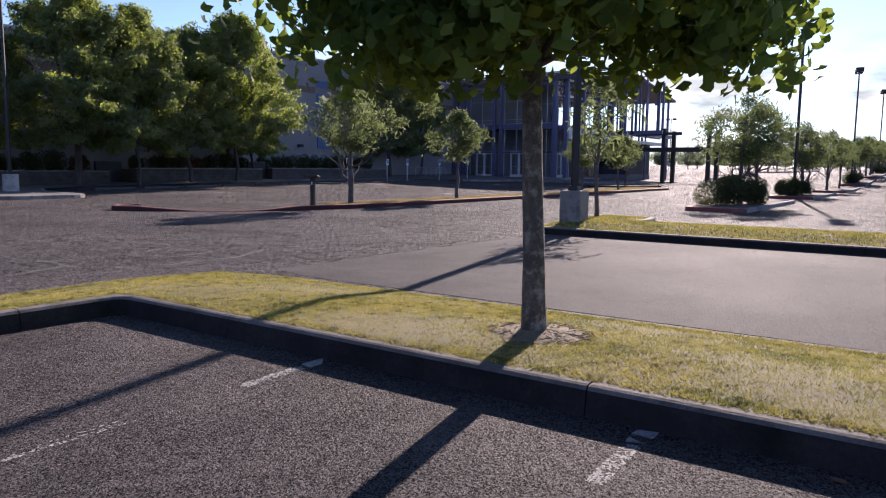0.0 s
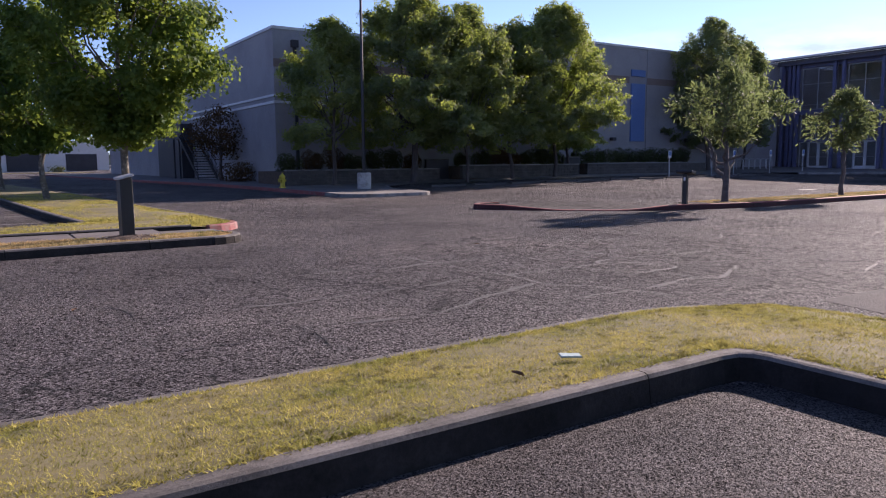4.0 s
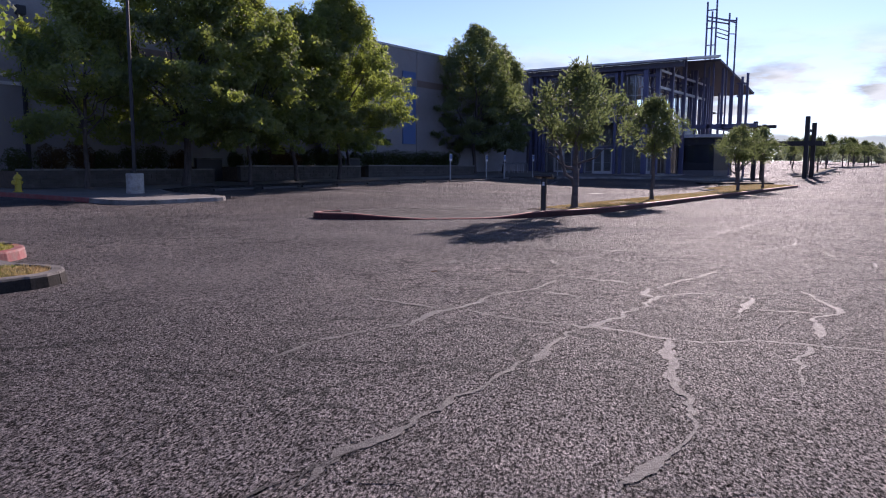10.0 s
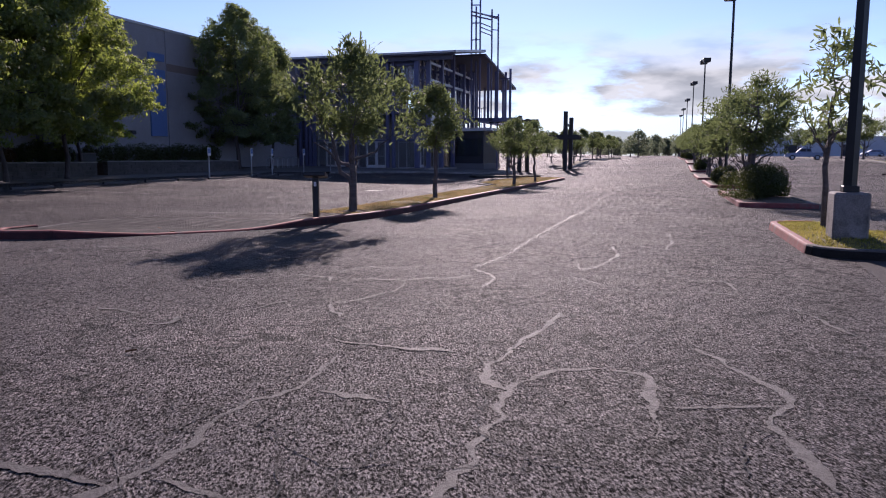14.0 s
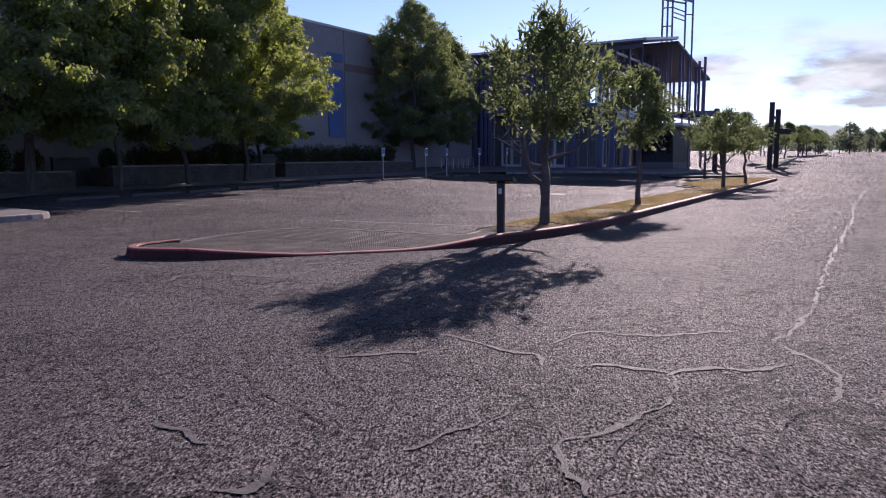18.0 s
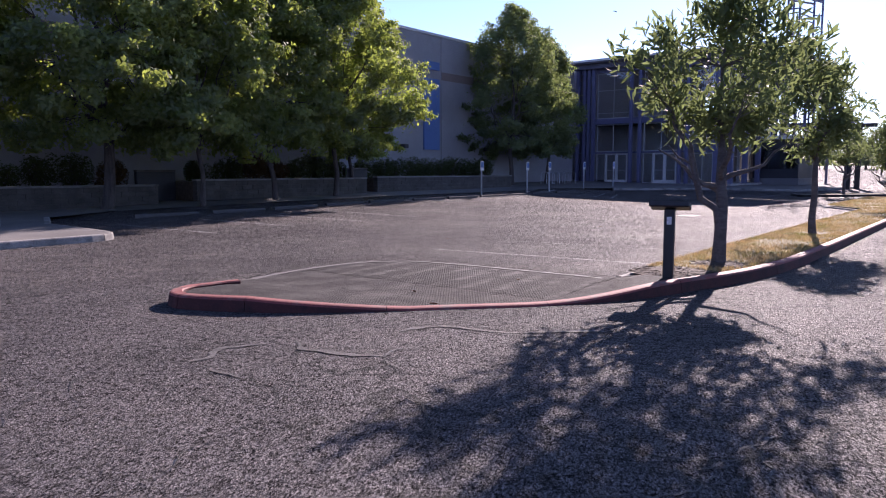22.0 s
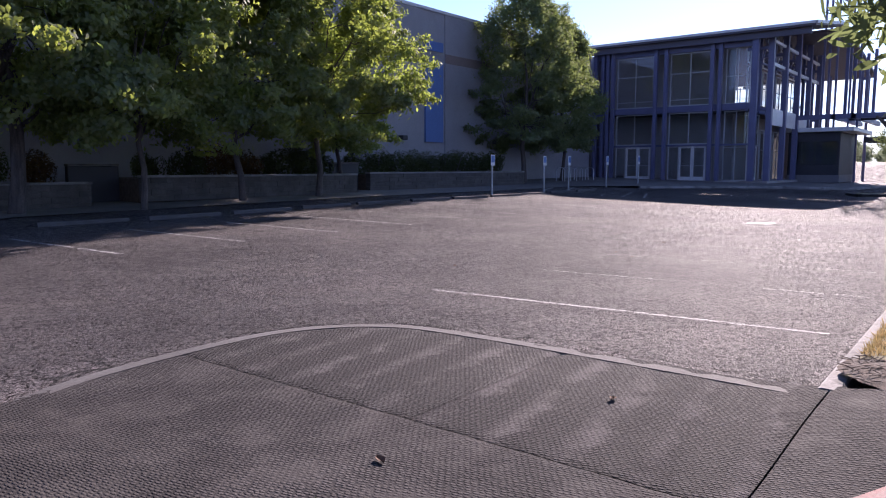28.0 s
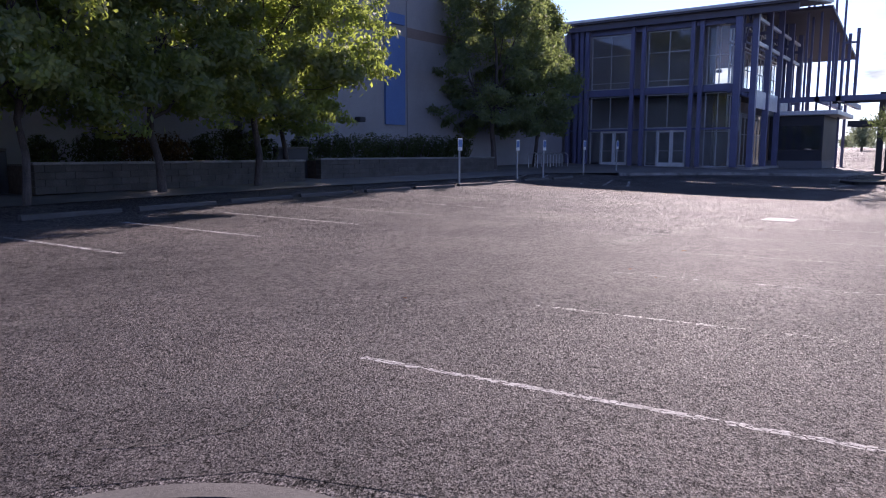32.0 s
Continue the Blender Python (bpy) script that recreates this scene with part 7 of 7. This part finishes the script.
CRACKS_RAMP = [
    [(13.86, 12.44), (14.08, 12.47), (14.25, 12.61), (14.54, 12.55), (14.69, 12.43)], [(13.85, 12.34), (13.87, 12.04), (13.87, 11.75)],
    [(14.90, 12.33), (14.74, 12.05), (14.78, 11.79), (14.93, 11.39), (15.16, 11.44), (15.35, 11.35), (15.62, 11.32)],
    [(15.70, 11.86), (15.98, 11.81), (16.16, 11.65), (16.21, 11.30), (16.30, 11.04), (16.49, 10.85), (16.90, 10.31)], [(14.87, 11.33), (14.79, 11.08), (14.76, 10.90)],
]
CRACKS_WEST = [
    [(3.41, 5.19), (3.53, 4.88), (3.63, 4.30), (3.67, 4.08), (3.15, 3.95)], [(4.55, 3.58), (4.66, 3.25), (4.68, 2.99), (4.77, 2.72), (4.73, 2.47), (4.72, 2.18)],
    [(3.60, 2.67), (3.98, 2.78), (4.30, 2.79), (4.58, 2.83)], [(3.67, 4.08), (4.24, 4.14), (4.76, 4.05)], [(4.50, 3.93), (4.55, 3.77), (4.62, 3.64)],
]
for i, c in enumerate(CRACKS + CRACKS_EAST + CRACKS_MID + CRACKS_NORTH + CRACKS_RAMP + CRACKS_WEST):
    # the west cracks take the copy darkened for want of sun sheen
    old = c in CRACKS_WEST
    w0, w1 = (0.016, 0.090) if c in CRACKS else (0.006, 0.035) if old else (0.010, 0.064) if c in CRACKS_EAST else (0.014, 0.075)
    ob = part("crack_seam", seam_patch(c, w0, w1, 0.0035 + 0.00011 * i, 5 + i), M_SEAM_DARK if old else M_SEAM)
    tagged(ob, "dark filled crack in asphalt" if old else "pale dust-filled crack wandering over asphalt", "crack", kind="structure")
OPEN = [
    [(4.6, 3.8), (4.6, 3.2), (4.8, 2.8), (4.7, 1.9)], [(1.1, 5.5), (1.8, 5.3), (2.9, 5.3), (3.5, 4.5), (3.5, 4.0), (4.8, 4.1)], [(1.4, 3.7), (2.5, 4.0), (3.5, 4.0)],
    [(10.3, 5.8), (10.2, 5.5), (10.3, 4.8)], [(10.0, 7.8), (10.6, 7.6), (10.6, 7.0), (10.8, 6.3), (11.4, 6.3)], [(11.4, 6.3), (12.6, 5.9), (13.0, 5.2)],
    [(14.7, 12.1), (14.8, 11.5), (14.9, 10.7)], [(13.3, 12.0), (13.8, 11.7), (14.2, 10.6), (13.6, 9.4), (14.4, 8.4)], [(11.8, 9.6), (12.8, 8.8), (14.4, 8.4)],
    [(19.3, 16.4), (20.3, 15.9), (21.2, 16.3), (22.7, 16.8), (24.0, 18.0)], [(22.8, 13.9), (24.2, 13.9), (25.4, 13.4)], [(17.0, 17.0), (18.2, 18.1), (18.6, 20.0), (20.5, 21.0)],
    [(12.2, 14.2), (13.0, 16.0), (12.6, 18.0)], [(11.8, 4.3), (12.2, 3.4), (13.4, 3.2)],
]
for i, c in enumerate(OPEN):
    ob = part("crack", strip_patch("crack", c, 0.003, 0.013, M_CRACK, 0.010 + 0.0003 * i, 0.10, 25 + i, 0.06), M_CRACK)
    tagged(ob, "narrow dark open crack in asphalt", "crack", kind="structure")



def crack_net(label, x0, x1, y0, y1, n, w, material, seed, z, length=(0.6, 2.6), bend=0.42, keep=None):
    """Many jagged, forking cracks over a stretch of asphalt, as one patch of thin strips."""
    rnd = random.Random(seed)
    vs, fs = [], []
    todo = [(rnd.uniform(x0, x1), rnd.uniform(y0, y1), rnd.uniform(0, 6.283), rnd.uniform(*length), 1.0) for _ in range(n)]
    while todo:
        x, y, a, ln, k = todo.pop()
        if keep and not keep(x, y):
            continue
        main, i, steps = a, 0, max(3, int(ln / 0.055))
        while i <= steps:
            ww = rnd.uniform(*w) * k * (1 - abs(2 * i / steps - 1) ** 3 * 0.75) / 2
            nx, ny = -math.sin(a) * ww, math.cos(a) * ww
            h = gz(x, y) + z
            vs += [(x + nx, y + ny, h), (x - nx, y - ny, h)]
            if i:
                m = len(vs)
                fs.append((m - 3, m - 1, m - 2, m - 4))
            a = main + rnd.gauss(0, bend)
            main += rnd.gauss(0, 0.10)
            s = 0.055 * rnd.uniform(0.6, 1.4)
            x, y = x + math.cos(a) * s, y + math.sin(a) * s
            if rnd.random() < 0.045 and k > 0.5 and ln > 0.5:
                todo.append((x, y, main + rnd.choice((-1, 1)) * rnd.uniform(0.6, 1.3), ln * rnd.uniform(0.25, 0.6), k * 0.8))
            i += 1
    ob = from_arrays("crack_network", np.array(vs), np.array(fs), material)
    return tagged(ob, label, "crack", kind="stuff")


open_asphalt = lambda x, y: not (x < 9.5 and y < 2.2) and not (x > 16.5 and y < 1.4) and not (x > 14.8 and 9.4 < y < 16.2)
crack_net("fine dark crazing cracks in worn asphalt of the aisle", -2, 34, 2.2, 9.6, 110, (0.003, 0.010), M_CRACK, 71, 0.0125, keep=open_asphalt)
crack_net("jagged dark cracks in the worn middle of the aisle", 5, 20, 2.3, 9.4, 26, (0.004, 0.015), M_CRACK, 76, 0.0115, (1.0, 3.4), 0.38, open_asphalt)
crack_net("close net of dark cracks where the aisle has crazed", 8.5, 15.5, 2.6, 6.3, 24, (0.004, 0.015), M_CRACK, 77, 0.0118, (0.6, 2.2), 0.40)
crack_net("close net of dark cracks further along the aisle", 15.5, 30, 2.4, 6.4, 40, (0.005, 0.018), M_CRACK, 78, 0.0118, (0.6, 2.4), 0.40)
crack_net("fine dark crazing cracks in asphalt west of the ramp", -6, 15, 9.6, 24, 50, (0.003, 0.012), M_CRACK, 72, 0.0125, keep=lambda x, y: x > 7.6 and open_asphalt(x, y))
crack_net("fine dark cracks across the parking bays", 21, 60, 12.2, 26, 70, (0.003, 0.012), M_CRACK, 73, 0.0125)
crack_net("pale dust-filled hairline cracks along the aisle", 8, 70, 2.0, 9.4, 60, (0.006, 0.026), M_SEAM, 74, 0.0035, (1.0, 3.5), 0.34, open_asphalt)
crack_net("hairline cracks in the asphalt of a parking bay", 1.5, 6.2, -9, -0.6, 8, (0.003, 0.009), M_CRACK, 75, 0.006, (0.5, 1.4))

# ---------------------------------------------------------------- far things
def vehicle(x, y, z, rz, paint, label, pickup=False):
    """A parked vehicle: a lofted body, glazed cab, four wheels with rims, lamps and bumpers."""
    v = thing("pickup_truck" if pickup else "car", x, y, z, rz, label=label, category="car", group="parked cars")
    L, W = (5.2, 1.92) if pickup else (4.6, 1.8)
    if pickup:
        low = [(-L / 2, 0.46), (-L / 2, 1.02), (-0.80, 1.04), (1.15, 1.06), (2.35, 0.98), (L / 2, 0.82), (L / 2, 0.46)]
        cab = [(-0.85, 1.04), (-0.70, 1.70), (0.45, 1.74), (1.15, 1.06)]
    else:
        low = [(-L / 2, 0.42), (-L / 2, 0.85), (-1.7, 0.95), (1.2, 0.95), (2.1, 0.80), (L / 2, 0.66), (L / 2, 0.42)]
        cab = [(-1.75, 0.95), (-1.1, 1.42), (0.45, 1.44), (1.25, 0.95)]

    def loft(profile, w0, w1):
        bm = bmesh.new()
        lo, hi = min(q[1] for q in profile), max(q[1] for q in profile)
        rows = [[bm.verts.new((px, sy * (w0 + (w1 - w0) * (pz - lo) / (hi - lo)), pz)) for px, pz in profile] for sy in (-1, 1)]
        n = len(profile)
        bm.faces.new(rows[0])
        bm.faces.new(rows[1][::-1])
        for i in range(n):
            bm.faces.new((rows[0][i], rows[1][i], rows[1][(i + 1) % n], rows[0][(i + 1) % n]))
        bmesh.ops.recalc_face_normals(bm, faces=bm.faces[:])
        return bm

    part("body", loft(low, W / 2, W / 2 - 0.06), paint, v)
    part("cab", loft(cab, W / 2 - 0.08, W / 2 - 0.22), paint, v)
    x0, x1, zt = cab[1][0], cab[2][0], cab[1][1]
    for sy in (-1, 1):
        for a0, a1 in ((x0 + 0.02, (x0 + x1) / 2 - 0.04), ((x0 + x1) / 2 + 0.04, x1 + 0.25)):
            part("window", boxes((a0, a1, sy * (W / 2 - 0.13) - 0.02, sy * (W / 2 - 0.13) + 0.02, cab[0][1] + 0.08, zt - 0.16)), M_DARK, v)
    for sx in (-L / 2 - 0.04, L / 2 - 0.04):
        part("bumper", boxes((sx, sx + 0.08, -W / 2 + 0.05, W / 2 - 0.05, 0.42, 0.60), bevel=0.02), M_MULLION, v)
    if pickup:
        part("bed_opening", boxes((-L / 2 + 0.12, -0.95, -W / 2 + 0.14, W / 2 - 0.14, 1.03, 1.05)), M_DARK, v)
    for sx in (-L * 0.30, L * 0.31):
        for sy in (-1, 1):
            tyre = part("wheel", tube(bmesh.new(), (sx, sy * (W / 2 - 0.22), 0.36), (sx, sy * (W / 2 + 0.015), 0.36), 0.36, seg=20), M_BLACK, v)
            part("rim", tube(bmesh.new(), (sx, sy * (W / 2 + 0.01), 0.36), (sx, sy * (W / 2 + 0.025), 0.36), 0.22, seg=14), M_MULLION, tyre)
    return v


M_SILVER = surface("silver_blue_car_paint", (0.20, 0.24, 0.32), (0.26, 0.30, 0.38), 0.3, 1.0, 30, 0.03, metal=0.3)
vehicle(119.0, -15.5, gz(119, -15), 85, M_SILVER, "silver-blue pickup truck parked on the far lot", True)
vehicle(176.0, -38.0, gz(176, -38), 88, M_SILVER, "silver car parked far off by the trees")
vehicle(180.0, -45.0, gz(180, -45), 92, M_WHITE, "white car parked far off by the trees")
# timber power poles behind the far lot
for x, y, h in ((196, -47, 14.5), (196, -50.5, 13.0), (200, -54, 16.0), (214, -44, 12.5)):
    pp = thing("power_pole", x, y, gz(x, y) - 0.3, label="tall timber power pole with crossarms behind a far lot", category="power pole", group="power poles")
    part("shaft", tube(bmesh.new(), (0, 0, 0), (0, 0, h), 0.20, 0.13, 8), M_BARK_DARK, pp)
    for z in (h - 0.5, h - 2.2):
        part("crossarm", boxes((-0.07, 0.07, -1.3, 1.3, z - 0.08, z + 0.08)), M_BARK_DARK, pp)


def slab_building(name, x0, x1, y0, y1, h, mat, label, openings, face):
    b = thing(name, label=label, category="building")
    part("wall", boxes((x0, x1, y0, y1, -0.2, h)), mat, b)
    part("roof", boxes((x0 - 0.2, x1 + 0.2, y0 - 0.2, y1 + 0.2, h, h + 0.3)), M_TRIM, b)
    for a0, a1, z0, z1 in openings:
        r = (a0, a1, y0 - 0.06, y0 - 0.003, z0, z1) if face == "y" else (x0 - 0.06, x0 - 0.003, a0, a1, z0, z1)
        part("window", boxes(r), M_DARK, b)
    return b


slab_building("office_building", -50, 24, 140, 165, 5.4, M_OFFICE, "low white office building with dark window bays", [(-46 + 9 * k, -41 + 9 * k, 0.3, 3.3) for k in range(8)], "y")
# sheet metal lightened to carry the haze of distance in its colour
M_SHED = surface("pale_blue_sheet_metal", (0.52, 0.57, 0.62), (0.60, 0.65, 0.70), 0.6, 0.3, 20, 0.1)
slab_building("warehouse", 205, 230, -85, -16, 6.7, M_SHED, "long pale blue metal warehouse beyond the lot", [(-80 + 13 * k, -77 + 13 * k, 2.1, 5.0) for k in range(5)], "x")
verge = part("verge", boxes((-60, 40, 118, 128, 0.0, 0.24)), M_SOIL)
tagged(verge, "strip of dry turf before an office building", "lawn", kind="structure")


def belt(name, pts, seed, h, label, per=1.0, size=0.75):
    """A far belt of trees: many clumps of leaves along a line."""
    rng = np.random.default_rng(seed)
    out = []
    line = resample(pts, 5.0)
    for p in line:
        c = np.array((p.x + rng.normal(0, 3), p.y + rng.normal(0, 3), gz(p.x, p.y)))
        hh = h * rng.uniform(0.55, 1.15)
        n = int(520 * per)
        d = rng.normal(0, 1, (n, 3))
        d /= np.linalg.norm(d, axis=1)[:, None]
        q = d * rng.uniform(0.4, 1.0, n)[:, None] * np.array((hh * 0.46, hh * 0.46, hh * 0.50))
        q[:, 2] = np.maximum(0.1, q[:, 2] + hh * 0.46)
        out.append(c + q)
    pts = np.concatenate(out)
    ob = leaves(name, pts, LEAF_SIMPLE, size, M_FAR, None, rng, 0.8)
    return tagged(ob, label, "trees", kind="stuff")


for i, (x0, x1, y0, y1) in enumerate(N_FAR):
    for k in range(3):
        put(cherry if (i + k) % 2 else cherry2, x0 + 2.5 + 6.3 * k, (y0 + y1) / 2, 0.9 if (i + k) % 2 else 1.05, 67 * (i + 2 * k), 0.12)
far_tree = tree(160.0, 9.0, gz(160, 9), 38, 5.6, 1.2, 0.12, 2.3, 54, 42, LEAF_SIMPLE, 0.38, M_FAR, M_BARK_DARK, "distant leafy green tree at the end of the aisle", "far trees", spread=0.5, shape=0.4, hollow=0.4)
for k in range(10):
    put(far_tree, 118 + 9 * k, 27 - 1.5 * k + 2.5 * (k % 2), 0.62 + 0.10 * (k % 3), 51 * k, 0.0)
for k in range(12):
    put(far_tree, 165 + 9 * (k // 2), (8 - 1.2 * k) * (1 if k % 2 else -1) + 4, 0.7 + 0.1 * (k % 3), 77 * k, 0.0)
belt("far_hedge", [(222, 70), (222, 20), (220, -14)], 6, 2.6, "low dark hedge at the end of the aisle", 0.7, 0.5)
belt("far_trees", [(250, 90), (255, 40), (255, 0), (250, -16)], 7, 6.5, "belt of low trees beyond the end of the aisle", 0.7, 0.9)
belt("far_trees", [(300, 120), (320, 30), (320, -60), (290, -170)], 2, 9.0, "distant belt of trees on the horizon", 0.7, 1.2)
belt("far_trees", [(160, -50), (165, -100), (140, -150)], 3, 7.0, "trees beyond the south-east lot")
belt("far_trees", [(290, -170), (100, -260), (-120, -240), (-260, -60), (-240, 120), (-90, 210), (60, 200)], 4, 11.0, "distant belt of trees round the site", 0.5, 1.7)
for i, (x, y) in enumerate(((65, -20), (78, -20), (92, -19.6), (104, -19.5), (116, -19.6), (132, -20.5), (144, -20.4), (156, -20.5))):
    put(cherry, x, y, 1.3, 60 * i, 0.12)
for i, (x, y) in enumerate(((-30, 132), (-18, 133), (-4, 132), (6, 131), (15, 133))):
    bush(x, y, 0.0, 200 + i, 1.8, 1.2, 1.3, 500, 0.25, None, "clipped shrub before an office building", "office shrubs")
# power poles far off
for i, (x, y) in enumerate(((230, -85), (236, -92), (242, -99))):
    pw = thing("utility_pole", x, y, gz(x, y), label="distant wooden utility pole with crossarm", category="utility pole", group="utility poles")
    part("pole", tube(bmesh.new(), (0, 0, 0), (0, 0, 14), 0.16, 0.1, 8), M_POLE, pw)
    part("crossarm", boxes((-0.08, 0.08, -1.3, 1.3, 12.8, 13.0)), M_POLE, pw)
